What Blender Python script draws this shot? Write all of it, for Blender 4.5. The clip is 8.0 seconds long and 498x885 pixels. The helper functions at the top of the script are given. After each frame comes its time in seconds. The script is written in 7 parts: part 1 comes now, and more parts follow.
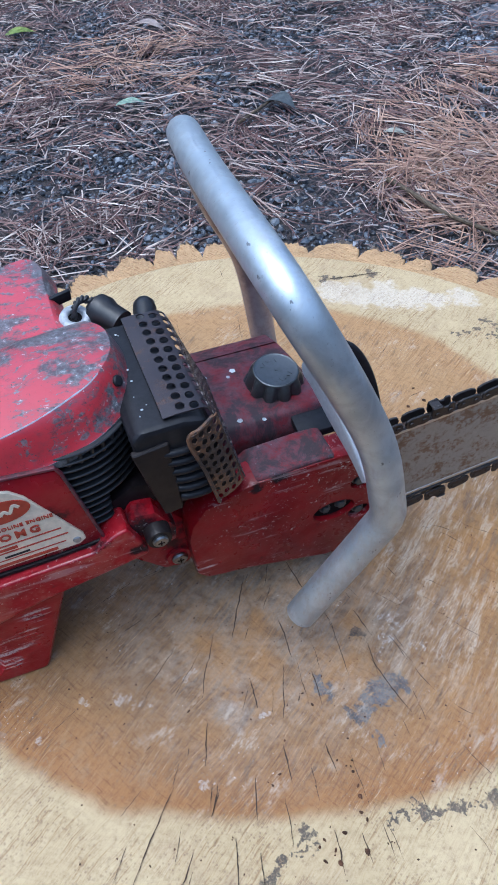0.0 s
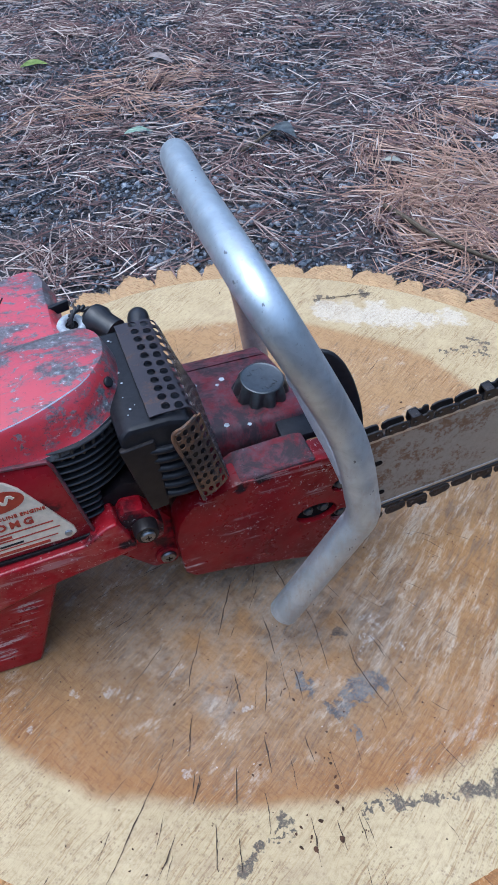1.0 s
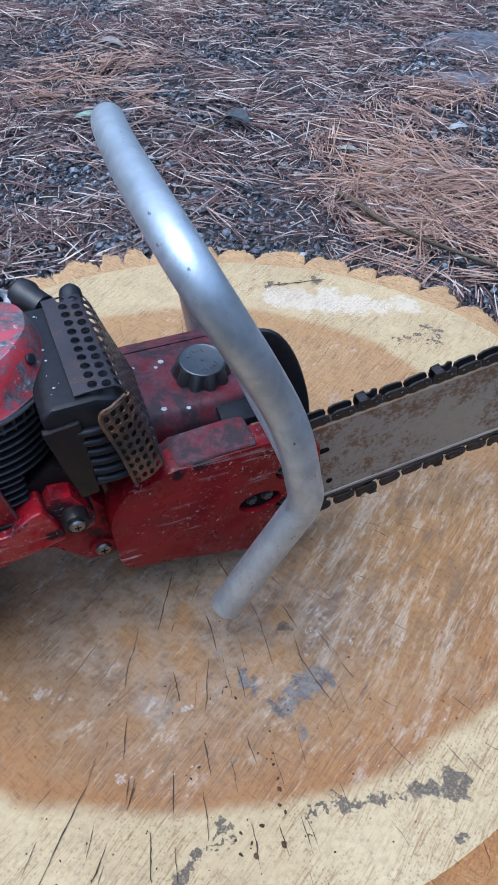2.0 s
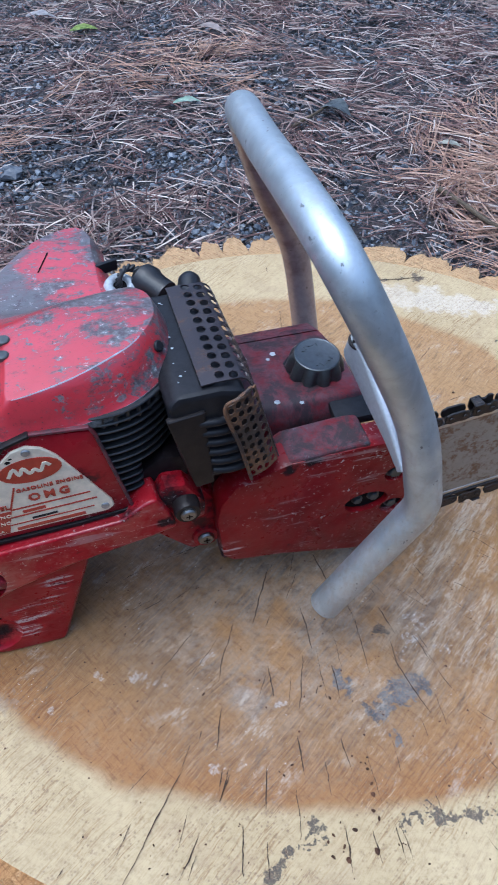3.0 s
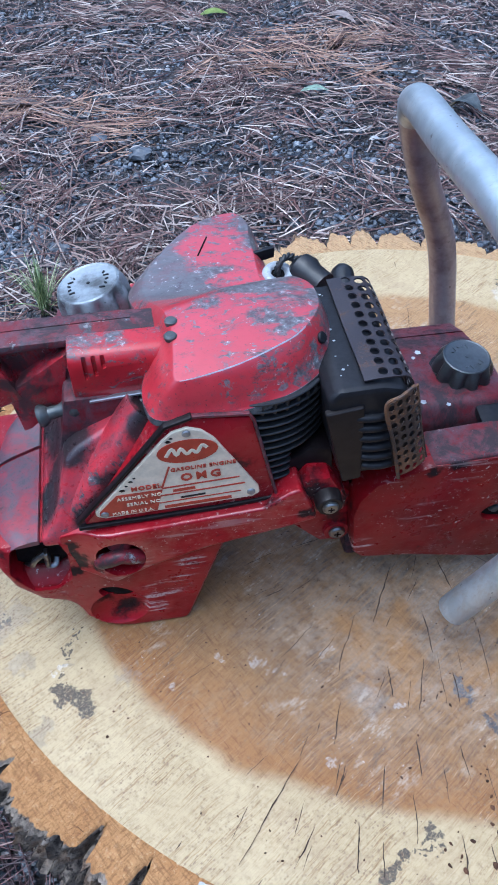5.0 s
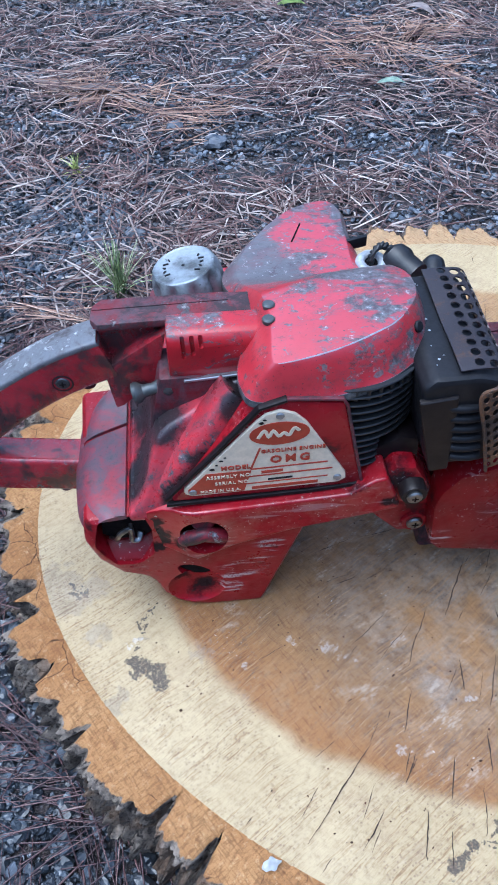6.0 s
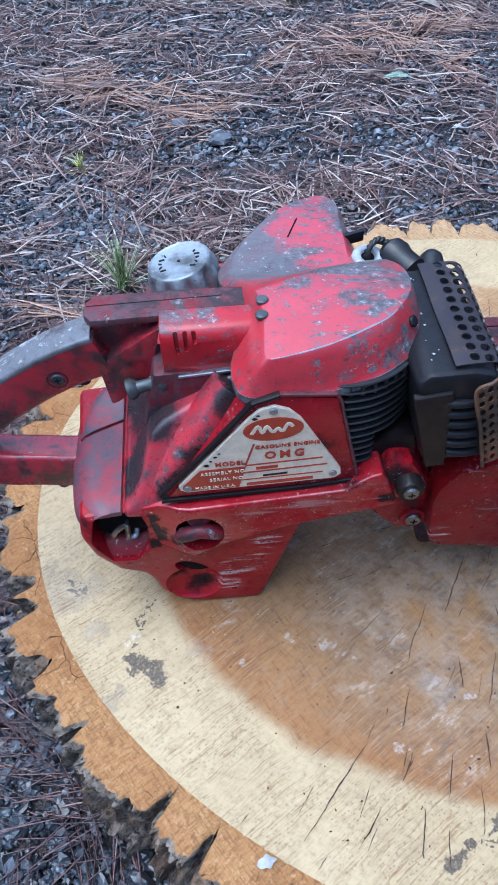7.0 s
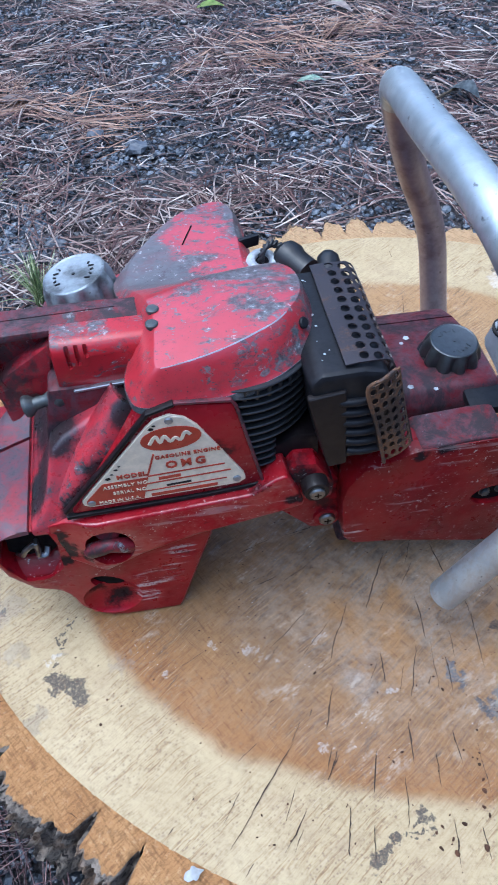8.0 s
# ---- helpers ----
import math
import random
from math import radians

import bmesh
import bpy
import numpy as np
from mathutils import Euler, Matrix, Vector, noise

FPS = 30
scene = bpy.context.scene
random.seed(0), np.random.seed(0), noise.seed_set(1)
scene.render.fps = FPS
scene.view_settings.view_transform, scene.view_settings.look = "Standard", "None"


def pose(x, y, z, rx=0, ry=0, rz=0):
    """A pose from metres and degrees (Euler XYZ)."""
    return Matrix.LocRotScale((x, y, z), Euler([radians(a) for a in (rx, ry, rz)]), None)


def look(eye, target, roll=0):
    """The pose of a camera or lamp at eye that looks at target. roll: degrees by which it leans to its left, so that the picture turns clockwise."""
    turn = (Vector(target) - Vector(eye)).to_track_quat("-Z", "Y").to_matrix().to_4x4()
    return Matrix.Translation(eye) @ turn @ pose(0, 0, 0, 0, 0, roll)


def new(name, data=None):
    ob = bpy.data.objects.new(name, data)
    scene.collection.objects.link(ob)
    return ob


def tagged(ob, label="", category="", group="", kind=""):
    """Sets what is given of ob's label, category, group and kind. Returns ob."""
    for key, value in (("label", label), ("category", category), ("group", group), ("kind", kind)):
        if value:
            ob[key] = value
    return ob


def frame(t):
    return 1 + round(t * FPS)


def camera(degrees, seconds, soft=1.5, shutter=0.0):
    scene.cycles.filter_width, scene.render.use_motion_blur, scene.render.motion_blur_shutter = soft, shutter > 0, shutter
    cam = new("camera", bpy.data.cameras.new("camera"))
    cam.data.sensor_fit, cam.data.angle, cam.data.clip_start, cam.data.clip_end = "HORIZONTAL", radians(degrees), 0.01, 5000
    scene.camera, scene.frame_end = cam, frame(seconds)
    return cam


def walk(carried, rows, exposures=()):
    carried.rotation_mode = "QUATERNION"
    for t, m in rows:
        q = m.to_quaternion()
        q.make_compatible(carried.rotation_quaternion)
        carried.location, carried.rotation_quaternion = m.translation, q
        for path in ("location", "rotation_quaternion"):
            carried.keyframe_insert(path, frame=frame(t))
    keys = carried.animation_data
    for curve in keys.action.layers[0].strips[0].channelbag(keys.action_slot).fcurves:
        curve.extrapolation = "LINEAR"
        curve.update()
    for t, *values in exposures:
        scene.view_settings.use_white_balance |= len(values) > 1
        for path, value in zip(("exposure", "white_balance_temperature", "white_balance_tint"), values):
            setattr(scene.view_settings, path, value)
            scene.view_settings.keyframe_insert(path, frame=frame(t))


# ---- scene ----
cam = camera(35.5, 8.0, 1.65, 0.25)
PATH = [
    (0, (0.011, -0.006, 0.728), (-0.003, 1.329, -0.762), -0.6),
    (0.5, (0.027, -0.031, 0.734), (0.006, 1.326, -0.735), -0.2),
    (1, (0.032, -0.044, 0.739), (-0.007, 1.342, -0.702), -0.7),
    (2.3, (0.055, -0.026, 0.7), (0.122, 1.358, -0.741), 2.4),
    (2.5, (0.033, -0.026, 0.702), (0.05, 1.351, -0.748), 2.1),
    (3, (0.007, -0.022, 0.702), (-0.083, 1.341, -0.759), 1.2),
    (3.5, (-0.016, -0.027, 0.708), (-0.174, 1.323, -0.758), 0.2),
    (4, (-0.017, -0.019, 0.705), (-0.211, 1.319, -0.769), 0.0),
    (4.5, (-0.029, -0.019, 0.705), (-0.258, 1.309, -0.772), 0.0),
    (4.7, (-0.04, -0.022, 0.702), (-0.282, 1.303, -0.776), 0.2),
    (5.8, (-0.07, -0.043, 0.703), (-0.423, 1.244, -0.786), -0.4),
    (6, (-0.08, -0.046, 0.703), (-0.452, 1.233, -0.789), -0.6),
    (6.5, (-0.083, -0.05, 0.701), (-0.487, 1.216, -0.794), -1.3),
    (7, (-0.068, -0.042, 0.7), (-0.469, 1.225, -0.795), -1.7),
    (7.5, (-0.047, -0.034, 0.695), (-0.407, 1.248, -0.798), -1.9),
    (8, (-0.03, -0.03, 0.699), (-0.325, 1.273, -0.789), -1.6),
]
walk(cam, [(t, look(eye, target, roll)) for t, eye, target, roll in PATH], [(0.0, 0.97, 4950, 4), (3.0, 0.98, 4950, 4), (4.5, 1.07, 4850, 4), (6.0, 1.22, 4800, 4), (7.0, 1.22, 4800, 4), (8.0, 1.13, 4850, 4)])

# ---- light ----
world = bpy.data.worlds.new("overcast_sky")
scene.world = world
world.use_nodes = True
wn = world.node_tree
sky = wn.nodes.new("ShaderNodeTexSky")
sky.sky_type = 'NISHITA'
sky.sun_disc = False
sky.sun_elevation = radians(75)
sky.sun_rotation = radians(268)
sky.air_density = 1.0
sky.dust_density = 5.0
wn.links.new(sky.outputs[0], wn.nodes["Background"].inputs[0])
wn.nodes["Background"].inputs[1].default_value = 0.13
sun = new("sun", bpy.data.lights.new("sun", 'SUN'))
sun.data.energy = 0.85
sun.data.angle = radians(50)
sun.data.color = (1.0, 0.98, 0.95)
sun.matrix_world = look((-0.42, -0.62, 1.85), (0, 0, 0))

# ---- node helpers ----


def material(name):
    m = bpy.data.materials.new(name)
    m.use_nodes = True
    return m, m.node_tree, m.node_tree.nodes["Principled BSDF"]


def plug(nt, socket, value):
    if isinstance(value, bpy.types.NodeSocket):
        nt.links.new(value, socket)
    elif isinstance(value, (tuple, list)) and len(value) == 3 and socket.type == 'RGBA':
        socket.default_value = (*value, 1)
    else:
        socket.default_value = value


def n_math(nt, op, a, b=0.0, clamp=False):
    n = nt.nodes.new("ShaderNodeMath")
    n.operation, n.use_clamp = op, clamp
    plug(nt, n.inputs[0], a)
    plug(nt, n.inputs[1], b)
    return n.outputs[0]


def n_vec(nt, op, a, b=(0, 0, 0)):
    n = nt.nodes.new("ShaderNodeVectorMath")
    n.operation = op
    plug(nt, n.inputs[0], a)
    plug(nt, n.inputs[1], b)
    return n.outputs["Value"] if op in ('LENGTH', 'DISTANCE', 'DOT_PRODUCT') else n.outputs[0]


def n_noise(nt, vec, scale, detail=3.0, rough=0.55, distort=0.0):
    n = nt.nodes.new("ShaderNodeTexNoise")
    plug(nt, n.inputs["Vector"], vec)
    n.inputs["Scale"].default_value = scale
    n.inputs["Detail"].default_value = detail
    n.inputs["Roughness"].default_value = rough
    n.inputs["Distortion"].default_value = distort
    return n.outputs[0]


def n_voronoi(nt, vec, scale, feature='F1', out=0, flat=False):
    n = nt.nodes.new("ShaderNodeTexVoronoi")
    if flat:
        n.voronoi_dimensions = '2D'
    n.feature = feature
    plug(nt, n.inputs["Vector"], vec)
    n.inputs["Scale"].default_value = scale
    return n.outputs[out]


def n_map(nt, vec, scale=(1, 1, 1), turn=0.0, shift=(0, 0, 0)):
    n = nt.nodes.new("ShaderNodeMapping")
    plug(nt, n.inputs["Vector"], vec)
    n.inputs["Location"].default_value = shift
    n.inputs["Rotation"].default_value = (0, 0, radians(turn))
    n.inputs["Scale"].default_value = scale
    return n.outputs[0]


def n_step(nt, value, lo, hi, a=0.0, b=1.0):
    n = nt.nodes.new("ShaderNodeMapRange")
    n.interpolation_type = 'SMOOTHSTEP'
    plug(nt, n.inputs[0], value)
    for i, v in ((1, lo), (2, hi), (3, a), (4, b)):
        plug(nt, n.inputs[i], v)
    return n.outputs[0]


def n_mix(nt, fac, a, b, blend='MIX'):
    n = nt.nodes.new("ShaderNodeMix")
    n.data_type, n.blend_type = 'RGBA', blend
    plug(nt, n.inputs[0], fac)
    plug(nt, n.inputs[6], a)
    plug(nt, n.inputs[7], b)
    return n.outputs[2]


def n_lines(nt, p, angle, across, along, detail=4, rough=0.65):
    """Noise drawn out into lines that run at this angle in the plane."""
    c, d = math.cos(radians(angle)), math.sin(radians(angle))
    comb = nt.nodes.new("ShaderNodeCombineXYZ")
    plug(nt, comb.inputs[0], n_math(nt, 'MULTIPLY', n_vec(nt, 'DOT_PRODUCT', p, (-d, c, 0)), float(across)))
    plug(nt, comb.inputs[1], n_math(nt, 'MULTIPLY', n_vec(nt, 'DOT_PRODUCT', p, (c, d, 0)), float(along)))
    return n_noise(nt, comb.outputs[0], 1.0, detail, rough)


def n_ramp(nt, fac, stops):
    n = nt.nodes.new("ShaderNodeValToRGB")
    plug(nt, n.inputs[0], fac)
    e = n.color_ramp.elements
    while len(e) < len(stops):
        e.new(0.5)
    for k, (p, c) in zip(e, stops):
        k.position, k.color = p, (*c, 1)
    return n.outputs[0]


def n_bump(nt, bsdf, height, strength=0.3, distance=0.001):
    n = nt.nodes.new("ShaderNodeBump")
    n.inputs["Strength"].default_value = strength
    n.inputs["Distance"].default_value = distance
    plug(nt, n.inputs["Height"], height)
    nt.links.new(n.outputs[0], bsdf.inputs["Normal"])


def n_pos(nt):
    return nt.nodes.new("ShaderNodeNewGeometry").outputs["Position"]


def n_island(nt):
    return nt.nodes.new("ShaderNodeNewGeometry").outputs["Random Per Island"]


def n_local(nt):
    return nt.nodes.new("ShaderNodeTexCoord").outputs["Object"]


# ---- materials ----
PITH = (0.03, 0.485, 0.0)


def painted_metal(name, red, chip_level, dirt_level, dark=(0.022, 0.019, 0.021), chip=(0.15, 0.155, 0.17), bare=(), gloss=0.22, oil=(), film=0.0, shine=0.6):
    """Old enamel: faded patches, chips down to grey metal, white flecks, oily grime. bare: x, y, z, radius of rubbed spots."""
    m, nt, b = material(name)
    p = n_local(nt)
    zone = n_noise(nt, p, 11, 3, 0.55)
    mid = n_noise(nt, p, 95, 8, 0.78, 0.4)
    fine = n_noise(nt, p, 160, 5, 0.65)
    speck = n_noise(nt, p, 520, 3, 0.6)
    grime = n_noise(nt, n_map(nt, p, (1, 1, 0.7), 20, (3, 1, 2)), 34, 9, 0.76, 0.4)
    col = n_mix(nt, n_step(nt, zone, 0.35, 0.65), red, tuple(min(1, c * 1.1 + 0.012) for c in red))
    col = n_mix(nt, n_step(nt, fine, 0.45, 0.75, 0.0, 0.4), col, tuple(c * 0.5 for c in red))
    att = nt.nodes.new("ShaderNodeAttribute")
    att.attribute_name = "wear"
    field = n_math(nt, 'ADD', mid, n_math(nt, 'MULTIPLY', n_math(nt, 'SUBTRACT', zone, 0.5), 0.55))
    field = n_math(nt, 'ADD', field, n_math(nt, 'MULTIPLY', att.outputs["Fac"], 0.10))
    for x, y, z, r in bare:
        field = n_math(nt, 'ADD', field, n_step(nt, n_vec(nt, 'DISTANCE', p, (x, y, z)), r, r * 0.2, 0.0, 0.11))
    halo = n_step(nt, field, chip_level - 0.05, chip_level, 0, 0.6)
    chips = n_step(nt, field, chip_level, chip_level + 0.025)
    col = n_mix(nt, halo, col, tuple(c * 0.45 + 0.01 for c in red))
    col = n_mix(nt, chips, col, n_mix(nt, n_step(nt, fine, 0.35, 0.65), tuple(c * 0.45 for c in chip), tuple(min(1, c * 1.35) for c in chip)))
    fleck = n_math(nt, 'MULTIPLY', n_step(nt, fine, 0.58, 0.64), n_step(nt, field, chip_level - 0.05, chip_level))
    col = n_mix(nt, n_math(nt, 'MULTIPLY', fleck, 0.75), col, (0.55, 0.55, 0.54))
    if film:
        haze = n_noise(nt, n_map(nt, p, (1, 1, 1), 40, (7, 4, 1)), 52, 9, 0.76, 0.6)
        col = n_mix(nt, n_step(nt, haze, 0.36, 0.60, 0.0, film), col, (0.088, 0.062, 0.076))
        spots = n_math(nt, 'MULTIPLY', n_step(nt, haze, 0.56, 0.62), n_step(nt, speck, 0.40, 0.58))
        col = n_mix(nt, n_math(nt, 'MULTIPLY', spots, 0.75), col, (0.055, 0.050, 0.056))
    for x, y, z, r in oil:
        near = n_step(nt, n_vec(nt, 'DISTANCE', p, (x, y, z)), r * 1.45, r * 0.15)
        wet = n_step(nt, n_math(nt, 'ADD', n_math(nt, 'MULTIPLY', near, 0.75), n_math(nt, 'MULTIPLY', mid, 0.9)), 0.52, 0.92)
        col = n_mix(nt, n_math(nt, 'MULTIPLY', wet, 0.96), col, n_mix(nt, n_step(nt, speck, 0.58, 0.68), (0.016, 0.015, 0.017), (0.10, 0.10, 0.105)))
    dirt = n_step(nt, grime, dirt_level, dirt_level + 0.14, 0, 0.92)
    col = n_mix(nt, dirt, col, dark)
    col = n_mix(nt, n_step(nt, speck, 0.64, 0.69, 0, 0.75), col, dark)
    plug(nt, b.inputs["Base Color"], col)
    rough = n_math(nt, 'ADD', n_step(nt, fine, 0.3, 0.8, gloss - 0.05, gloss + 0.14), n_math(nt, 'MULTIPLY', dirt, 0.12))
    plug(nt, b.inputs["Roughness"], n_math(nt, 'ADD', rough, n_math(nt, 'MULTIPLY', chips, 0.12)))
    plug(nt, b.inputs["Metallic"], n_math(nt, 'MULTIPLY', chips, 0.4))
    b.inputs["Specular IOR Level"].default_value = shine
    b.inputs["Coat Weight"].default_value = 0.35 if gloss < 0.28 else 0.05
    b.inputs["Coat Roughness"].default_value = 0.22
    h = n_math(nt, 'SUBTRACT', n_math(nt, 'MULTIPLY', speck, 0.3), n_math(nt, 'MULTIPLY', chips, 0.7))
    n_bump(nt, b, n_math(nt, 'ADD', h, n_math(nt, 'MULTIPLY', grime, 0.8)), 0.4, 0.0007)
    return m


def cowl_paint(name, red, worn, rubbed, coat=0.8):
    """Glossy old enamel rubbed to grey in patches, nicked white, its edges bare. worn: x, y, z, radius."""
    m, nt, b = material(name)
    p = n_local(nt)
    zone = n_noise(nt, p, 14, 3, 0.55)
    mid = n_noise(nt, n_map(nt, p, (0.55, 1.0, 1.0)), 95, 10, 0.78, 0.3)
    fine = n_noise(nt, p, 230, 6, 0.7)
    speck = n_noise(nt, p, 480, 3, 0.6)
    col = n_mix(nt, n_step(nt, zone, 0.38, 0.62), red, tuple(c * 1.12 + 0.008 for c in red))
    col = n_mix(nt, n_step(nt, fine, 0.50, 0.75, 0.0, 0.35), col, tuple(c * 0.5 for c in red))
    near = None
    for x, y, z, r in worn:
        k = n_step(nt, n_vec(nt, 'DISTANCE', p, (x, y, z)), r * 1.25, r * 0.1)
        near = k if near is None else n_math(nt, 'MAXIMUM', near, k)
    field = n_math(nt, 'ADD', n_math(nt, 'MULTIPLY', near, 0.19), n_math(nt, 'ADD', mid, 0.050))
    field = n_math(nt, 'ADD', field, n_math(nt, 'MULTIPLY', n_math(nt, 'SUBTRACT', zone, 0.5), 0.35))
    # loose rubbed strokes between the large patches
    stroke = n_noise(nt, n_map(nt, p, (0.5, 1.0, 1.0), 25, (2, 5, 1)), 62, 7, 0.72, 0.4)
    fore = n_step(nt, n_vec(nt, 'DOT_PRODUCT', p, (1, 0.25, 0)), 0.00, 0.085, 0.045, 0.115)
    field = n_math(nt, 'MAXIMUM', field, n_math(nt, 'ADD', n_math(nt, 'ADD', stroke, fore), n_math(nt, 'ADD', n_math(nt, 'MULTIPLY', near, 0.10), n_math(nt, 'MULTIPLY', n_math(nt, 'SUBTRACT', zone, 0.5), 0.12))))
    halo = n_step(nt, field, 0.60, 0.70, 0.0, 0.5)
    col = n_mix(nt, halo, col, (0.19, 0.035, 0.045))
    grey = n_step(nt, field, 0.645, 0.755, 0.0, 0.92)
    bare_col = n_mix(nt, n_step(nt, fine, 0.36, 0.66), (0.045, 0.053, 0.058), (0.150, 0.170, 0.180))
    col = n_mix(nt, grey, col, bare_col)
    small = n_noise(nt, n_map(nt, p, (0.7, 1.0, 1.0), -30, (1, 8, 3)), 125, 5, 0.7, 0.5)
    dab = n_step(nt, n_math(nt, 'ADD', small, n_math(nt, 'MULTIPLY', fore, 0.6)), 0.625, 0.675, 0.0, 0.85)
    col = n_mix(nt, dab, col, bare_col)
    haze = None
    for x, y, z, r in rubbed:
        k = n_step(nt, n_vec(nt, 'DISTANCE', p, (x, y, z)), r * 1.3, r * 0.35)
        haze = k if haze is None else n_math(nt, 'MAXIMUM', haze, k)
    haze = n_step(nt, n_math(nt, 'ADD', n_math(nt, 'MULTIPLY', haze, 0.8), n_math(nt, 'MULTIPLY', n_math(nt, 'SUBTRACT', stroke, 0.5), 1.1)), 0.30, 0.62, 0.0, 0.9)
    col = n_mix(nt, haze, col, n_mix(nt, n_step(nt, mid, 0.35, 0.65), (0.088, 0.082, 0.090), (0.135, 0.130, 0.138)))
    nick = n_math(nt, 'MULTIPLY', n_step(nt, fine, 0.60, 0.66), n_step(nt, field, 0.61, 0.69))
    col = n_mix(nt, n_math(nt, 'MULTIPLY', nick, 0.7), col, (0.50, 0.50, 0.50))
    dark = n_math(nt, 'MULTIPLY', n_step(nt, n_noise(nt, p, 85, 8, 0.8), 0.53, 0.66), n_step(nt, zone, 0.36, 0.56))
    col = n_mix(nt, n_math(nt, 'MULTIPLY', dark, 0.7), col, (0.045, 0.022, 0.026))
    col = n_mix(nt, n_step(nt, speck, 0.65, 0.70, 0, 0.8), col, (0.03, 0.02, 0.024))
    att = nt.nodes.new("ShaderNodeAttribute")
    att.attribute_name = "wear"
    rub = n_step(nt, n_math(nt, 'ADD', att.outputs["Fac"], n_math(nt, 'MULTIPLY', n_math(nt, 'SUBTRACT', mid, 0.5), 1.1)), 0.52, 0.72)
    col = n_mix(nt, rub, col, n_mix(nt, fine, (0.55, 0.58, 0.62), (0.16, 0.17, 0.18)))
    lip = n_step(nt, att.outputs["Fac"], 1.05, 1.35)
    col = n_mix(nt, lip, col, n_mix(nt, n_step(nt, fine, 0.35, 0.7), (0.030, 0.033, 0.036), (0.12, 0.125, 0.13)))
    plug(nt, b.inputs["Base Color"], col)
    bare = n_math(nt, 'MAXIMUM', n_math(nt, 'MAXIMUM', grey, rub), haze)
    rub = n_math(nt, 'SUBTRACT', rub, lip, True)
    plug(nt, b.inputs["Roughness"], n_math(nt, 'ADD', n_step(nt, fine, 0.3, 0.8, 0.30, 0.42), n_math(nt, 'MULTIPLY', bare, 0.10)))
    plug(nt, b.inputs["Metallic"], n_math(nt, 'MULTIPLY', rub, 0.6))
    plug(nt, b.inputs["Specular IOR Level"], n_step(nt, bare, 0.0, 0.7, 0.35 + 0.5 * coat, 0.45))
    plug(nt, b.inputs["Coat Weight"], n_step(nt, bare, 0.0, 0.7, coat, 0.1))
    b.inputs["Coat Roughness"].default_value = 0.26
    h = n_math(nt, 'SUBTRACT', n_math(nt, 'MULTIPLY', speck, 0.2), n_math(nt, 'MULTIPLY', bare, 0.5))
    n_bump(nt, b, n_math(nt, 'ADD', h, n_math(nt, 'MULTIPLY', zone, 0.8)), 0.35, 0.0006)
    return m


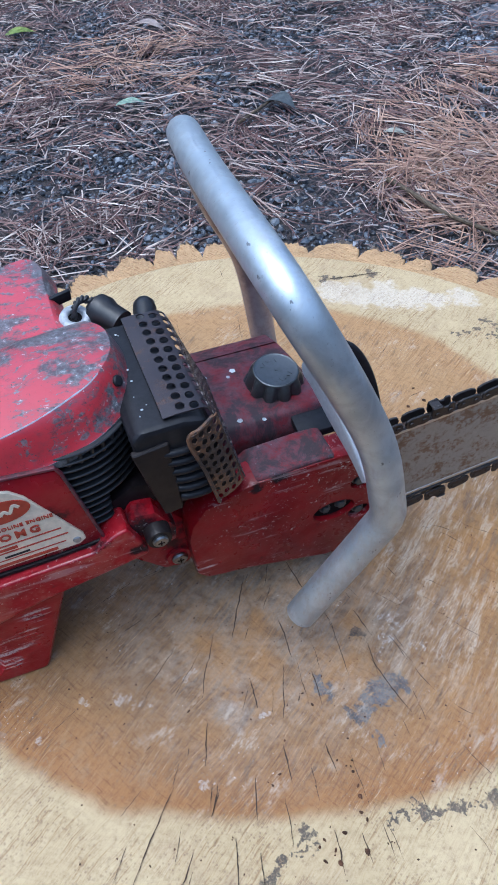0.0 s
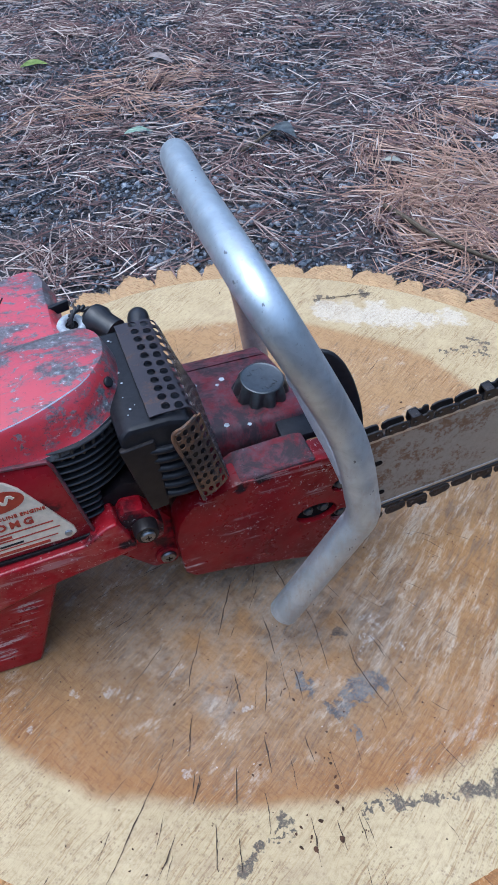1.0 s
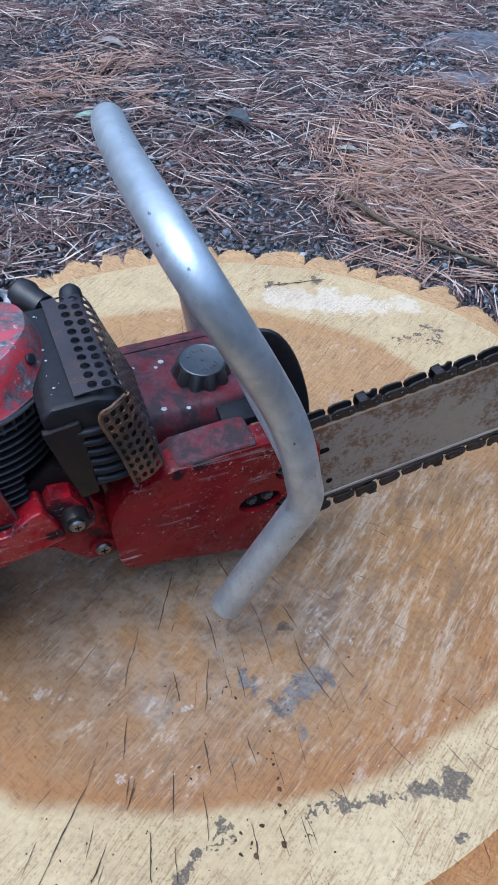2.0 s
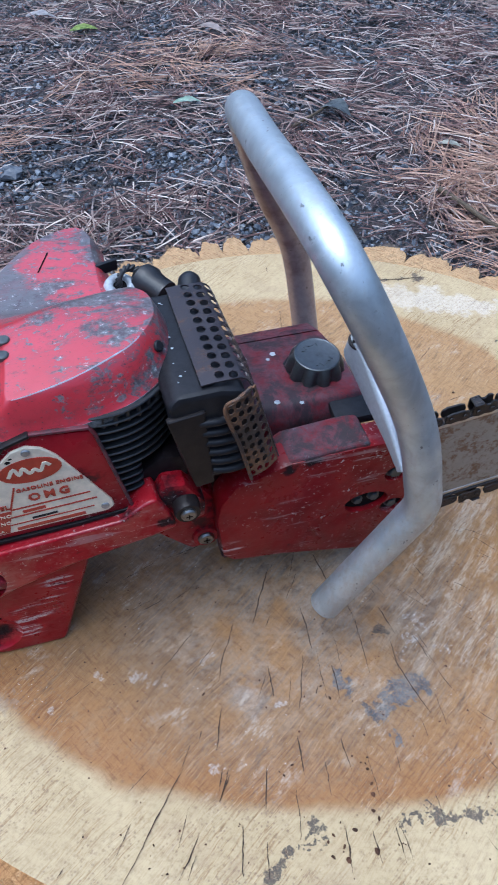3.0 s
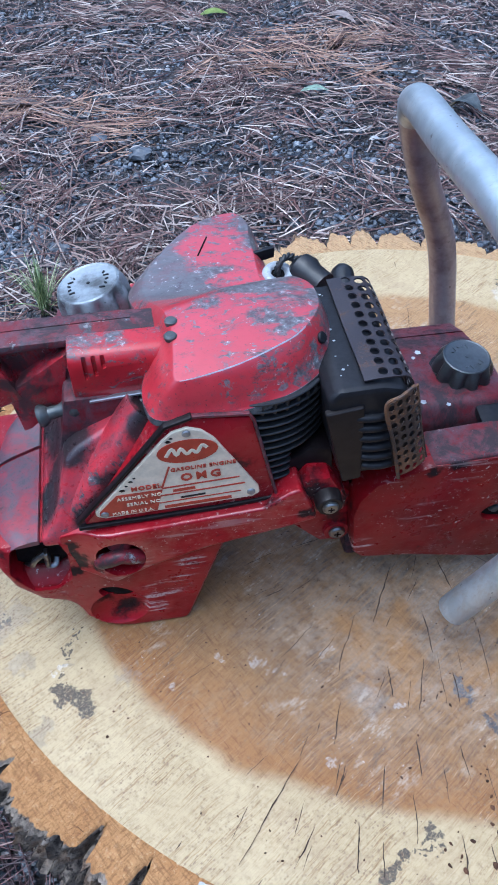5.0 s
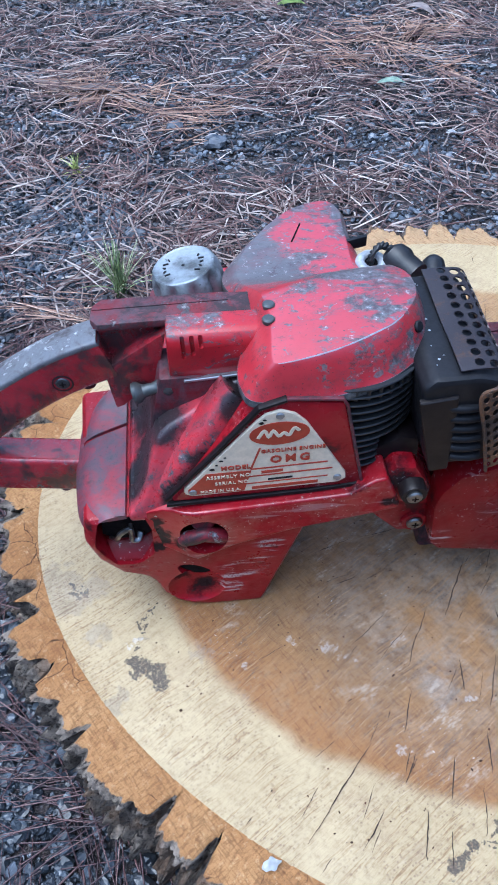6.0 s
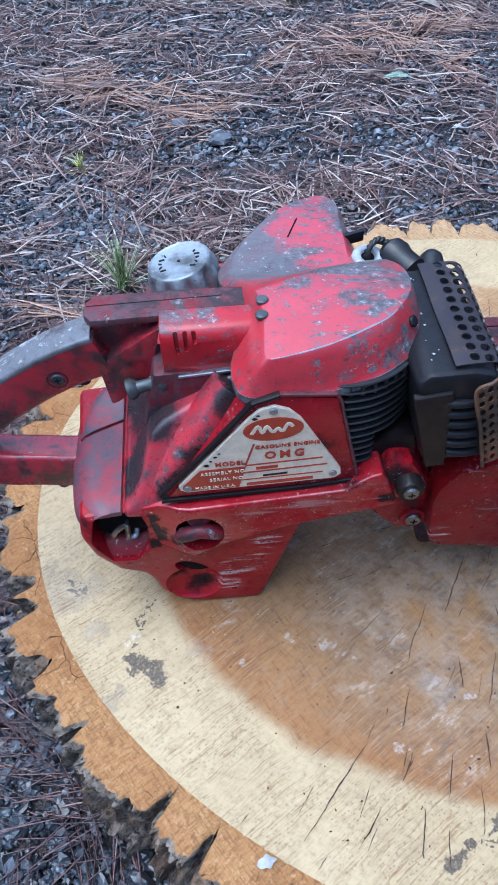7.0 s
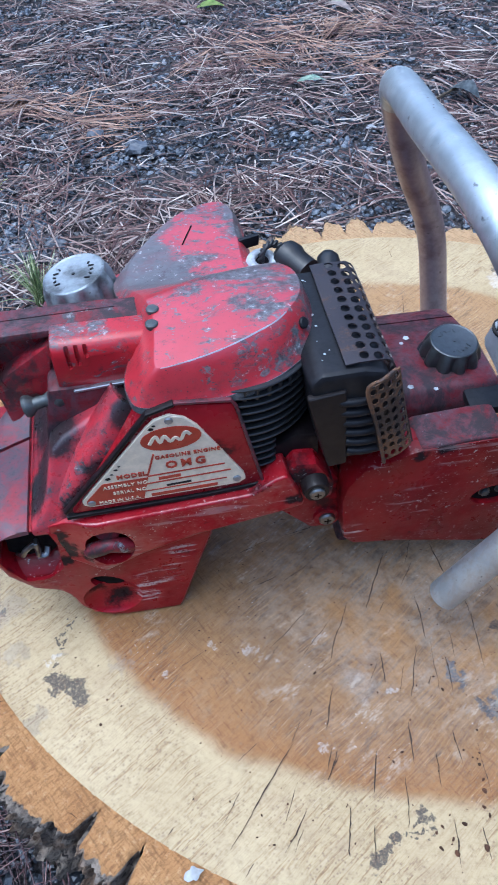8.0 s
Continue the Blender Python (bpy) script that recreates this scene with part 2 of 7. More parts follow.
def scuffed_paint(name, red, oil=(), scraped=(), grimy=0.57, flecked=0.0, gloss=0.34):
    """Dull dark red enamel with pale scrapes along the saw and dusty specks."""
    m, nt, b = material(name)
    p = n_local(nt)
    big = n_noise(nt, p, 16, 4, 0.6)
    streak = n_noise(nt, n_map(nt, p, (14, 60, 170)), 1.0, 4, 0.6)
    speck = n_noise(nt, p, 300, 3, 0.7)
    grime = n_noise(nt, n_map(nt, p, (1, 1, 1), 0, (5, 2, 1)), 26, 6, 0.65)
    col = n_mix(nt, n_step(nt, big, 0.35, 0.7), red, tuple(c * 0.62 for c in red))
    col = n_mix(nt, n_step(nt, grime, grimy, grimy + 0.10, 0, 0.85), col, (0.016, 0.012, 0.013))
    swirl = nt.nodes.new("ShaderNodeTexNoise")
    plug(nt, swirl.inputs["Vector"], p)
    swirl.inputs["Scale"].default_value = 60
    swirl.inputs["Detail"].default_value = 5
    q = n_vec(nt, 'ADD', p, n_vec(nt, 'MULTIPLY', n_vec(nt, 'SUBTRACT', swirl.outputs[1], (0.5, 0.5, 0.5)), (0.026, 0.0, 0.022)))
    soaked = None
    for x, y, z, r in oil:
        near = n_step(nt, n_vec(nt, 'DISTANCE', q, (x, y, z)), r * 1.4, 0.0)
        wet = n_step(nt, n_math(nt, 'ADD', n_math(nt, 'MULTIPLY', near, 0.75), n_math(nt, 'MULTIPLY', speck, 0.6)), 0.45, 0.95)
        col = n_mix(nt, n_math(nt, 'MULTIPLY', wet, 0.97), col, (0.010, 0.010, 0.012))
        soaked = wet if soaked is None else n_math(nt, 'MAXIMUM', soaked, wet)
    where = n_math(nt, 'MULTIPLY', n_step(nt, big, 0.50, 0.6), 0.55)
    for x, y, z, r in scraped:
        where = n_math(nt, 'MAXIMUM', where, n_step(nt, n_vec(nt, 'DISTANCE', p, (x, y, z)), r * 1.3, r * 0.5))
    scr = n_math(nt, 'MULTIPLY', n_step(nt, streak, 0.55, 0.64), where)
    if scraped:
        scr = n_math(nt, 'MAXIMUM', scr, n_math(nt, 'MULTIPLY', n_math(nt, 'MULTIPLY', n_step(nt, streak, 0.50, 0.60), n_step(nt, speck, 0.36, 0.52)), n_math(nt, 'MULTIPLY', n_step(nt, where, 0.6, 1.0), 2.0)))
    col = n_mix(nt, n_math(nt, 'MULTIPLY', scr, 0.58), col, (0.46, 0.33, 0.32))
    dust = n_math(nt, 'MULTIPLY', n_step(nt, speck, 0.615, 0.675), n_step(nt, big, 0.47, 0.58))
    col = n_mix(nt, n_math(nt, 'MULTIPLY', dust, 0.55), col, (0.5, 0.4, 0.37))
    if flecked:
        spray = n_math(nt, 'MULTIPLY', n_step(nt, n_noise(nt, p, 210, 5, 0.75), 0.60, 0.66), n_step(nt, n_noise(nt, p, 34, 4, 0.65), 0.48, 0.60))
        col = n_mix(nt, n_math(nt, 'MULTIPLY', spray, flecked), col, (0.44, 0.36, 0.34))
    plug(nt, b.inputs["Base Color"], col)
    plug(nt, b.inputs["Roughness"], n_step(nt, grime, 0.3, 0.8, 0.24, 0.45))
    shine = n_step(nt, grime, 0.45, 0.65, gloss, 0.12)
    plug(nt, b.inputs["Specular IOR Level"], shine if soaked is None else n_math(nt, 'MULTIPLY', shine, n_step(nt, soaked, 0.1, 0.8, 1.0, 0.2)))
    b.inputs["Coat Weight"].default_value = 0.06
    b.inputs["Coat Roughness"].default_value = 0.18
    n_bump(nt, b, n_math(nt, 'ADD', speck, streak), 0.25, 0.0005)
    return m


def metal(name, colour, rough, stain, metallic=1.0, grime=0.5, scale=1.0, relief=0.15, pits=0.5):
    m, nt, b = material(name)
    p = n_local(nt)
    big = n_noise(nt, p, 26 * scale, 5, 0.6)
    fine = n_noise(nt, p, 240 * scale, 4, 0.65)
    col = n_mix(nt, n_step(nt, fine, 0.3, 0.75), colour, tuple(c * 0.86 for c in colour))
    col = n_mix(nt, n_step(nt, big, 0.46, 0.72, 0, grime), col, stain)
    dots = n_step(nt, n_noise(nt, p, 130 * scale, 2, 0.5), 0.70, 0.74, 0, pits)
    col = n_mix(nt, dots, col, tuple(c * 0.4 for c in stain))
    plug(nt, b.inputs["Base Color"], col)
    plug(nt, b.inputs["Metallic"], n_step(nt, big, 0.4, 0.8, metallic, metallic * 0.75))
    plug(nt, b.inputs["Roughness"], n_step(nt, fine, 0.25, 0.8, rough - 0.04, rough + 0.06))
    if relief:
        n_bump(nt, b, n_math(nt, 'ADD', fine, n_math(nt, 'MULTIPLY', big, 0.6)), relief, 0.0006)
    return m


def tube_metal():
    """Hand-worn bare aluminium: cloudy, smeared brown in places, with fine nicks."""
    m, nt, b = material("worn_bare_aluminium")
    p = n_local(nt)
    cloud = n_noise(nt, p, 30, 6, 0.65, 0.5)
    smear = n_noise(nt, n_map(nt, p, (1.0, 1.0, 0.45), 0, (2, 5, 1)), 75, 6, 0.72)
    fine = n_noise(nt, p, 420, 4, 0.7)
    nick = n_noise(nt, n_map(nt, p, (1.0, 0.6, 0.5), 35), 150, 3, 0.6)
    col = n_mix(nt, n_step(nt, cloud, 0.36, 0.64), (0.57, 0.625, 0.655), (0.44, 0.485, 0.515))
    col = n_mix(nt, n_step(nt, smear, 0.50, 0.70, 0, 0.6), col, (0.40, 0.40, 0.40))
    low = n_step(nt, n_vec(nt, 'DOT_PRODUCT', p, (0, 0, 1)), 0.27, 0.16)
    col = n_mix(nt, n_math(nt, 'MULTIPLY', n_math(nt, 'MULTIPLY', low, n_step(nt, smear, 0.42, 0.62)), 0.4), col, (0.44, 0.38, 0.31))
    col = n_mix(nt, n_step(nt, nick, 0.68, 0.72, 0, 0.8), col, (0.10, 0.10, 0.105))
    col = n_mix(nt, n_step(nt, fine, 0.62, 0.70, 0, 0.4), col, (0.20, 0.20, 0.21))
    plug(nt, b.inputs["Base Color"], col)
    plug(nt, b.inputs["Metallic"], n_step(nt, smear, 0.45, 0.75, 0.82, 0.50))
    plug(nt, b.inputs["Roughness"], n_math(nt, 'ADD', n_step(nt, cloud, 0.3, 0.7, 0.41, 0.51), n_step(nt, smear, 0.45, 0.7, 0.0, 0.12)))
    n_bump(nt, b, n_math(nt, 'ADD', n_math(nt, 'MULTIPLY', cloud, 1.5), n_math(nt, 'MULTIPLY', smear, 0.5)), 0.02, 0.0012)
    return m


def plain(name, colour, rough, metallic=0.0, vary=0.35, scale=180, spec=0.5):
    m, nt, b = material(name)
    p = n_local(nt)
    f = n_noise(nt, p, scale, 4, 0.65)
    g = n_noise(nt, p, scale / 7, 4, 0.6)
    col = n_mix(nt, n_step(nt, f, 0.3, 0.75), colour, tuple(c * (1 - vary) for c in colour))
    col = n_mix(nt, n_step(nt, g, 0.5, 0.75, 0, 0.5), col, tuple(c * (1 - 1.3 * vary) for c in colour))
    plug(nt, b.inputs["Base Color"], col)
    b.inputs["Metallic"].default_value = metallic
    b.inputs["Specular IOR Level"].default_value = spec
    plug(nt, b.inputs["Roughness"], n_step(nt, f, 0.2, 0.8, max(0.05, rough - 0.1), min(1, rough + 0.1)))
    n_bump(nt, b, f, 0.25, 0.0005)
    return m


def rusty(name, steel, rust, level, rough=0.5, metallic=0.6):
    m, nt, b = material(name)
    p = n_local(nt)
    big = n_noise(nt, p, 20, 5, 0.65)
    fine = n_noise(nt, p, 210, 5, 0.7)
    f = n_math(nt, 'ADD', n_math(nt, 'MULTIPLY', big, 0.6), n_math(nt, 'MULTIPLY', fine, 0.4))
    mask = n_step(nt, f, level, level + 0.1)
    col = n_mix(nt, mask, n_mix(nt, fine, steel, tuple(c * 0.6 for c in steel)), n_mix(nt, fine, rust, tuple(c * 0.35 for c in rust)))
    plug(nt, b.inputs["Base Color"], col)
    plug(nt, b.inputs["Metallic"], n_math(nt, 'MULTIPLY', n_math(nt, 'SUBTRACT', 1.0, mask), metallic))
    plug(nt, b.inputs["Roughness"], n_math(nt, 'ADD', n_math(nt, 'MULTIPLY', mask, 0.3), rough))
    n_bump(nt, b, n_math(nt, 'MULTIPLY', fine, n_math(nt, 'ADD', mask, 0.3)), 0.4, 0.0008)
    return m


def stain_mask(nt, p, spots, edge_noise, power=0.035):
    """The union of blots: each x, y, radius, with a torn edge."""
    drift = nt.nodes.new("ShaderNodeTexNoise")
    plug(nt, drift.inputs["Vector"], p)
    drift.inputs["Scale"].default_value = 55
    drift.inputs["Detail"].default_value = 3
    q = n_vec(nt, 'ADD', p, n_vec(nt, 'MULTIPLY', n_vec(nt, 'SUBTRACT', drift.outputs[1], (0.5, 0.5, 0.5)), (power, power, 0)))
    jag = nt.nodes.new("ShaderNodeTexNoise")
    plug(nt, jag.inputs["Vector"], p)
    jag.inputs["Scale"].default_value = 190
    jag.inputs["Detail"].default_value = 4
    q = n_vec(nt, 'ADD', q, n_vec(nt, 'MULTIPLY', n_vec(nt, 'SUBTRACT', jag.outputs[1], (0.5, 0.5, 0.5)), (0.022, 0.022, 0)))
    total = None
    for x, y, r in spots:
        d = n_vec(nt, 'DISTANCE', q, (x, y, 0.08))
        k = n_step(nt, d, r * 1.5, 0.0)
        total = k if total is None else n_math(nt, 'MAXIMUM', total, k)
    field = n_math(nt, 'ADD', n_math(nt, 'MULTIPLY', total, 0.75), n_math(nt, 'MULTIPLY', edge_noise, 0.9))
    grain = n_noise(nt, p, 620, 6, 0.8)
    return n_math(nt, 'MULTIPLY', n_step(nt, field, 0.74, 0.98), n_step(nt, grain, 0.36, 0.52, 0.45, 1.0))


# smears of old chalk and paint on the wood: x, y, radius
CHALK = [(-0.104, 0.276, 0.008), (-0.090, 0.267, 0.008), (-0.130, 0.271, 0.005), (-0.044, 0.297, 0.006), (-0.030, 0.205, 0.004), (0.131, 0.335, 0.008), (0.137, 0.351, 0.008), (0.125, 0.318, 0.006), (0.02, 0.265, 0.005), (0.16, 0.33, 0.008), (-0.17, 0.24, 0.004)]


def sawn_wood():
    """End grain: brown heartwood, cream sapwood, rings, arcs of saw marks, scuffs and mould."""
    m, nt, b = material("sawn_end_grain")
    p = n_pos(nt)
    rel = n_vec(nt, 'SUBTRACT', p, PITH)
    flat = n_vec(nt, 'MULTIPLY', rel, (1, 1, 0))
    warp = n_noise(nt, p, 5, 3, 0.5)
    warp2 = n_noise(nt, p, 26, 4, 0.6)
    r = n_vec(nt, 'LENGTH', flat)
    r = n_math(nt, 'ADD', r, n_math(nt, 'MULTIPLY', n_math(nt, 'SUBTRACT', warp, 0.5), 0.05))
    r = n_math(nt, 'ADD', r, n_math(nt, 'MULTIPLY', n_math(nt, 'SUBTRACT', warp2, 0.5), 0.012))
    # the heartwood is not round: its edge by the angle
    way = n_vec(nt, 'NORMALIZE', flat)
    c, s = n_vec(nt, 'DOT_PRODUCT', way, (1, 0, 0)), n_vec(nt, 'DOT_PRODUCT', way, (0, 1, 0))
    lobe = n_math(nt, 'ADD', n_math(nt, 'MULTIPLY', c, -0.0118), n_math(nt, 'MULTIPLY', s, 0.0098))
    twice = n_math(nt, 'SUBTRACT', n_math(nt, 'MULTIPLY', c, c), n_math(nt, 'MULTIPLY', s, s))
    lobe = n_math(nt, 'ADD', lobe, n_math(nt, 'MULTIPLY', twice, 0.0165))
    r = n_math(nt, 'SUBTRACT', n_math(nt, 'SUBTRACT', r, lobe), 0.0235)
    heart = n_step(nt, r, 0.325, 0.309)
    edge = n_math(nt, 'MULTIPLY', n_step(nt, r, 0.24, 0.315), heart)
    patch = n_noise(nt, p, 9, 5, 0.6)
    torn = n_noise(nt, p, 48, 6, 0.7)
    torn2 = n_noise(nt, p, 17, 4, 0.65)
    heart_col = n_mix(nt, n_step(nt, patch, 0.35, 0.7), (0.305, 0.159, 0.052), (0.222, 0.120, 0.043))
    heart_col = n_mix(nt, n_math(nt, 'MULTIPLY', edge, 0.9), heart_col, (0.272, 0.126, 0.035))
    # paler towards the far side: the sky's grazing sheen painted into the heartwood
    heart_col = n_mix(nt, n_step(nt, n_vec(nt, 'DOT_PRODUCT', p, (0.25, 1, 0)), 0.45, 0.80, 0.0, 0.62), heart_col, (0.410, 0.258, 0.115))
    sap_col = n_mix(nt, n_step(nt, patch, 0.3, 0.7), (0.488, 0.376, 0.204), (0.425, 0.320, 0.168))
    col = n_mix(nt, heart, sap_col, heart_col)
    rings = n_noise(nt, r, 420, 3, 0.65)
    col = n_mix(nt, n_step(nt, rings, 0.45, 0.75, 0, 0.10), col, (0.25, 0.13, 0.06), 'MULTIPLY')
    # saw marks: fine straight scores across the face, and pale scuffed streaks along them
    bend = nt.nodes.new("ShaderNodeTexNoise")
    plug(nt, bend.inputs["Vector"], p)
    bend.inputs["Scale"].default_value = 9
    bend.inputs["Detail"].default_value = 4
    p0 = p
    p = n_vec(nt, 'ADD', p, n_vec(nt, 'MULTIPLY', n_vec(nt, 'SUBTRACT', bend.outputs[1], (0.5, 0.5, 0.5)), (0.022, 0.022, 0)))
    marks = n_lines(nt, p, 55, 520, 26, 5, 0.75)
    marks2 = n_lines(nt, p, 53, 1050, 60, 4, 0.75)
    cross = n_lines(nt, p, -38, 480, 40, 4, 0.7)
    wide = n_lines(nt, p, 57, 150, 20, 7, 0.8)
    p = p0
    dark_lines = n_math(nt, 'MULTIPLY', n_step(nt, marks, 0.50, 0.62, 0, 0.85), n_step(nt, torn2, 0.38, 0.60, 0.25, 1.0))
    col = n_mix(nt, dark_lines, col, (0.56, 0.44, 0.33), 'MULTIPLY')
    col = n_mix(nt, n_step(nt, marks2, 0.52, 0.70, 0, 0.45), col, (0.55, 0.45, 0.36), 'MULTIPLY')
    col = n_mix(nt, n_math(nt, 'MULTIPLY', n_step(nt, cross, 0.53, 0.66, 0, 0.6), n_math(nt, 'MULTIPLY', n_step(nt, torn2, 0.62, 0.44), heart)), col, (0.55, 0.44, 0.34), 'MULTIPLY')
    pale_lines = n_math(nt, 'MULTIPLY', n_step(nt, marks, 0.46, 0.36), n_step(nt, marks2, 0.56, 0.42))
    col = n_mix(nt, n_math(nt, 'MULTIPLY', pale_lines, n_step(nt, torn2, 0.40, 0.6, 0.10, 0.42)), col, (0.60, 0.48, 0.32))
    zone = n_step(nt, n_vec(nt, 'DISTANCE', p, (0.205, 0.425, 0.08)), 0.20, 0.08, 0.05, 1.0)
    broad = n_lines(nt, p, 62, 62, 9, 6, 0.72)
    broad_pale = n_math(nt, 'MULTIPLY', n_step(nt, broad, 0.50, 0.60), n_math(nt, 'MULTIPLY', zone, n_step(nt, marks2, 0.62, 0.40, 0.45, 1.0)))
    broad_dark = n_math(nt, 'MULTIPLY', n_step(nt, broad, 0.48, 0.38), n_math(nt, 'MULTIPLY', zone, heart))
    col = n_mix(nt, n_math(nt, 'MULTIPLY', broad_dark, 0.6), col, (0.135, 0.095, 0.065))
    col = n_mix(nt, n_math(nt, 'MULTIPLY', n_math(nt, 'MULTIPLY', broad_pale, heart), 0.60), col, (0.50, 0.41, 0.30))
    scuff = n_math(nt, 'MULTIPLY', n_math(nt, 'MULTIPLY', n_step(nt, wide, 0.50, 0.66), n_step(nt, torn2, 0.42, 0.58)), zone)
    col = n_mix(nt, n_math(nt, 'MULTIPLY', scuff, 0.75), col, n_mix(nt, n_step(nt, marks2, 0.4, 0.6), (0.56, 0.47, 0.37), (0.36, 0.29, 0.22)))
    deep = n_math(nt, 'MULTIPLY', n_step(nt, wide, 0.47, 0.36), n_math(nt, 'MULTIPLY', n_step(nt, torn2, 0.40, 0.58), heart))
    col = n_mix(nt, n_math(nt, 'MULTIPLY', deep, 0.72), col, (0.110, 0.070, 0.041))
    # a dull greyish stained zone, with the shade under the saw painted in
    mid = n_math(nt, 'MULTIPLY', n_step(nt, n_vec(nt, 'DISTANCE', p, (0.01, 0.39, 0.08)), 0.24, 0.05), n_step(nt, torn2, 0.28, 0.55))
    col = n_mix(nt, n_math(nt, 'MULTIPLY', n_math(nt, 'MULTIPLY', mid, n_step(nt, marks, 0.36, 0.60, 0.35, 1.0)), 0.78), col, n_mix(nt, n_step(nt, torn, 0.38, 0.62), (0.095, 0.076, 0.058), (0.27, 0.225, 0.175)))
    blue = stain_mask(nt, p, [(0.101, 0.263, 0.012), (0.110, 0.273, 0.012), (0.122, 0.280, 0.012), (0.118, 0.292, 0.009), (0.133, 0.294, 0.013), (0.114, 0.241, 0.010), (0.072, 0.287, 0.012)], torn2)
    col = n_mix(nt, n_math(nt, 'MULTIPLY', blue, 0.85), col, n_mix(nt, n_step(nt, torn, 0.4, 0.62), (0.045, 0.055, 0.068), (0.125, 0.128, 0.135)))
    mould = stain_mask(nt, p, [(-0.259, 0.214, 0.011), (-0.250, 0.215, 0.012), (-0.240, 0.215, 0.013), (-0.233, 0.210, 0.011), (-0.264, 0.222, 0.005), (-0.266, 0.276, 0.004), (-0.268, 0.268, 0.004), (-0.269, 0.260, 0.004), (-0.268, 0.252, 0.005), (-0.266, 0.240, 0.003), (-0.265, 0.231, 0.003), (-0.333, 0.268, 0.006), (-0.345, 0.274, 0.005),
                               (0.138, 0.188, 0.0035), (0.147, 0.185, 0.0065), (0.156, 0.184, 0.0070), (0.165, 0.186, 0.0065), (0.174, 0.189, 0.006), (0.184, 0.190, 0.0045), (0.194, 0.193, 0.005), (0.212, 0.197, 0.014), (0.225, 0.203, 0.013), (0.238, 0.198, 0.014), (0.23, 0.16, 0.006),
                               (0.310, 0.785, 0.010), (0.322, 0.772, 0.009), (0.298, 0.770, 0.006), (0.318, 0.758, 0.008), (0.285, 0.760, 0.005), (0.270, 0.754, 0.005), (0.258, 0.757, 0.004),
                               (0.172, 0.888, 0.01), (0.15, 0.884, 0.008), (0.128, 0.88, 0.007), (0.11, 0.875, 0.006),
                               (0.015, 0.129, 0.010), (0.021, 0.135, 0.007), (0.027, 0.142, 0.008), (0.033, 0.150, 0.006), (0.041, 0.158, 0.005), (0.050, 0.167, 0.007), (0.117, 0.180, 0.005), (0.126, 0.182, 0.005), (0.105, 0.34, 0.010)], torn)
    col = n_mix(nt, n_math(nt, 'MULTIPLY', mould, 0.9), col, n_mix(nt, torn2, (0.020, 0.017, 0.016), (0.075, 0.062, 0.052)))
    film = stain_mask(nt, p, [(-0.338, 0.264, 0.026), (-0.325, 0.277, 0.020), (-0.356, 0.276, 0.022), (-0.30, 0.235, 0.016), (-0.212, 0.242, 0.012), (-0.26, 0.18, 0.012), (-0.004, 0.290, 0.018), (-0.006, 0.262, 0.020), (-0.262, 0.240, 0.006)], torn2)
    col = n_mix(nt, n_math(nt, 'MULTIPLY', film, 0.36), col, n_mix(nt, n_step(nt, torn, 0.40, 0.62), (0.13, 0.11, 0.10), (0.33, 0.29, 0.24)))
    white = stain_mask(nt, p, [(0.115, 0.848, 0.030), (0.150, 0.842, 0.040), (0.185, 0.842, 0.038), (0.220, 0.838, 0.034), (0.250, 0.830, 0.026), (-0.266, 0.238, 0.0055), (-0.274, 0.231, 0.0045), (0.29, 0.835, 0.03)], torn2)
    col = n_mix(nt, n_math(nt, 'MULTIPLY', white, 0.42), col, (0.64, 0.60, 0.54))
    chalk = stain_mask(nt, p, CHALK, torn)
    col = n_mix(nt, n_math(nt, 'MULTIPLY', n_math(nt, 'MULTIPLY', chalk, n_step(nt, wide, 0.40, 0.60, 0.0, 1.0)), 0.45), col, (0.55, 0.53, 0.50))
    freckle = n_math(nt, 'MULTIPLY', n_step(nt, n_voronoi(nt, p, 95, flat=True), 0.15, 0.06), n_step(nt, torn, 0.44, 0.60))
    col = n_mix(nt, n_math(nt, 'MULTIPLY', freckle, 0.45), col, (0.20, 0.125, 0.065))
    grains = n_voronoi(nt, p, 210, flat=True)
    pores = n_math(nt, 'MULTIPLY', n_step(nt, grains, 0.24, 0.10), n_step(nt, torn2, 0.38, 0.6))
    col = n_mix(nt, n_math(nt, 'MULTIPLY', pores, 0.55), col, (0.2, 0.13, 0.08))
    smear = n_lines(nt, p, 52, 95, 30, 6, 0.78)
    pale = n_math(nt, 'MULTIPLY', n_step(nt, smear, 0.50, 0.63), n_step(nt, n_noise(nt, p, 15, 4, 0.65), 0.49, 0.60))
    col = n_mix(nt, n_math(nt, 'MULTIPLY', n_math(nt, 'MULTIPLY', pale, heart), 0.38), col, (0.55, 0.48, 0.39))
    fleck = n_math(nt, 'MULTIPLY', n_step(nt, n_noise(nt, p, 300, 3, 0.6), 0.66, 0.72), n_step(nt, torn2, 0.50, 0.6))
    col = n_mix(nt, n_math(nt, 'MULTIPLY', n_math(nt, 'MULTIPLY', fleck, heart), 0.7), col, (0.66, 0.60, 0.54))
    # brown handling smudges on the sapwood, drawn out along the saw marks
    smudge = n_math(nt, 'MULTIPLY', n_step(nt, n_noise(nt, p, 12, 5, 0.7), 0.50, 0.66), n_step(nt, smear, 0.40, 0.62))
    col = n_mix(nt, n_math(nt, 'MULTIPLY', smudge, 0.42), col, (0.30, 0.205, 0.115))
    dull = n_noise(nt, p, 190, 7, 0.8)
    col = n_mix(nt, n_step(nt, dull, 0.46, 0.68, 0, 0.40), col, (0.45, 0.37, 0.30), 'MULTIPLY')
    plug(nt, b.inputs["Base Color"], col)
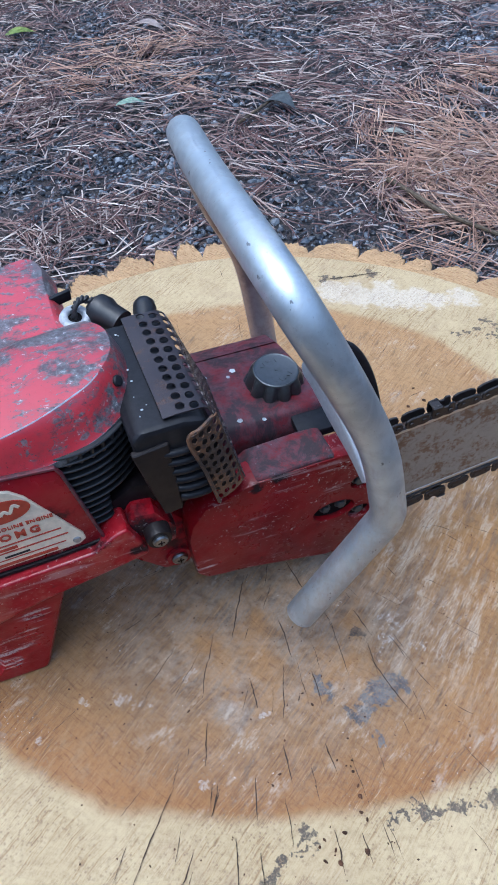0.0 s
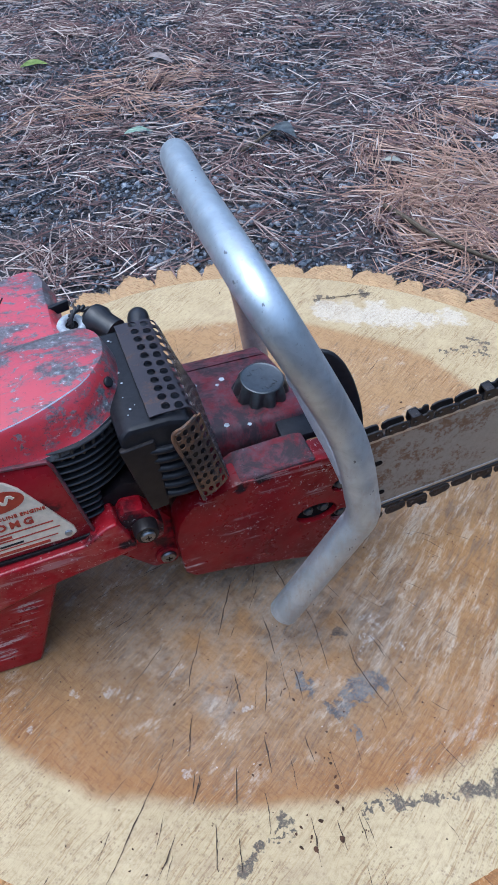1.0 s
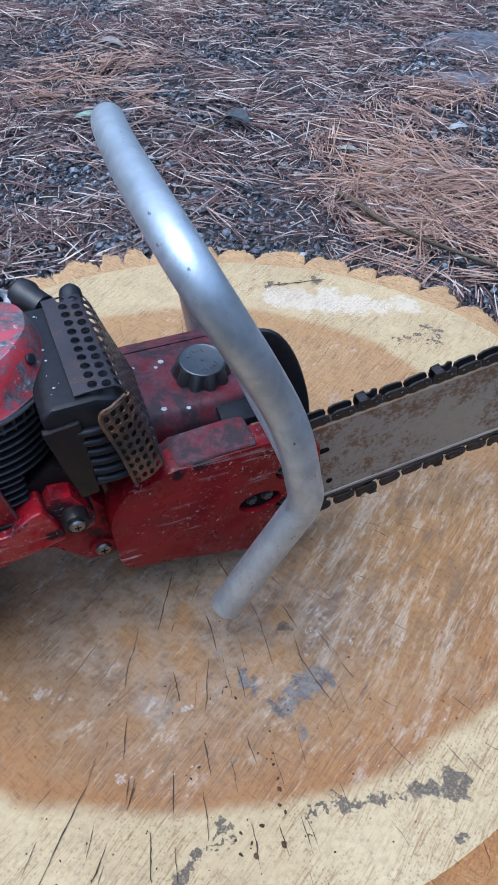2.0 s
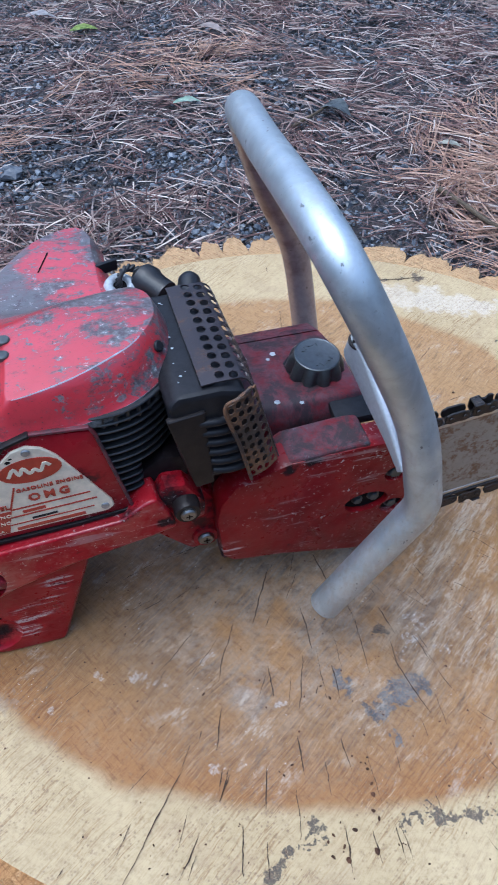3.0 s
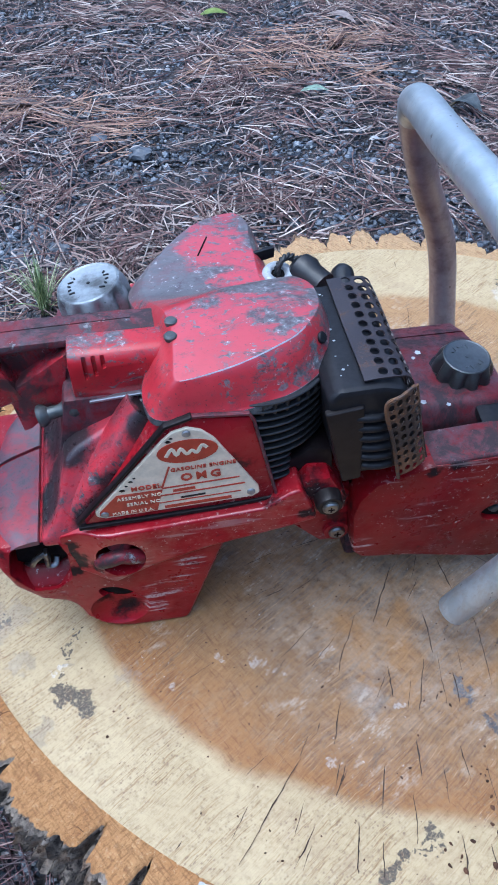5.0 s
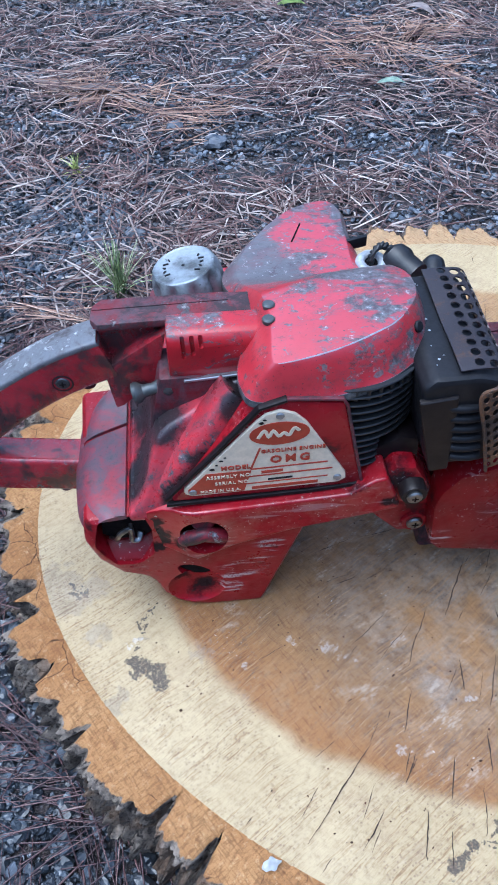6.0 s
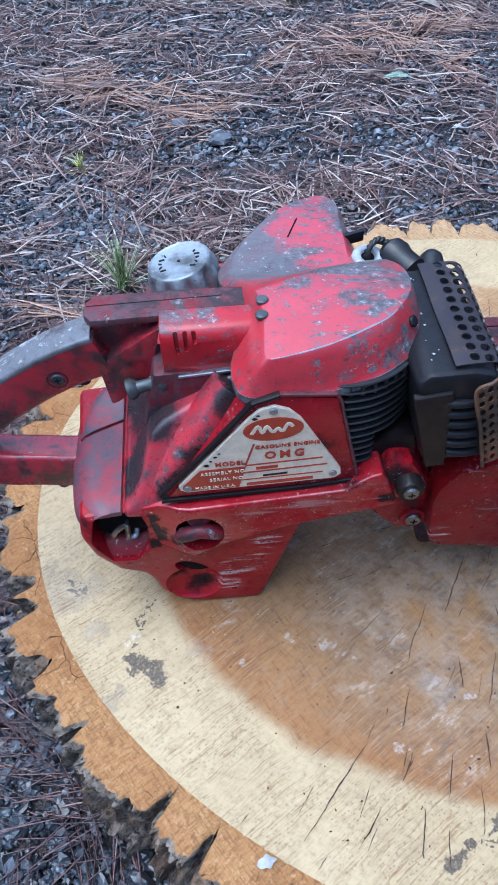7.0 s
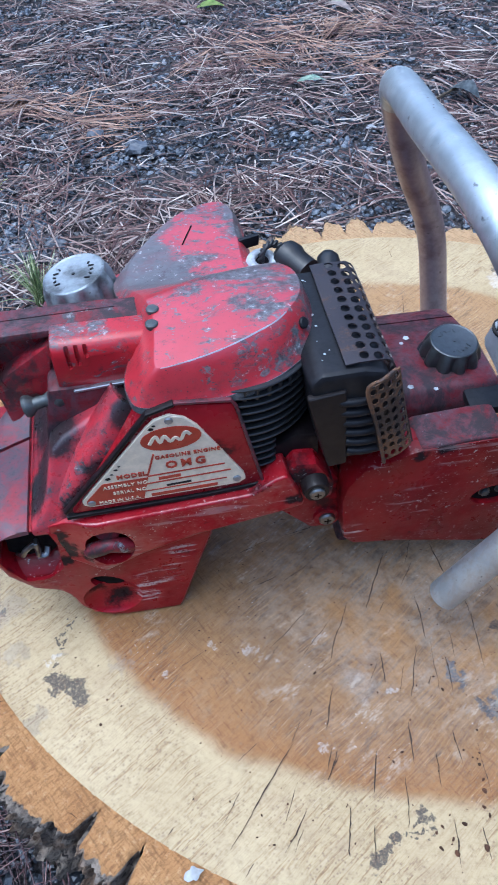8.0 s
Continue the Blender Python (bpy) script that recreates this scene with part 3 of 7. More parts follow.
    plug(nt, b.inputs["Roughness"], n_step(nt, patch, 0.3, 0.7, 0.55, 0.72))
    b.inputs["Specular IOR Level"].default_value = 0.4
    h = n_math(nt, 'ADD', n_math(nt, 'MULTIPLY', marks, 0.9), n_math(nt, 'MULTIPLY', rings, 0.5))
    n_bump(nt, b, n_math(nt, 'ADD', h, n_math(nt, 'MULTIPLY', torn, 0.4)), 0.35, 0.0012)
    return m


def bark_stuff():
    """Bark: sawn orange-brown inner layers on top, grey-black corky flanks."""
    m, nt, b = material("bark")
    p = n_pos(nt)
    geo = nt.nodes.new("ShaderNodeAttribute")
    geo.attribute_name = "sawn"
    rough_n = n_noise(nt, n_map(nt, p, (1, 1, 0.5)), 60, 6, 0.7)
    big = n_noise(nt, p, 16, 4, 0.6)
    wobble = nt.nodes.new("ShaderNodeTexNoise")
    plug(nt, wobble.inputs["Vector"], p)
    wobble.inputs["Scale"].default_value = 30
    wobble.inputs["Detail"].default_value = 5
    fibre = n_lines(nt, p, 55, 430, 110, 6, 0.8)
    crumb = n_noise(nt, p, 170, 5, 0.75)
    cut = n_mix(nt, n_step(nt, big, 0.35, 0.65), (0.48, 0.262, 0.102), (0.37, 0.180, 0.064))
    cut = n_mix(nt, n_step(nt, fibre, 0.47, 0.60, 0, 0.75), cut, (0.22, 0.105, 0.042))
    cut = n_mix(nt, n_step(nt, n_math(nt, 'ADD', n_math(nt, 'MULTIPLY', crumb, 0.55), n_math(nt, 'MULTIPLY', rough_n, 0.5)), 0.57, 0.68, 0, 0.5), cut, (0.20, 0.105, 0.05))
    cut = n_mix(nt, n_step(nt, crumb, 0.45, 0.34, 0, 0.7), cut, (0.58, 0.37, 0.18))
    shade = nt.nodes.new("ShaderNodeObjectInfo").outputs["Random"]
    cut = n_mix(nt, n_step(nt, shade, 0.2, 1.0, 0.0, 0.45), cut, (0.30, 0.135, 0.045))
    split = n_math(nt, 'MULTIPLY', n_step(nt, n_voronoi(nt, n_vec(nt, 'ADD', p, n_vec(nt, 'MULTIPLY', n_vec(nt, 'SUBTRACT', wobble.outputs[1], (0.5, 0.5, 0.5)), (0.03, 0.03, 0))), 26, 'DISTANCE_TO_EDGE', flat=True), 0.016, 0.004), n_step(nt, big, 0.47, 0.56))
    cut = n_mix(nt, n_math(nt, 'MULTIPLY', split, 0.85), cut, (0.045, 0.022, 0.012))
    # the sawn bark turns paler towards the side away from the path
    cut = n_mix(nt, n_step(nt, n_vec(nt, 'DOT_PRODUCT', p, (0, 1, 0)), 0.6, 0.85, 0.0, 0.55), cut, (0.56, 0.40, 0.22))
    hatch = n_lines(nt, p, -35, 520, 60, 4, 0.7)
    cut = n_mix(nt, n_step(nt, hatch, 0.50, 0.62, 0, 0.6), cut, (0.22, 0.105, 0.042))
    flank = n_mix(nt, n_step(nt, rough_n, 0.35, 0.7), (0.055, 0.044, 0.037), (0.33, 0.27, 0.21))
    flank = n_mix(nt, n_step(nt, crumb, 0.36, 0.50, 0, 0.95), (0.015, 0.012, 0.011), flank)
    flank = n_mix(nt, n_math(nt, 'MULTIPLY', n_step(nt, big, 0.52, 0.62, 0, 0.6), crumb), flank, (0.30, 0.17, 0.085))
    torn = n_math(nt, 'ADD', geo.outputs["Fac"], n_math(nt, 'MULTIPLY', n_math(nt, 'SUBTRACT', rough_n, 0.5), 0.45))
    col = n_mix(nt, n_step(nt, torn, 0.45, 0.6), flank, cut)
    plug(nt, b.inputs["Base Color"], col)
    b.inputs["Roughness"].default_value = 0.88
    b.inputs["Specular IOR Level"].default_value = 0.2
    n_bump(nt, b, n_math(nt, 'ADD', n_math(nt, 'ADD', rough_n, n_math(nt, 'MULTIPLY', crumb, 0.7)), n_math(nt, 'MULTIPLY', fibre, 0.15)), 0.9, 0.005)
    return m


def soil():
    m, nt, b = material("dark_soil")
    p = n_pos(nt)
    a = n_noise(nt, p, 6, 5, 0.6)
    c = n_noise(nt, p, 70, 6, 0.7)
    v = n_voronoi(nt, p, 110)
    col = n_mix(nt, n_step(nt, a, 0.35, 0.65), (0.008, 0.007, 0.009), (0.020, 0.017, 0.018))
    col = n_mix(nt, n_step(nt, c, 0.42, 0.66, 0, 0.85), col, (0.075, 0.056, 0.050))
    col = n_mix(nt, n_step(nt, v, 0.35, 0.1, 0, 0.6), col, (0.085, 0.085, 0.095))
    # farther off the litter of needles and stones is left to the surface itself
    far = n_step(nt, n_vec(nt, 'DISTANCE', p, (0.0, 0.9, 0.0)), 1.5, 2.3)
    straw = n_math(nt, 'MAXIMUM', n_lines(nt, p, 25, 170, 16, 4, 0.7), n_lines(nt, p, -50, 150, 14, 4, 0.7))
    litter = n_math(nt, 'MULTIPLY', n_step(nt, straw, 0.54, 0.62), n_step(nt, n_noise(nt, p, 3.2, 4, 0.65), 0.40, 0.55))
    col = n_mix(nt, n_math(nt, 'MULTIPLY', far, n_step(nt, v, 0.35, 0.15, 0.0, 0.8)), col, (0.085, 0.092, 0.108))
    col = n_mix(nt, n_math(nt, 'MULTIPLY', far, n_math(nt, 'MULTIPLY', litter, 0.9)), col, n_mix(nt, a, (0.11, 0.062, 0.052), (0.27, 0.19, 0.16)))
    plug(nt, b.inputs["Base Color"], col)
    plug(nt, b.inputs["Roughness"], n_step(nt, c, 0.3, 0.7, 0.55, 0.9))
    n_bump(nt, b, n_math(nt, 'SUBTRACT', c, n_math(nt, 'MULTIPLY', v, 0.8)), 0.9, 0.008)
    return m


def island_stuff(name, stops, rough, vary_scale=60, spec=0.4, bump=0.0):
    m, nt, b = material(name)
    col = n_ramp(nt, n_island(nt), stops)
    p = n_pos(nt)
    f = n_noise(nt, p, vary_scale, 4, 0.65)
    col = n_mix(nt, n_step(nt, f, 0.35, 0.7, 0, 0.55), col, (0.35, 0.33, 0.33), 'MULTIPLY')
    plug(nt, b.inputs["Base Color"], col)
    b.inputs["Roughness"].default_value = rough
    b.inputs["Specular IOR Level"].default_value = spec
    if bump:
        n_bump(nt, b, f, 0.5, bump)
    return m


RED = cowl_paint("faded_red_enamel", (0.385, 0.017, 0.028),
                 [(-0.004, 0.150, 0.262, 0.042), (0.012, 0.135, 0.265, 0.046), (0.006, 0.172, 0.260, 0.030), (0.030, 0.120, 0.272, 0.034), (0.082, 0.215, 0.262, 0.026), (0.084, 0.185, 0.258, 0.020), (0.050, 0.222, 0.260, 0.026), (0.085, 0.088, 0.284, 0.040), (0.060, 0.095, 0.283, 0.034), (0.103, 0.068, 0.285, 0.026), (0.112, 0.045, 0.272, 0.020), (0.078, 0.052, 0.289, 0.026),
                  (-0.055, 0.054, 0.2755, 0.024), (-0.034, 0.060, 0.2755, 0.016), (0.105, 0.030, 0.268, 0.018)],
                 [(0.000, 0.150, 0.262, 0.040), (0.012, 0.130, 0.265, 0.034), (0.000, 0.178, 0.260, 0.026), (0.020, 0.205, 0.262, 0.018), (0.088, 0.215, 0.262, 0.016), (0.112, 0.075, 0.276, 0.014)])
RED_BOX = cowl_paint("deep_red_enamel", (0.34, 0.008, 0.016), [(-0.055, 0.060, 0.2790, 0.020), (-0.034, 0.062, 0.2790, 0.014)], [(-0.064, 0.060, 0.262, 0.006)], 0.12)
RED_DIRTY = painted_metal("grimy_red_enamel", (0.32, 0.013, 0.024), 0.66, 0.445, bare=[(-0.09, 0.085, 0.272, 0.05)])
RED_GRIMY = painted_metal("oily_grimy_red_enamel", (0.44, 0.016, 0.030), 0.63, 0.56, gloss=0.3, film=0.42,
                          bare=[(-0.093, 0.012, 0.168, 0.014), (-0.088, 0.012, 0.185, 0.012), (-0.096, 0.02, 0.155, 0.012), (-0.083, 0.012, 0.20, 0.01), (-0.10, 0.03, 0.146, 0.012)],
                          oil=[(-0.020, 0.016, 0.232, 0.015), (-0.008, 0.022, 0.240, 0.018), (-0.045, 0.006, 0.188, 0.013), (-0.060, 0.004, 0.164, 0.013), (-0.069, 0.003, 0.155, 0.014), (-0.054, 0.010, 0.170, 0.015), (-0.040, 0.018, 0.186, 0.015), (-0.026, 0.022, 0.203, 0.012), (-0.099, 0.03, 0.147, 0.022), (-0.0935, 0.04, 0.160, 0.024), (-0.089, 0.05, 0.175, 0.024), (-0.012, 0.035, 0.220, 0.016), (-0.020, 0.040, 0.229, 0.016), (-0.090, 0.09, 0.165, 0.030), (-0.086, 0.06, 0.19, 0.028), (-0.100, 0.12, 0.150, 0.026), (-0.078, 0.036, 0.206, 0.022)])
SPECKLED = painted_metal("speckled_red_enamel", (0.15, 0.007, 0.016), 0.575, 0.50, gloss=0.4, chip=(0.26, 0.25, 0.26), shine=0.3)
RED_BASE = scuffed_paint("scuffed_red_enamel", (0.285, 0.005, 0.0135), [(-0.056, 0.003, 0.026, 0.018), (-0.072, 0.003, 0.044, 0.012), (-0.0885, -0.003, 0.100, 0.007), (0.10, 0.0, 0.165, 0.02), (0.125, 0.0, 0.15, 0.014)],
                         [(-0.025, -0.003, 0.052, 0.02), (-0.012, -0.003, 0.062, 0.02), (-0.030, -0.003, 0.030, 0.014), (0.005, -0.003, 0.090, 0.016)])
RED_ARM = scuffed_paint("glossy_red_enamel", (0.335, 0.006, 0.015), [(-0.0860, -0.002, 0.130, 0.011), (-0.0835, -0.003, 0.119, 0.011), (-0.0850, -0.003, 0.108, 0.009), (0.062, -0.014, 0.172, 0.012), (0.095, -0.014, 0.150, 0.010), (-0.07, -0.012, 0.11, 0.012)], [], 0.66, 0.0, 0.7)
RED_COVER = scuffed_paint("dull_dark_red_enamel", (0.195, 0.005, 0.009), [(0.215, 0.0, 0.169, 0.010), (0.196, 0.0, 0.164, 0.008)], [(0.148, -0.001, 0.075, 0.012)], 0.62, 0.9, 0.25)
RED_PURPLE = painted_metal("dull_purple_red_enamel", (0.24, 0.017, 0.033), 0.66, 0.60, gloss=0.46, film=0.9)
DUSTY = painted_metal("dust_caked_red_enamel", (0.14, 0.009, 0.014), 0.58, 0.46, dark=(0.034, 0.030, 0.032), chip=(0.12, 0.115, 0.12), gloss=0.6, film=0.7, shine=0.22)
CAP = metal("pale_worn_cap_metal", (0.33, 0.36, 0.38), 0.50, (0.06, 0.06, 0.06), 0.5, 0.9, 1.6)
RED_DARK = painted_metal("dusty_dark_red_enamel", (0.115, 0.006, 0.011), 0.70, 0.46, dark=(0.026, 0.022, 0.026), gloss=0.46, film=0.6, shine=0.28)
ALU = tube_metal()
# tube metal with the far leg's dark mauve reflection put into its colour
LEG_REFLECTION = metal("tarnished_tube", (0.42, 0.37, 0.38), 0.40, (0.17, 0.115, 0.115), 0.75, 0.8)
PALE_CAST = metal("pale_cast_aluminium", (0.54, 0.56, 0.58), 0.52, (0.40, 0.40, 0.41), 0.45, 0.5)
CAST = metal("dull_cast_aluminium", (0.36, 0.37, 0.39), 0.40, (0.07, 0.07, 0.07), 0.8, 0.9)
GRIP = painted_metal("worn_grip_metal", (0.135, 0.138, 0.150), 0.57, 0.48, dark=(0.05, 0.035, 0.035), chip=(0.45, 0.45, 0.46), gloss=0.4)
BLACK = plain("sooty_black_steel", (0.014, 0.014, 0.017), 0.46, 0.1, spec=0.3)
FIN = plain("black_cylinder_fins", (0.030, 0.031, 0.034), 0.36, 0.3, spec=0.5)
RUBBER = plain("black_rubber", (0.012, 0.012, 0.014), 0.42)
CAST_DARK = metal("dark_cast_metal", (0.10, 0.108, 0.115), 0.40, (0.04, 0.04, 0.042), 0.8, 0.9)
SLAB = plain("blue_grey_slab", (0.11, 0.12, 0.14), 0.45, 0.0, 0.4, 60)
# near-black fill, paints the shade inside holes and slots; also the scratch
HOLE = plain("dark_oily_cavity", (0.008, 0.007, 0.008), 0.8, spec=0.1)
# steel darkened to paint in the shadow round the trigger; cowl screws share it
TRIGGER = metal("worn_grey_green_steel", (0.11, 0.12, 0.12), 0.45, (0.03, 0.03, 0.028), 0.6, 0.8)
BROWN_STEEL = plain("brown_black_steel", (0.017, 0.013, 0.013), 0.46, 0.2, 0.4, 90, spec=0.3)
PERF = rusty("rusting_perforated_steel", (0.050, 0.042, 0.047), (0.13, 0.06, 0.032), 0.54, 0.42, 0.4)
PERF_RUST = rusty("orange_rusting_steel", (0.066, 0.047, 0.040), (0.22, 0.105, 0.047), 0.43, 0.5, 0.3)
BARSTEEL = rusty("brown_rusted_bar_steel", (0.36, 0.335, 0.29), (0.27, 0.155, 0.08), 0.475, 0.45, 0.45)
RAIL = metal("worn_bright_rail", (0.55, 0.52, 0.46), 0.35, (0.25, 0.2, 0.15), 0.9, 0.5)
CHAINSTEEL = rusty("oily_chain_steel", (0.05, 0.045, 0.044), (0.06, 0.03, 0.018), 0.5, 0.42, 0.7)
SCREW = metal("zinc_screw", (0.27, 0.265, 0.255), 0.36, (0.06, 0.05, 0.045), 1.0, 0.85, 3)
PLATE_CREAM = plain("cream_plate_enamel", (0.76, 0.65, 0.49), 0.36, 0.0, 0.22, 140)
PLATE_RED = plain("orange_red_plate_enamel", (0.40, 0.034, 0.016), 0.36, 0.0, 0.28, 140)
CLOTH = plain("grey_white_insulator", (0.44, 0.47, 0.50), 0.35, 0.0, 0.5, 160)
DIRT = plain("caked_oily_dirt", (0.013, 0.009, 0.010), 0.45, 0.0, 0.5, 160, 0.2)
SPROUT = plain("yellow_green_sprout", (0.62, 0.66, 0.22), 0.5, 0.0, 0.3, 90)
WOOD = sawn_wood()
BARK = bark_stuff()
SOIL = soil()
NEEDLE = island_stuff("dry_pine_needles", [(0.0, (0.05, 0.024, 0.024)), (0.3, (0.11, 0.052, 0.045)), (0.55, (0.195, 0.115, 0.098)), (0.74, (0.30, 0.22, 0.185)), (0.90, (0.40, 0.33, 0.29)), (1.0, (0.58, 0.50, 0.43))], 0.55, 25)
NEEDLE_BITS = island_stuff("broken_needle_litter", [(0.0, (0.03, 0.019, 0.020)), (0.35, (0.10, 0.068, 0.065)), (0.65, (0.21, 0.155, 0.142)), (0.9, (0.34, 0.285, 0.26)), (1.0, (0.42, 0.37, 0.34))], 0.6, 25)
NEEDLE_WARM = island_stuff("orange_pine_needles", [(0.0, (0.20, 0.105, 0.07)), (0.5, (0.33, 0.195, 0.135)), (1.0, (0.46, 0.31, 0.22))], 0.5, 25)
GRAVEL = island_stuff("blue_grey_gravel", [(0.0, (0.012, 0.013, 0.017)), (0.4, (0.050, 0.057, 0.070)), (0.75, (0.125, 0.140, 0.165)), (0.97, (0.24, 0.26, 0.29)), (1.0, (0.38, 0.38, 0.39))], 0.29, 120, 0.5, 0.001)
GRAVEL_WET = island_stuff("wet_dark_gravel", [(0.0, (0.006, 0.007, 0.009)), (0.5, (0.024, 0.028, 0.035)), (0.85, (0.052, 0.061, 0.074)), (1.0, (0.10, 0.115, 0.135))], 0.32, 90, 0.6, 0.002)
NEEDLE_DARK = island_stuff("dark_pine_needles", [(0.0, (0.020, 0.008, 0.010)), (0.5, (0.065, 0.026, 0.028)), (0.88, (0.14, 0.070, 0.064)), (1.0, (0.26, 0.18, 0.16))], 0.32, 25)
GREEN = island_stuff("green_needles", [(0.0, (0.22, 0.32, 0.13)), (0.5, (0.42, 0.52, 0.24)), (1.0, (0.70, 0.72, 0.44))], 0.5)
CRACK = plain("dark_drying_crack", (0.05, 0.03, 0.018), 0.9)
TREES = island_stuff("dark_woods", [(0.0, (0.018, 0.026, 0.014)), (0.6, (0.035, 0.045, 0.025)), (1.0, (0.06, 0.055, 0.035))], 0.9, 3, 0.1)
SPECK = island_stuff("dirt_specks", [(0.0, (0.05, 0.025, 0.012)), (1.0, (0.11, 0.05, 0.025))], 0.9)

# ---- mesh helpers ----


def link(name, bm, mat, smooth=30.0):
    me = bpy.data.meshes.new(name)
    bmesh.ops.recalc_face_normals(bm, faces=bm.faces[:])
    bm.to_mesh(me)
    bm.free()
    me.materials.append(mat)
    if smooth:
        me.shade_smooth()
        me.set_sharp_from_angle(angle=radians(smooth))
    return new(name, me)


def part(name, bm, mat, parent, label="", smooth=30.0):
    ob = link(name, bm, mat, smooth)
    ob.parent = parent
    return tagged(ob, label)


def thing(name, at, label, category, group="", kind=""):
    e = new(name)
    e.location = at
    e.empty_display_size = 0.05
    return tagged(e, label, category, group, kind)


def from_lists(name, verts, faces, mat, smooth=True):
    me = bpy.data.meshes.new(name)
    me.from_pydata(verts, [], faces)
    me.materials.append(mat)
    if smooth:
        me.shade_smooth()
    me.update()
    return new(name, me)


def prism(outline, lo, hi, axis="y", bevel=0.0, segments=2):
    """A solid whose outline (two coordinates in the plane across axis) runs from lo to hi."""
    bm = bmesh.new()

    def at(u, v, w):
        return {"y": (u, w, v), "z": (u, v, w), "x": (w, u, v)}[axis]
    a = [bm.verts.new(at(u, v, lo)) for u, v in outline]
    b = [bm.verts.new(at(u, v, hi)) for u, v in outline]
    n = len(a)
    bm.faces.new(a)
    bm.faces.new(b)
    for i in range(n):
        bm.faces.new((a[i], a[(i + 1) % n], b[(i + 1) % n], b[i]))
    bmesh.ops.recalc_face_normals(bm, faces=bm.faces[:])
    if bevel:
        round_off(bm, bevel, segments)
    return bm


def round_off(bm, width, segments=2, above=25):
    sharp = [e for e in bm.edges if len(e.link_faces) == 2 and e.calc_face_angle(0) > radians(above)]
    bmesh.ops.bevel(bm, geom=sharp, offset=width, segments=segments, affect='EDGES', profile=0.6, clamp_overlap=True)


def add(bm, other, m=None):
    """Moves the other bmesh into bm."""
    me = bpy.data.meshes.new("tmp")
    if m is not None:
        bmesh.ops.transform(other, matrix=m, verts=other.verts[:])
    other.to_mesh(me)
    other.free()
    bm.from_mesh(me)
    bpy.data.meshes.remove(me)
    return bm


def lathe(rings, steps=24, lobes=0, depth=0.0):
    """A turned solid about z: rings of radius, height, and how far the lobes show on it."""
    bm = bmesh.new()
    rows = []
    for r, z, *k in rings:
        row = []
        for i in range(steps):
            a = 2 * math.pi * i / steps
            rr = r * (1 - depth * (k[0] if k else 0) * (0.5 - 0.5 * math.cos(lobes * a)) ** 2)
            row.append(bm.verts.new((rr * math.cos(a), rr * math.sin(a), z)))
        rows.append(row)
    for p, q in zip(rows, rows[1:]):
        for i in range(steps):
            bm.faces.new((p[i], p[(i + 1) % steps], q[(i + 1) % steps], q[i]))
    bm.faces.new(rows[0])
    bm.faces.new(rows[-1])
    return bm


def aim(at, way):
    """The pose that turns z to the given way."""
    return Matrix.Translation(at) @ Vector(way).to_track_quat('Z', 'Y').to_matrix().to_4x4()


def spline(points, per=10):
    """Smooth points through the given ones."""
    p = [Vector(q) for q in points]
    p = [2 * p[0] - p[1], *p, 2 * p[-1] - p[-2]]
    out = []
    for a, b, c, d in zip(p, p[1:], p[2:], p[3:]):
        for i in range(per):
            u = i / per
            out.append(0.5 * (2 * b + (c - a) * u + (2 * a - 5 * b + 4 * c - d) * u * u + (3 * b - a - 3 * c + d) * u ** 3))
    return out + [p[-2]]


def sweep(path, section, up=(0, 0, 1), scales=None, closed_ends=True):
    """Sweeps a closed section (pairs across and along up) down a path."""
    bm = bmesh.new()
    rows = []
    side = None
    for i, c in enumerate(path):
        way = (path[min(i + 1, len(path) - 1)] - path[max(i - 1, 0)]).normalized()
        if side is None:
            side = way.cross(Vector(up)).normalized()
        side = (side - way * side.dot(way)).normalized()
        top = side.cross(way)
        k = scales[i] if scales else 1
        rows.append([bm.verts.new(c + side * (u * k) + top * (v * k)) for u, v in section])
    n = len(section)
    for p, q in zip(rows, rows[1:]):
        for i in range(n):
            bm.faces.new((p[i], p[(i + 1) % n], q[(i + 1) % n], q[i]))
    if closed_ends:
        bm.faces.new(rows[0])
        bm.faces.new(rows[-1])
    return bm


def circle(r, n=16):
    return [(r * math.cos(2 * math.pi * i / n), r * math.sin(2 * math.pi * i / n)) for i in range(n)]


def rounded(w, h, r, n=4):
    out = []
    for cx, cy, a0 in ((w / 2 - r, h / 2 - r, 0), (r - w / 2, h / 2 - r, 90), (r - w / 2, r - h / 2, 180), (w / 2 - r, r - h / 2, 270)):
        for i in range(n + 1):
            a = radians(a0 + 90 * i / n)
            out.append((cx + r * math.cos(a), cy + r * math.sin(a)))
    return out


def oval(cx, cy, rx, ry, n=20, turn=0.0):
    c, s = math.cos(radians(turn)), math.sin(radians(turn))
    return [(cx + rx * math.cos(a) * c - ry * math.sin(a) * s, cy + rx * math.cos(a) * s + ry * math.sin(a) * c) for a in (2 * math.pi * i / n for i in range(n))]


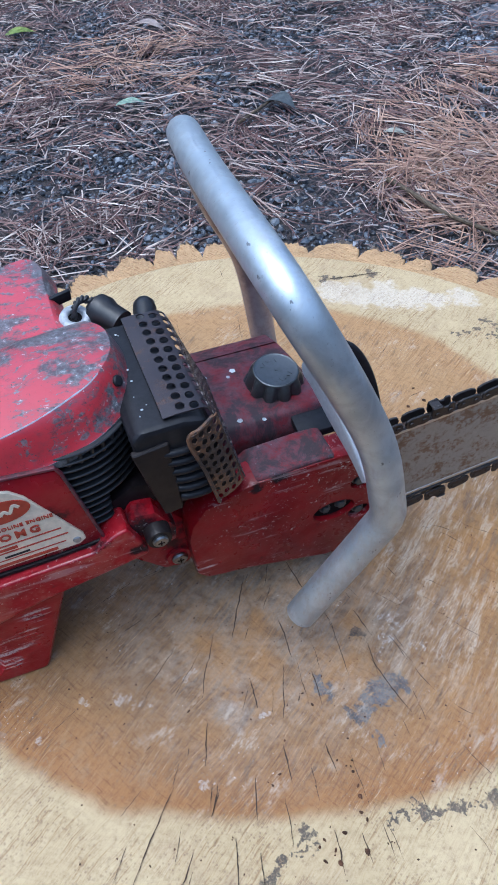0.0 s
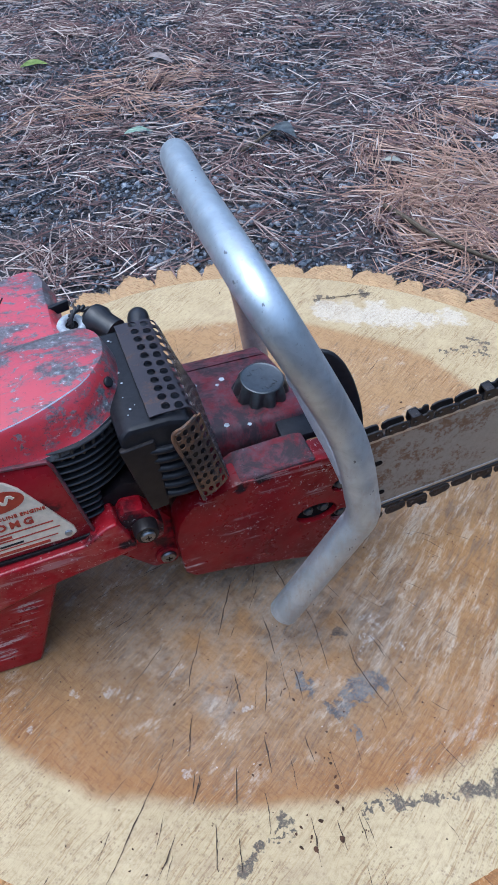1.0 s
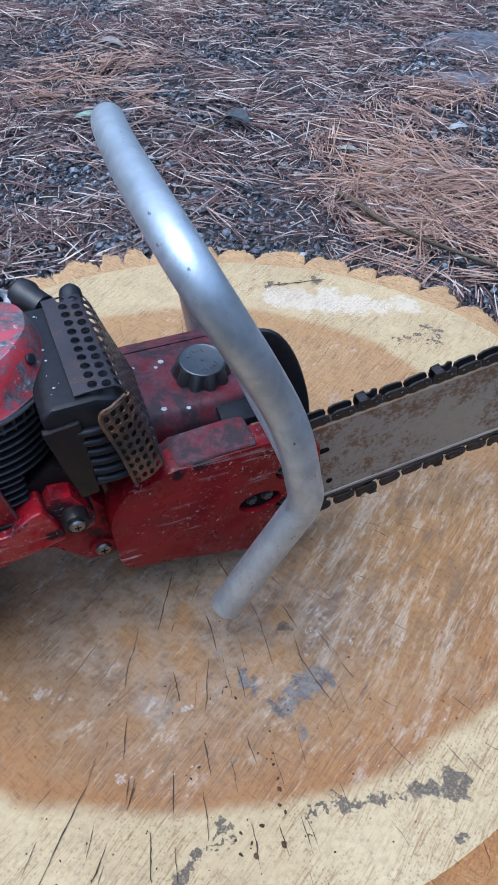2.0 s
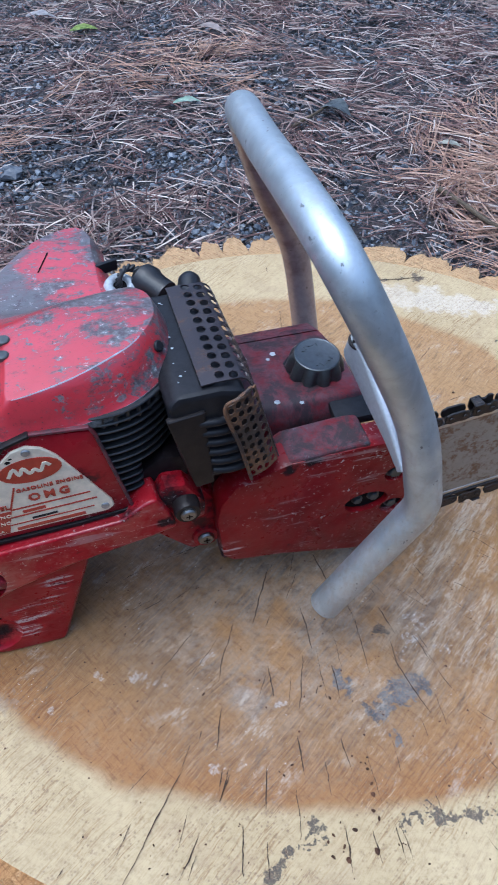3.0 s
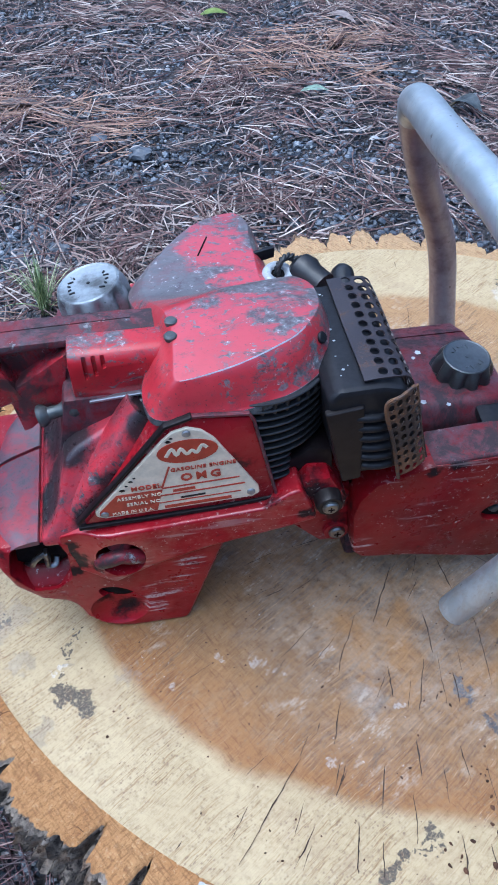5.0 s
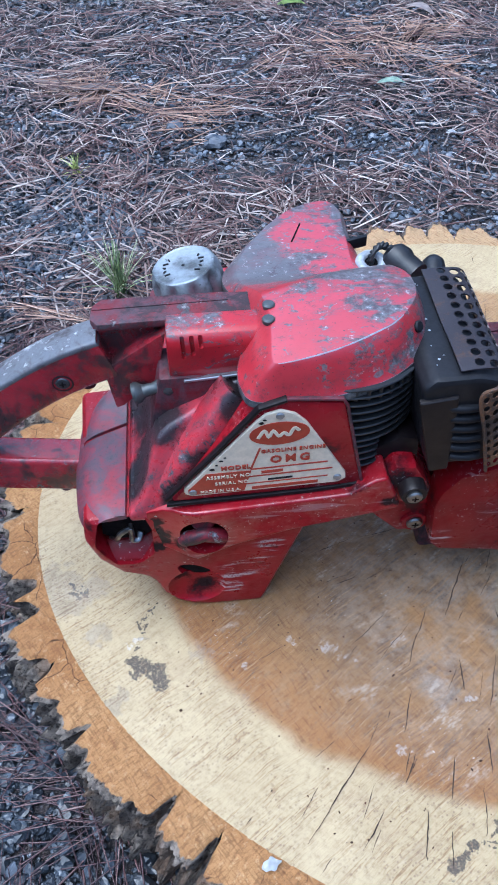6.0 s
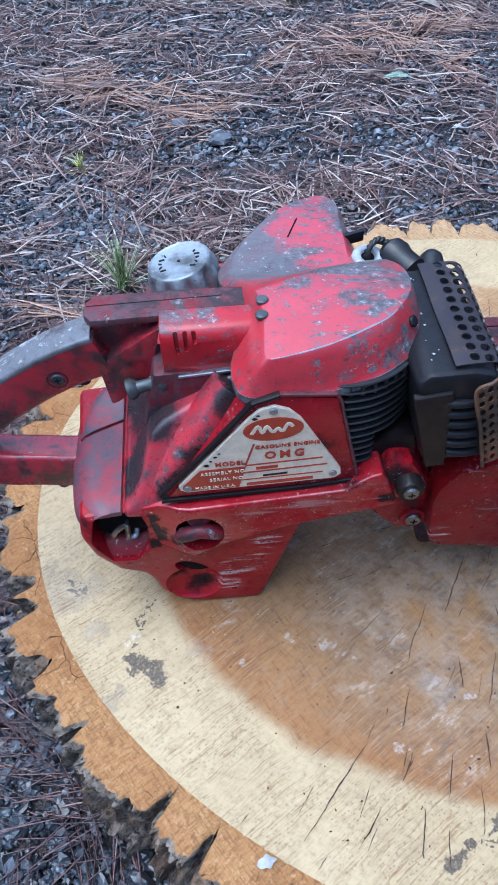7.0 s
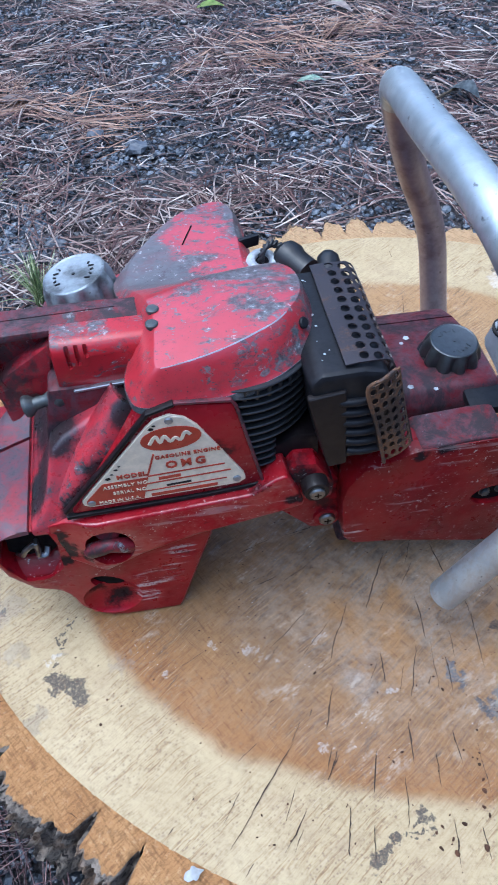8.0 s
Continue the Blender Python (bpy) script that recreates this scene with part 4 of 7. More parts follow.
def carve(ob, cutters):
    """Cuts the given solids out of a mesh for good."""
    made = []
    for bm in cutters:
        me = bpy.data.meshes.new("cut")
        bmesh.ops.recalc_face_normals(bm, faces=bm.faces[:])
        bm.to_mesh(me)
        bm.free()
        c = new("cut", me)
        c.parent = ob.parent
        mod = ob.modifiers.new("cut", 'BOOLEAN')
        mod.operation, mod.object, mod.solver = 'DIFFERENCE', c, 'EXACT'
        made.append(c)
    bpy.context.view_layer.update()
    me = bpy.data.meshes.new_from_object(ob.evaluated_get(bpy.context.evaluated_depsgraph_get()))
    old = ob.data
    ob.modifiers.clear()
    ob.data = me
    me.name = old.name
    bpy.data.meshes.remove(old)
    for c in made:
        cm = c.data
        bpy.data.objects.remove(c)
        bpy.data.meshes.remove(cm)
    me.shade_smooth()
    me.set_sharp_from_angle(angle=radians(30))


def ease(u):
    u = max(0.0, min(1.0, u))
    return u * u * (3 - 2 * u)


def lerp(a, b, u):
    return a + (b - a) * u


# ---- ground ----
TOP = 0.08


def rough_ground():
    """One sheet: fine and uneven near the log, running on to the horizon."""
    def ticks(lo, hi, step, far):
        near = [lo + step * i for i in range(int((hi - lo) / step) + 1)]
        return [lo - f for f in reversed(far)] + near + [near[-1] + f for f in far]
    far = (0.4, 1.2, 3, 8, 25, 80, 250, 800)
    xs, ys = ticks(-2.2, 1.9, 0.025, far), ticks(-1.3, 3.5, 0.025, far)
    verts = []
    for y in ys:
        for x in xs:
            near = 1.0 if -2.3 < x < 2.0 and -1.4 < y < 3.6 else 0.0
            h = 0.010 * noise.noise((x * 3, y * 3, 0)) + 0.006 * noise.noise((x * 11, y * 11, 4)) + 0.004 * noise.noise((x * 31, y * 31, 7))
            verts.append((x, y, near * h - 0.006))
    w = len(xs)
    faces = [(j * w + i, j * w + i + 1, (j + 1) * w + i + 1, (j + 1) * w + i) for j in range(len(ys) - 1) for i in range(w - 1)]
    return tagged(from_lists("ground", verts, faces, SOIL), "dark damp soil under gravel and pine needles", "ground", kind="structure")


rough_ground()


def added_woods(rng):
    """Unseen rows of ragged conifers far behind everything, added to darken the low sky."""
    verts, faces = [], []
    for i in range(340):
        a, d = rng.uniform(0, 2 * math.pi), rng.uniform(13, 19)
        x, y, h, w = d * math.cos(a), d * math.sin(a), rng.uniform(3.6, 6.5), rng.uniform(1.2, 2.0)
        turn = rng.uniform(0, 6.3)
        for k in range(5):
            z0, z1 = h * (0.04 + 0.17 * k), h * (0.36 + 0.17 * k)
            r = w * (1 - 0.16 * k)
            base, n = len(verts), 9
            for j in range(n):
                b = turn + 2 * math.pi * j / n
                rr = r * (1.1 if j % 2 else 0.65) * rng.uniform(0.85, 1.15)
                verts.append((x + rr * math.cos(b), y + rr * math.sin(b), z0 + rng.uniform(-0.25, 0.25)))
            verts.append((x, y, z1))
            faces.extend((base + j, base + (j + 1) % n, base + n) for j in range(n))
    return tagged(from_lists("backdrop_woods", verts, faces, TREES, False), "unseen dark conifers, added far round to dim the low sky", "woods", kind="stuff")


added_woods(random.Random(31))
CENTRE = (0.005, 0.517)


def log_radius(a):
    """The log's radius to the inside of its bark, by the angle round its centre."""
    return 0.4339 + 0.0159 * math.cos(a) - 0.0082 * math.sin(a) + 0.0153 * math.cos(2 * a) + 0.0171 * math.sin(2 * a) - 0.0014 * math.cos(3 * a) + 0.0018 * math.cos(4 * a) + 0.0066 * math.sin(4 * a)


def on_log(x, y, margin=0.03):
    dx, dy = x - CENTRE[0], y - CENTRE[1]
    return math.hypot(dx, dy) < log_radius(math.atan2(dy, dx)) + margin


PATCHES = [(-0.62, 0.76, 0.18, 0.8), (-0.78, 0.98, 0.24, 0.75), (-0.20, 1.33, 0.16, 0.9), (0.10, 1.22, 0.14, 0.8), (-0.75, 1.5, 0.18, 0.7), (-0.12, 1.75, 0.2, 0.7), (-0.66, 0.90, 0.21, 1.0), (-0.50, 1.27, 0.22, 0.85), (-0.42, 0.02, 0.2, 1.0), (-0.28, -0.08, 0.18, 1.0), (0.17, 1.04, 0.12, 0.9), (0.05, 1.08, 0.15, 0.7), (-0.25, 1.05, 0.16, 0.6), (-0.5, 0.25, 0.12, 0.5),
           (-0.30, 1.25, 0.15, 0.6), (-0.9, 1.1, 0.15, 0.7), (-0.5, 1.9, 0.25, 0.5), (0.5, 1.9, 0.14, 0.9), (0.07, 1.56, 0.10, 0.6), (-0.85, 1.75, 0.2, 0.5)]


def bareness(x, y):
    k = 0.26 + 0.95 * noise.noise((x * 4.5, y * 4.5, 9)) + 0.35 * noise.noise((x * 13, y * 13, 5))
    for px, py, r, s in PATCHES:
        k = max(k, s * max(0.0, 1.25 - math.hypot(x - px, y - py) / r))
    return min(1.0, max(0.0, k))


def pebble_field(name, count, areas, sizes, rng, z0=-0.004, mat=GRAVEL, fine=False):
    """Many broken stones in one mesh."""
    t = (1 + 5 ** 0.5) / 2
    ico = [Vector(v).normalized() for v in ((-1, t, 0), (1, t, 0), (-1, -t, 0), (1, -t, 0), (0, -1, t), (0, 1, t), (0, -1, -t), (0, 1, -t), (t, 0, -1), (t, 0, 1), (-t, 0, -1), (-t, 0, 1))]
    tri = [(0, 11, 5), (0, 5, 1), (0, 1, 7), (0, 7, 10), (0, 10, 11), (1, 5, 9), (5, 11, 4), (11, 10, 2), (10, 7, 6), (7, 1, 8), (3, 9, 4), (3, 4, 2), (3, 2, 6), (3, 6, 8), (3, 8, 9), (4, 9, 5), (2, 4, 11), (6, 2, 10), (8, 6, 7), (9, 8, 1)]
    if fine:
        bm = bmesh.new()
        bmesh.ops.create_icosphere(bm, subdivisions=2, radius=1.0)
        ico, tri = [v.co.copy() for v in bm.verts], [tuple(v.index for v in f.verts) for f in bm.faces]
        bm.free()
    verts, faces = [], []
    made = 0
    while made < count:
        x0, x1, y0, y1 = rng.choices([a[:4] for a in areas], [a[4] for a in areas])[0]
        x, y = rng.uniform(x0, x1), rng.uniform(y0, y1)
        edge = min(x - x0, x1 - x, y - y0, y1 - y)
        if on_log(x, y, 0.02) or rng.random() > 0.15 + edge / 0.35 or rng.random() > bareness(x, y) * 0.75 + 0.25:
            continue
        made += 1
        s = sizes[0] + (sizes[1] - sizes[0]) * rng.random() ** 4
        m = Euler((rng.uniform(-0.5, 0.5), rng.uniform(-0.5, 0.5), rng.uniform(0, 6.3))).to_matrix()
        sx, sy, sz = s * rng.uniform(0.8, 1.3), s * rng.uniform(0.6, 1.0), s * rng.uniform(0.4, 0.8)
        base = len(verts)
        for v in ico:
            k = rng.uniform(0.75, 1.2) if not fine else 1 + 0.7 * noise.noise(v * 1.1 + Vector((made, 0, 0))) + rng.uniform(-0.06, 0.06)
            verts.append(m @ Vector((v.x * sx * k, v.y * sy * k, v.z * sz * k)) + Vector((x, y, z0 + sz * 0.45)))
        faces += [tuple(base + i for i in f) for f in tri]
    return from_lists(name, verts, faces, mat, smooth=False)


rng = random.Random(5)
AREAS = [(-2.1, 1.8, -1.2, 3.4, 2.4), (-1.6, 1.2, 0.75, 2.75, 4.6), (-0.75, -0.1, -0.25, 0.8, 0.35), (-0.85, -0.3, 0.65, 1.1, 0.9)]
tagged(pebble_field("gravel", 66000, AREAS, (0.0026, 0.0088), rng), "blue-grey crushed gravel scattered on dark soil", "gravel", kind="stuff")


tagged(pebble_field("coarse_gravel", 9500, [(-0.65, -0.1, -0.25, 0.55, 1.0)], (0.0026, 0.0085), rng, -0.001, GRAVEL_WET, True), "coarse wet blue-grey broken stones beside the log", "gravel", kind="stuff")


def needle_field(name, count, areas, mat, rng, lengths, width, lift, bare=0.75, clump=7, wild=0.5, swirl=2.2, fan=0.4, curve=0.14, n=4):
    """Dry needles as bent three-sided slivers, in loose clumps that lie one way."""
    verts, faces = [], []
    made = 0
    while made < count:
        x0, x1, y0, y1 = rng.choices([a[:4] for a in areas], [a[4] for a in areas])[0]
        cx, cy = rng.uniform(x0, x1), rng.uniform(y0, y1)
        edge = min(cx - x0, x1 - cx, cy - y0, y1 - cy)
        if rng.random() < bareness(cx, cy) * bare or rng.random() > 0.15 + edge / 0.45:
            continue
        heading = noise.noise((cx * swirl, cy * swirl, 2)) * 4 + (rng.uniform(-1.6, 1.6) if rng.random() < wild else rng.gauss(0, 0.5))
        for _ in range(rng.randint(1, clump)):
            x, y = cx + rng.gauss(0, 0.02), cy + rng.gauss(0, 0.02)
            if on_log(x, y, 0.05):
                continue
            made += 1
            a = heading + rng.gauss(0, fan)
            length = rng.uniform(*lengths)
            bend = rng.gauss(0, curve)
            z = abs(rng.gauss(0.004, lift))
            slope = rng.gauss(0, 0.06)
            w = width * rng.uniform(0.7, 1.3)
            base = len(verts)
            px, py = x - math.cos(a) * length / 2, y - math.sin(a) * length / 2
            for i in range(n + 1):
                u = i / n
                b = a + bend * (u - 0.5)
                k = w * (1 - 0.75 * max(0, u - 0.5) * 2)
                nx, ny = -math.sin(b) * k, math.cos(b) * k
                zz = max(0.0015, z + slope * (u - 0.5) * length + 0.0012 * math.sin(u * 3.1))
                if on_log(px, py, 0.012):
                    zz = min(zz, 0.02)
                verts += [(px + nx, py + ny, zz), (px - nx, py - ny, zz), (px, py, zz + k * 1.2)]
                px += math.cos(b) * length / n
                py += math.sin(b) * length / n
            for i in range(n):
                p, q = base + 3 * i, base + 3 * i + 3
                faces += [(p, q, q + 2, p + 2), (q + 1, p + 1, p + 2, q + 2)]
    return from_lists(name, verts, faces, mat)


FAR = [(-2.1, 1.8, 0.45, 3.4, 2.6), (-2.1, -0.7, -1.2, 0.6, 0.5), (0.4, 1.8, -1.2, 0.6, 0.5), (-0.7, 0.4, -1.2, -0.2, 0.35), (-1.6, 1.2, 0.6, 2.75, 4.6), (-0.85, -0.3, 0.65, 1.1, 0.9)]
NEAR = [(-0.75, -0.08, -0.25, 0.75, 1.0)]
tagged(needle_field("dark_pine_needles", 3100, NEAR, NEEDLE_DARK, rng, (0.04, 0.10), 0.00060, 0.006, 0.6, 22, 0.3, 6.0, 0.16, 0.10), "dark brown pine needles over wet stones beside the log", "pine needles", kind="stuff")
tagged(needle_field("needle_litter", 26000, FAR, NEEDLE_BITS, rng, (0.008, 0.035), 0.0011, 0.007, 0.62, 6, 0.95, 2.2, 1.2, 0.3, 2), "short grey-brown broken needle litter over the soil", "needle litter", kind="stuff")
tagged(needle_field("pine_needles", 18500, FAR, NEEDLE, rng, (0.03, 0.11), 0.0012, 0.009, 0.97, 12, 0.75, 2.6, 0.32), "brown and grey dry pine needles lying over gravel", "pine needles", kind="stuff")
tagged(needle_field("orange_pine_needles", 2000, [(0.22, 0.8, 0.98, 1.5, 2.6), (0.3, 0.8, 1.4, 1.8, 0.5), (-0.95, -0.5, 1.25, 1.5, 0.6), (-0.5, -0.1, 1.6, 1.95, 0.4), (-0.5, -0.3, 0.75, 0.86, 0.12), (-0.62, -0.42, 0.60, 0.76, 0.12)], NEEDLE_WARM, rng, (0.07, 0.17), 0.0011, 0.010, 0.95, 14, 0.6, 5.0, 0.20, 0.08),
       "heaped orange-brown dry pine needles", "pine needles", kind="stuff")

# ---- the log slice ----
log = thing("log_slice", (CENTRE[0], CENTRE[1], 0), "thick sawn log slice with cracked cream and brown end grain", "log slice")


def cut_face():
    """The wood inside the bark: a sawn disc with a very slightly uneven top."""
    bm = bmesh.new()
    steps, rings = 180, 14
    rows = []
    for j in range(1, rings + 1):
        row = []
        for i in range(steps):
            a = 2 * math.pi * i / steps
            r = log_radius(a) * j / rings
            x, y = r * math.cos(a), r * math.sin(a)
            row.append(bm.verts.new((x, y, TOP + 0.0006 * noise.noise((x * 9, y * 9, 3)) * (j < rings))))
        rows.append(row)
    rows.append([bm.verts.new((v.co.x, v.co.y, 0.0)) for v in rows[-1]])
    mid = bm.verts.new((0, 0, TOP))
    for i in range(steps):
        bm.faces.new((mid, rows[0][i], rows[0][(i + 1) % steps]))
    for p, q in zip(rows, rows[1:]):
        for i in range(steps):
            bm.faces.new((p[i], p[(i + 1) % steps], q[(i + 1) % steps], q[i]))
    return bm


part("sawn_wood", cut_face(), WOOD, log, "sawn end grain, brown heartwood inside cream sapwood")


def bark_core():
    """The dark underlayer between wood and bark plates."""
    bm = bmesh.new()
    lay = bm.verts.layers.float.new("sawn")
    steps = 240
    rows = []
    for z, grow, rough in ((TOP - 0.0012, 0.0, 0), (TOP - 0.004, 0.006, 0.002), (TOP - 0.02, 0.006, 0.003), (0.03, 0.006, 0.003), (-0.006, 0.006, 0.003)):
        rows.append([])
        for i in range(steps):
            a = 2 * math.pi * i / steps
            r = log_radius(a) + grow + rough * noise.noise((math.cos(a) * 14, math.sin(a) * 14, z * 40))
            rows[-1].append(bm.verts.new((r * math.cos(a), r * math.sin(a), z)))
    for p, q in zip(rows, rows[1:]):
        for i in range(steps):
            bm.faces.new((p[i], p[(i + 1) % steps], q[(i + 1) % steps], q[i]))
    for row in rows[:2]:
        for v in row:
            v[lay] = 0.8 if row is rows[0] else 0.62
    return bm


bark = part("bark", bark_core(), BARK, log, "deeply furrowed grey-brown bark, sawn orange on top")


def bark_reach(a):
    """How far the bark stands out from the wood, by the angle."""
    c, d = math.cos(a), math.sin(a)
    return 0.028 + 0.006 * noise.noise((c * 4, d * 4, 1)) + (0.008 if d > -0.2 else 0.012) * noise.noise((c * 11, d * 11, 2)) + 0.005 * noise.noise((c * 34, d * 34, 3)) + (0.007 if d < -0.3 else 0.003)


def ragged(x, y, z, n=4):
    """Broken, ridged noise about 0, for bark."""
    total, k = 0.0, 1.0
    for _ in range(n):
        total += k * (0.5 - abs(noise.noise((x, y, z))) * 1.6)
        x, y, z, k = x * 2.1 + 3, y * 2.1 + 1, z * 2.1 + 7, k * 0.55
    return total


def bark_plate(a0, a1, notch0, notch1, rng, lobe=0.0, frayed=1.0):
    """One lump of bark between two furrows, sawn flat on top. A notch is the depth and width of a furrow."""
    bm = bmesh.new()
    lay = bm.verts.layers.float.new("sawn")
    n = max(6, int((a1 - a0) / 0.0042))
    seed = rng.uniform(0, 99)
    drop = rng.uniform(0, 0.003)
    levels = [(0.0, 0, 0), (0.5, 0, 0), (0.80, -0.0003, 0), (0.92, -0.0012, 0), (1.0, -0.004, 1)] + [(lerp(1.04 + 0.22 * math.sin(min(1.5, i * 0.2)), 0.84 + 0.034 * i, 1.0 if frayed < 1 else 0.0), -0.004 - 0.0068 * i, 1) for i in range(1, 13)]
    rows = []
    for out, dz, flank in levels:
        row = []
        for i in range(n + 1):
            u = i / n
            a = lerp(a0, a1, u)
            c, d = math.cos(a), math.sin(a)
            wander = 0.011 * noise.noise((c * 60, d * 60, dz * 60 + 3)) * flank + 0.0045 * frayed * noise.noise((c * 110, d * 110, 5))
            arc0, arc1 = max(0, (a - a0) * 0.45 + wander * (u > 0)), max(0, (a1 - a) * 0.45 - wander * (u < 1))
            cut = max(notch0[0] * max(0, 1 - min(1.0, arc0 / notch0[1]) ** 2.6) ** 0.8, notch1[0] * max(0, 1 - min(1.0, arc1 / notch1[1]) ** 2.6) ** 0.8)
            cut *= 1 - (0.25 if frayed < 1 else 0.75) * max(0.0, min(1.0, (-dz - 0.005) / 0.028))
            rag = ragged(c * 22, d * 22, dz * 26 + seed * 0.01)
            fine = ragged(c * 90, d * 90, dz * 70, 3)
            swell = 1 + lobe * (math.sin(math.pi * u) ** 0.7 - 0.45)
            reach = max(0.004, bark_reach(a) * swell - cut + frayed * (0.0052 * rag + 0.0042 * fine) + (1 - frayed) * (0.010 * noise.noise((c * 30, d * 30, seed)) + 0.005 * noise.noise((c * 75, d * 75, seed))))
            r = log_radius(a) + reach * out + flank * (0.0065 * rag + 0.0060 * fine) - 0.0005
            groove = max(0.0, 1 - abs(noise.noise((c * 38, d * 38, dz * 14 + seed))) / 0.13)
            r -= (1 - frayed) * 0.020 * groove ** 0.7 * (dz < -0.008)
            z = TOP + dz - drop * out * (out > 0.6) + (0.0004 * fine if not flank else 0.004 * rag - 0.001)
            v = bm.verts.new((r * c, r * d, z))
            v[lay] = 0.0 if flank else (0.95 if out < 0.9 else 0.64)
            row.append(v)
        rows.append(row)
    for p, q in zip(rows, rows[1:]):
        for i in range(n):
            bm.faces.new((p[i], p[i + 1], q[i + 1], q[i]))
    return bm


rng = random.Random(11)
a = -math.pi
notch = first_notch = (0.012, 0.006)
while a < math.pi - 0.03:
    near_left = -2.9 < a < -1.3
    step = rng.choice((0.07, 0.10, 0.13, 0.16, 0.19)) + rng.uniform(-0.015, 0.015) if near_left else rng.uniform(0.08, 0.17)
    b = a + step if a + step < math.pi - 0.03 else math.pi
    if b == math.pi:
        after = first_notch
    elif near_left:
        after = rng.choice(((0.024, 0.005), (0.020, 0.011), (0.027, 0.016), (0.017, 0.014), (0.025, 0.010), (0.030, 0.020)))
    else:
        after = (rng.uniform(0.003, 0.010), rng.choice((0.002, 0.003, 0.004, 0.006)))
    part("bark_plate", bark_plate(a, b, notch, after, rng, 0.12 if near_left else 0.7, 0.35 if near_left else 1.0), BARK, bark, smooth=60)
    a, notch = b, after


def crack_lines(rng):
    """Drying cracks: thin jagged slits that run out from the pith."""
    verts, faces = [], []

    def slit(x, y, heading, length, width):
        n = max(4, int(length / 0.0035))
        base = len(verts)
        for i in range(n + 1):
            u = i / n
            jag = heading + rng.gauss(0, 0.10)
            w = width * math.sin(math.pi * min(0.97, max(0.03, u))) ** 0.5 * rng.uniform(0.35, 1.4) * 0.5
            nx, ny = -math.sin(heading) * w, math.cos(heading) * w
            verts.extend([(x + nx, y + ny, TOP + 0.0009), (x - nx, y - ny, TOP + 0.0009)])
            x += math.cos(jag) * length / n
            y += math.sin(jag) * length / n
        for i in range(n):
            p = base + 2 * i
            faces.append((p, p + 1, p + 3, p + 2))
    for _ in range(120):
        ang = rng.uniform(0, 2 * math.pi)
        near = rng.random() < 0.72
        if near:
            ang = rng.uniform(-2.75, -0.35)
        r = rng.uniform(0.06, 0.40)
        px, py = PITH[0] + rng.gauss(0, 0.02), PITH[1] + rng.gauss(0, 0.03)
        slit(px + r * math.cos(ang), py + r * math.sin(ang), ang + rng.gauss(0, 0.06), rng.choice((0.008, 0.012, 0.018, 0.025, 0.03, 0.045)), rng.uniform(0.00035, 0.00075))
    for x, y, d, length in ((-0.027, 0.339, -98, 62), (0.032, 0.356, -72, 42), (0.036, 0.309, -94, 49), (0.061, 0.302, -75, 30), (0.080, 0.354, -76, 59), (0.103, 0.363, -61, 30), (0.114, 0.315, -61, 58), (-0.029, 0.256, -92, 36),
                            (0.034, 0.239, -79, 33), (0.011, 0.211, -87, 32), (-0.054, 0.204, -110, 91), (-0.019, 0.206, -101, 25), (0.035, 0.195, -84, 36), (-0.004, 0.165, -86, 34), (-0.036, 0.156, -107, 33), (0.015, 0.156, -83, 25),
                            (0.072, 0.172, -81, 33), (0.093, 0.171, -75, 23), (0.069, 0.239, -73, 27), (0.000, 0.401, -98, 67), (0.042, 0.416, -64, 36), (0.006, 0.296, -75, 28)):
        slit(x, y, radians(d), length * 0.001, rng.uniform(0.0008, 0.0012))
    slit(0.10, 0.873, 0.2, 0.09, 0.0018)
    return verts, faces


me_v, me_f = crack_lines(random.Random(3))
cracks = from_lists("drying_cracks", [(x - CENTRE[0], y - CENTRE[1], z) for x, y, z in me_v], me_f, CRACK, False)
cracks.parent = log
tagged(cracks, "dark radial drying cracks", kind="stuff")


def speck_field(rng):
    verts, faces = [], []

    def blob(x, y, s):
        base, n = len(verts), 7
        turn, k = rng.uniform(0, 6.3), rng.uniform(0.5, 0.9)
        for i in range(n):
            a = 2 * math.pi * i / n
            r = s * rng.uniform(0.75, 1.2)
            u, v = r * math.cos(a), r * k * math.sin(a)
            verts.append((x + u * math.cos(turn) - v * math.sin(turn), y + u * math.sin(turn) + v * math.cos(turn), TOP + 0.0007))
        verts.append((x, y, TOP + 0.0008 + s * 0.5))
        faces.extend((base + i, base + (i + 1) % n, base + n) for i in range(n))
    for x, y, s in ((0.096, 0.157, 4), (0.094, 0.185, 3), (0.094, 0.197, 3.4), (0.093, 0.205, 2.6), (0.080, 0.17, 3.2), (0.064, 0.165, 2.4), (0.072, 0.158, 2.6), (0.098, 0.18, 3), (0.064, 0.15, 3), (0.06, 0.272, 2.8), (0.052, 0.282, 2),
                    (0.031, 0.214, 2.6), (0.025, 0.205, 2), (0.088, 0.243, 1.8), (0.09, 0.225, 1.8), (0.078, 0.225, 1.8), (0.09, 0.216, 2), (-0.046, 0.266, 2.4), (-0.209, 0.189, 1.9), (0.06, 0.16, 2), (0.075, 0.149, 3.6), (0.16, 0.31, 1.8), (0.19, 0.245, 1.8), (0.19, 0.63, 3.5), (0.21, 0.64, 4), (0.2, 0.66, 3), (0.235, 0.625, 3)):
        blob(x, y, s * 0.0007)
    for _ in range(420):
        ang, r = rng.uniform(-3.3, 0.3), 0.40 * rng.random() ** 0.5
        blob(CENTRE[0] + r * math.cos(ang), CENTRE[1] + r * math.sin(ang), rng.uniform(0.0004, 0.0011))
    return verts, faces


me_v, me_f = speck_field(random.Random(8))
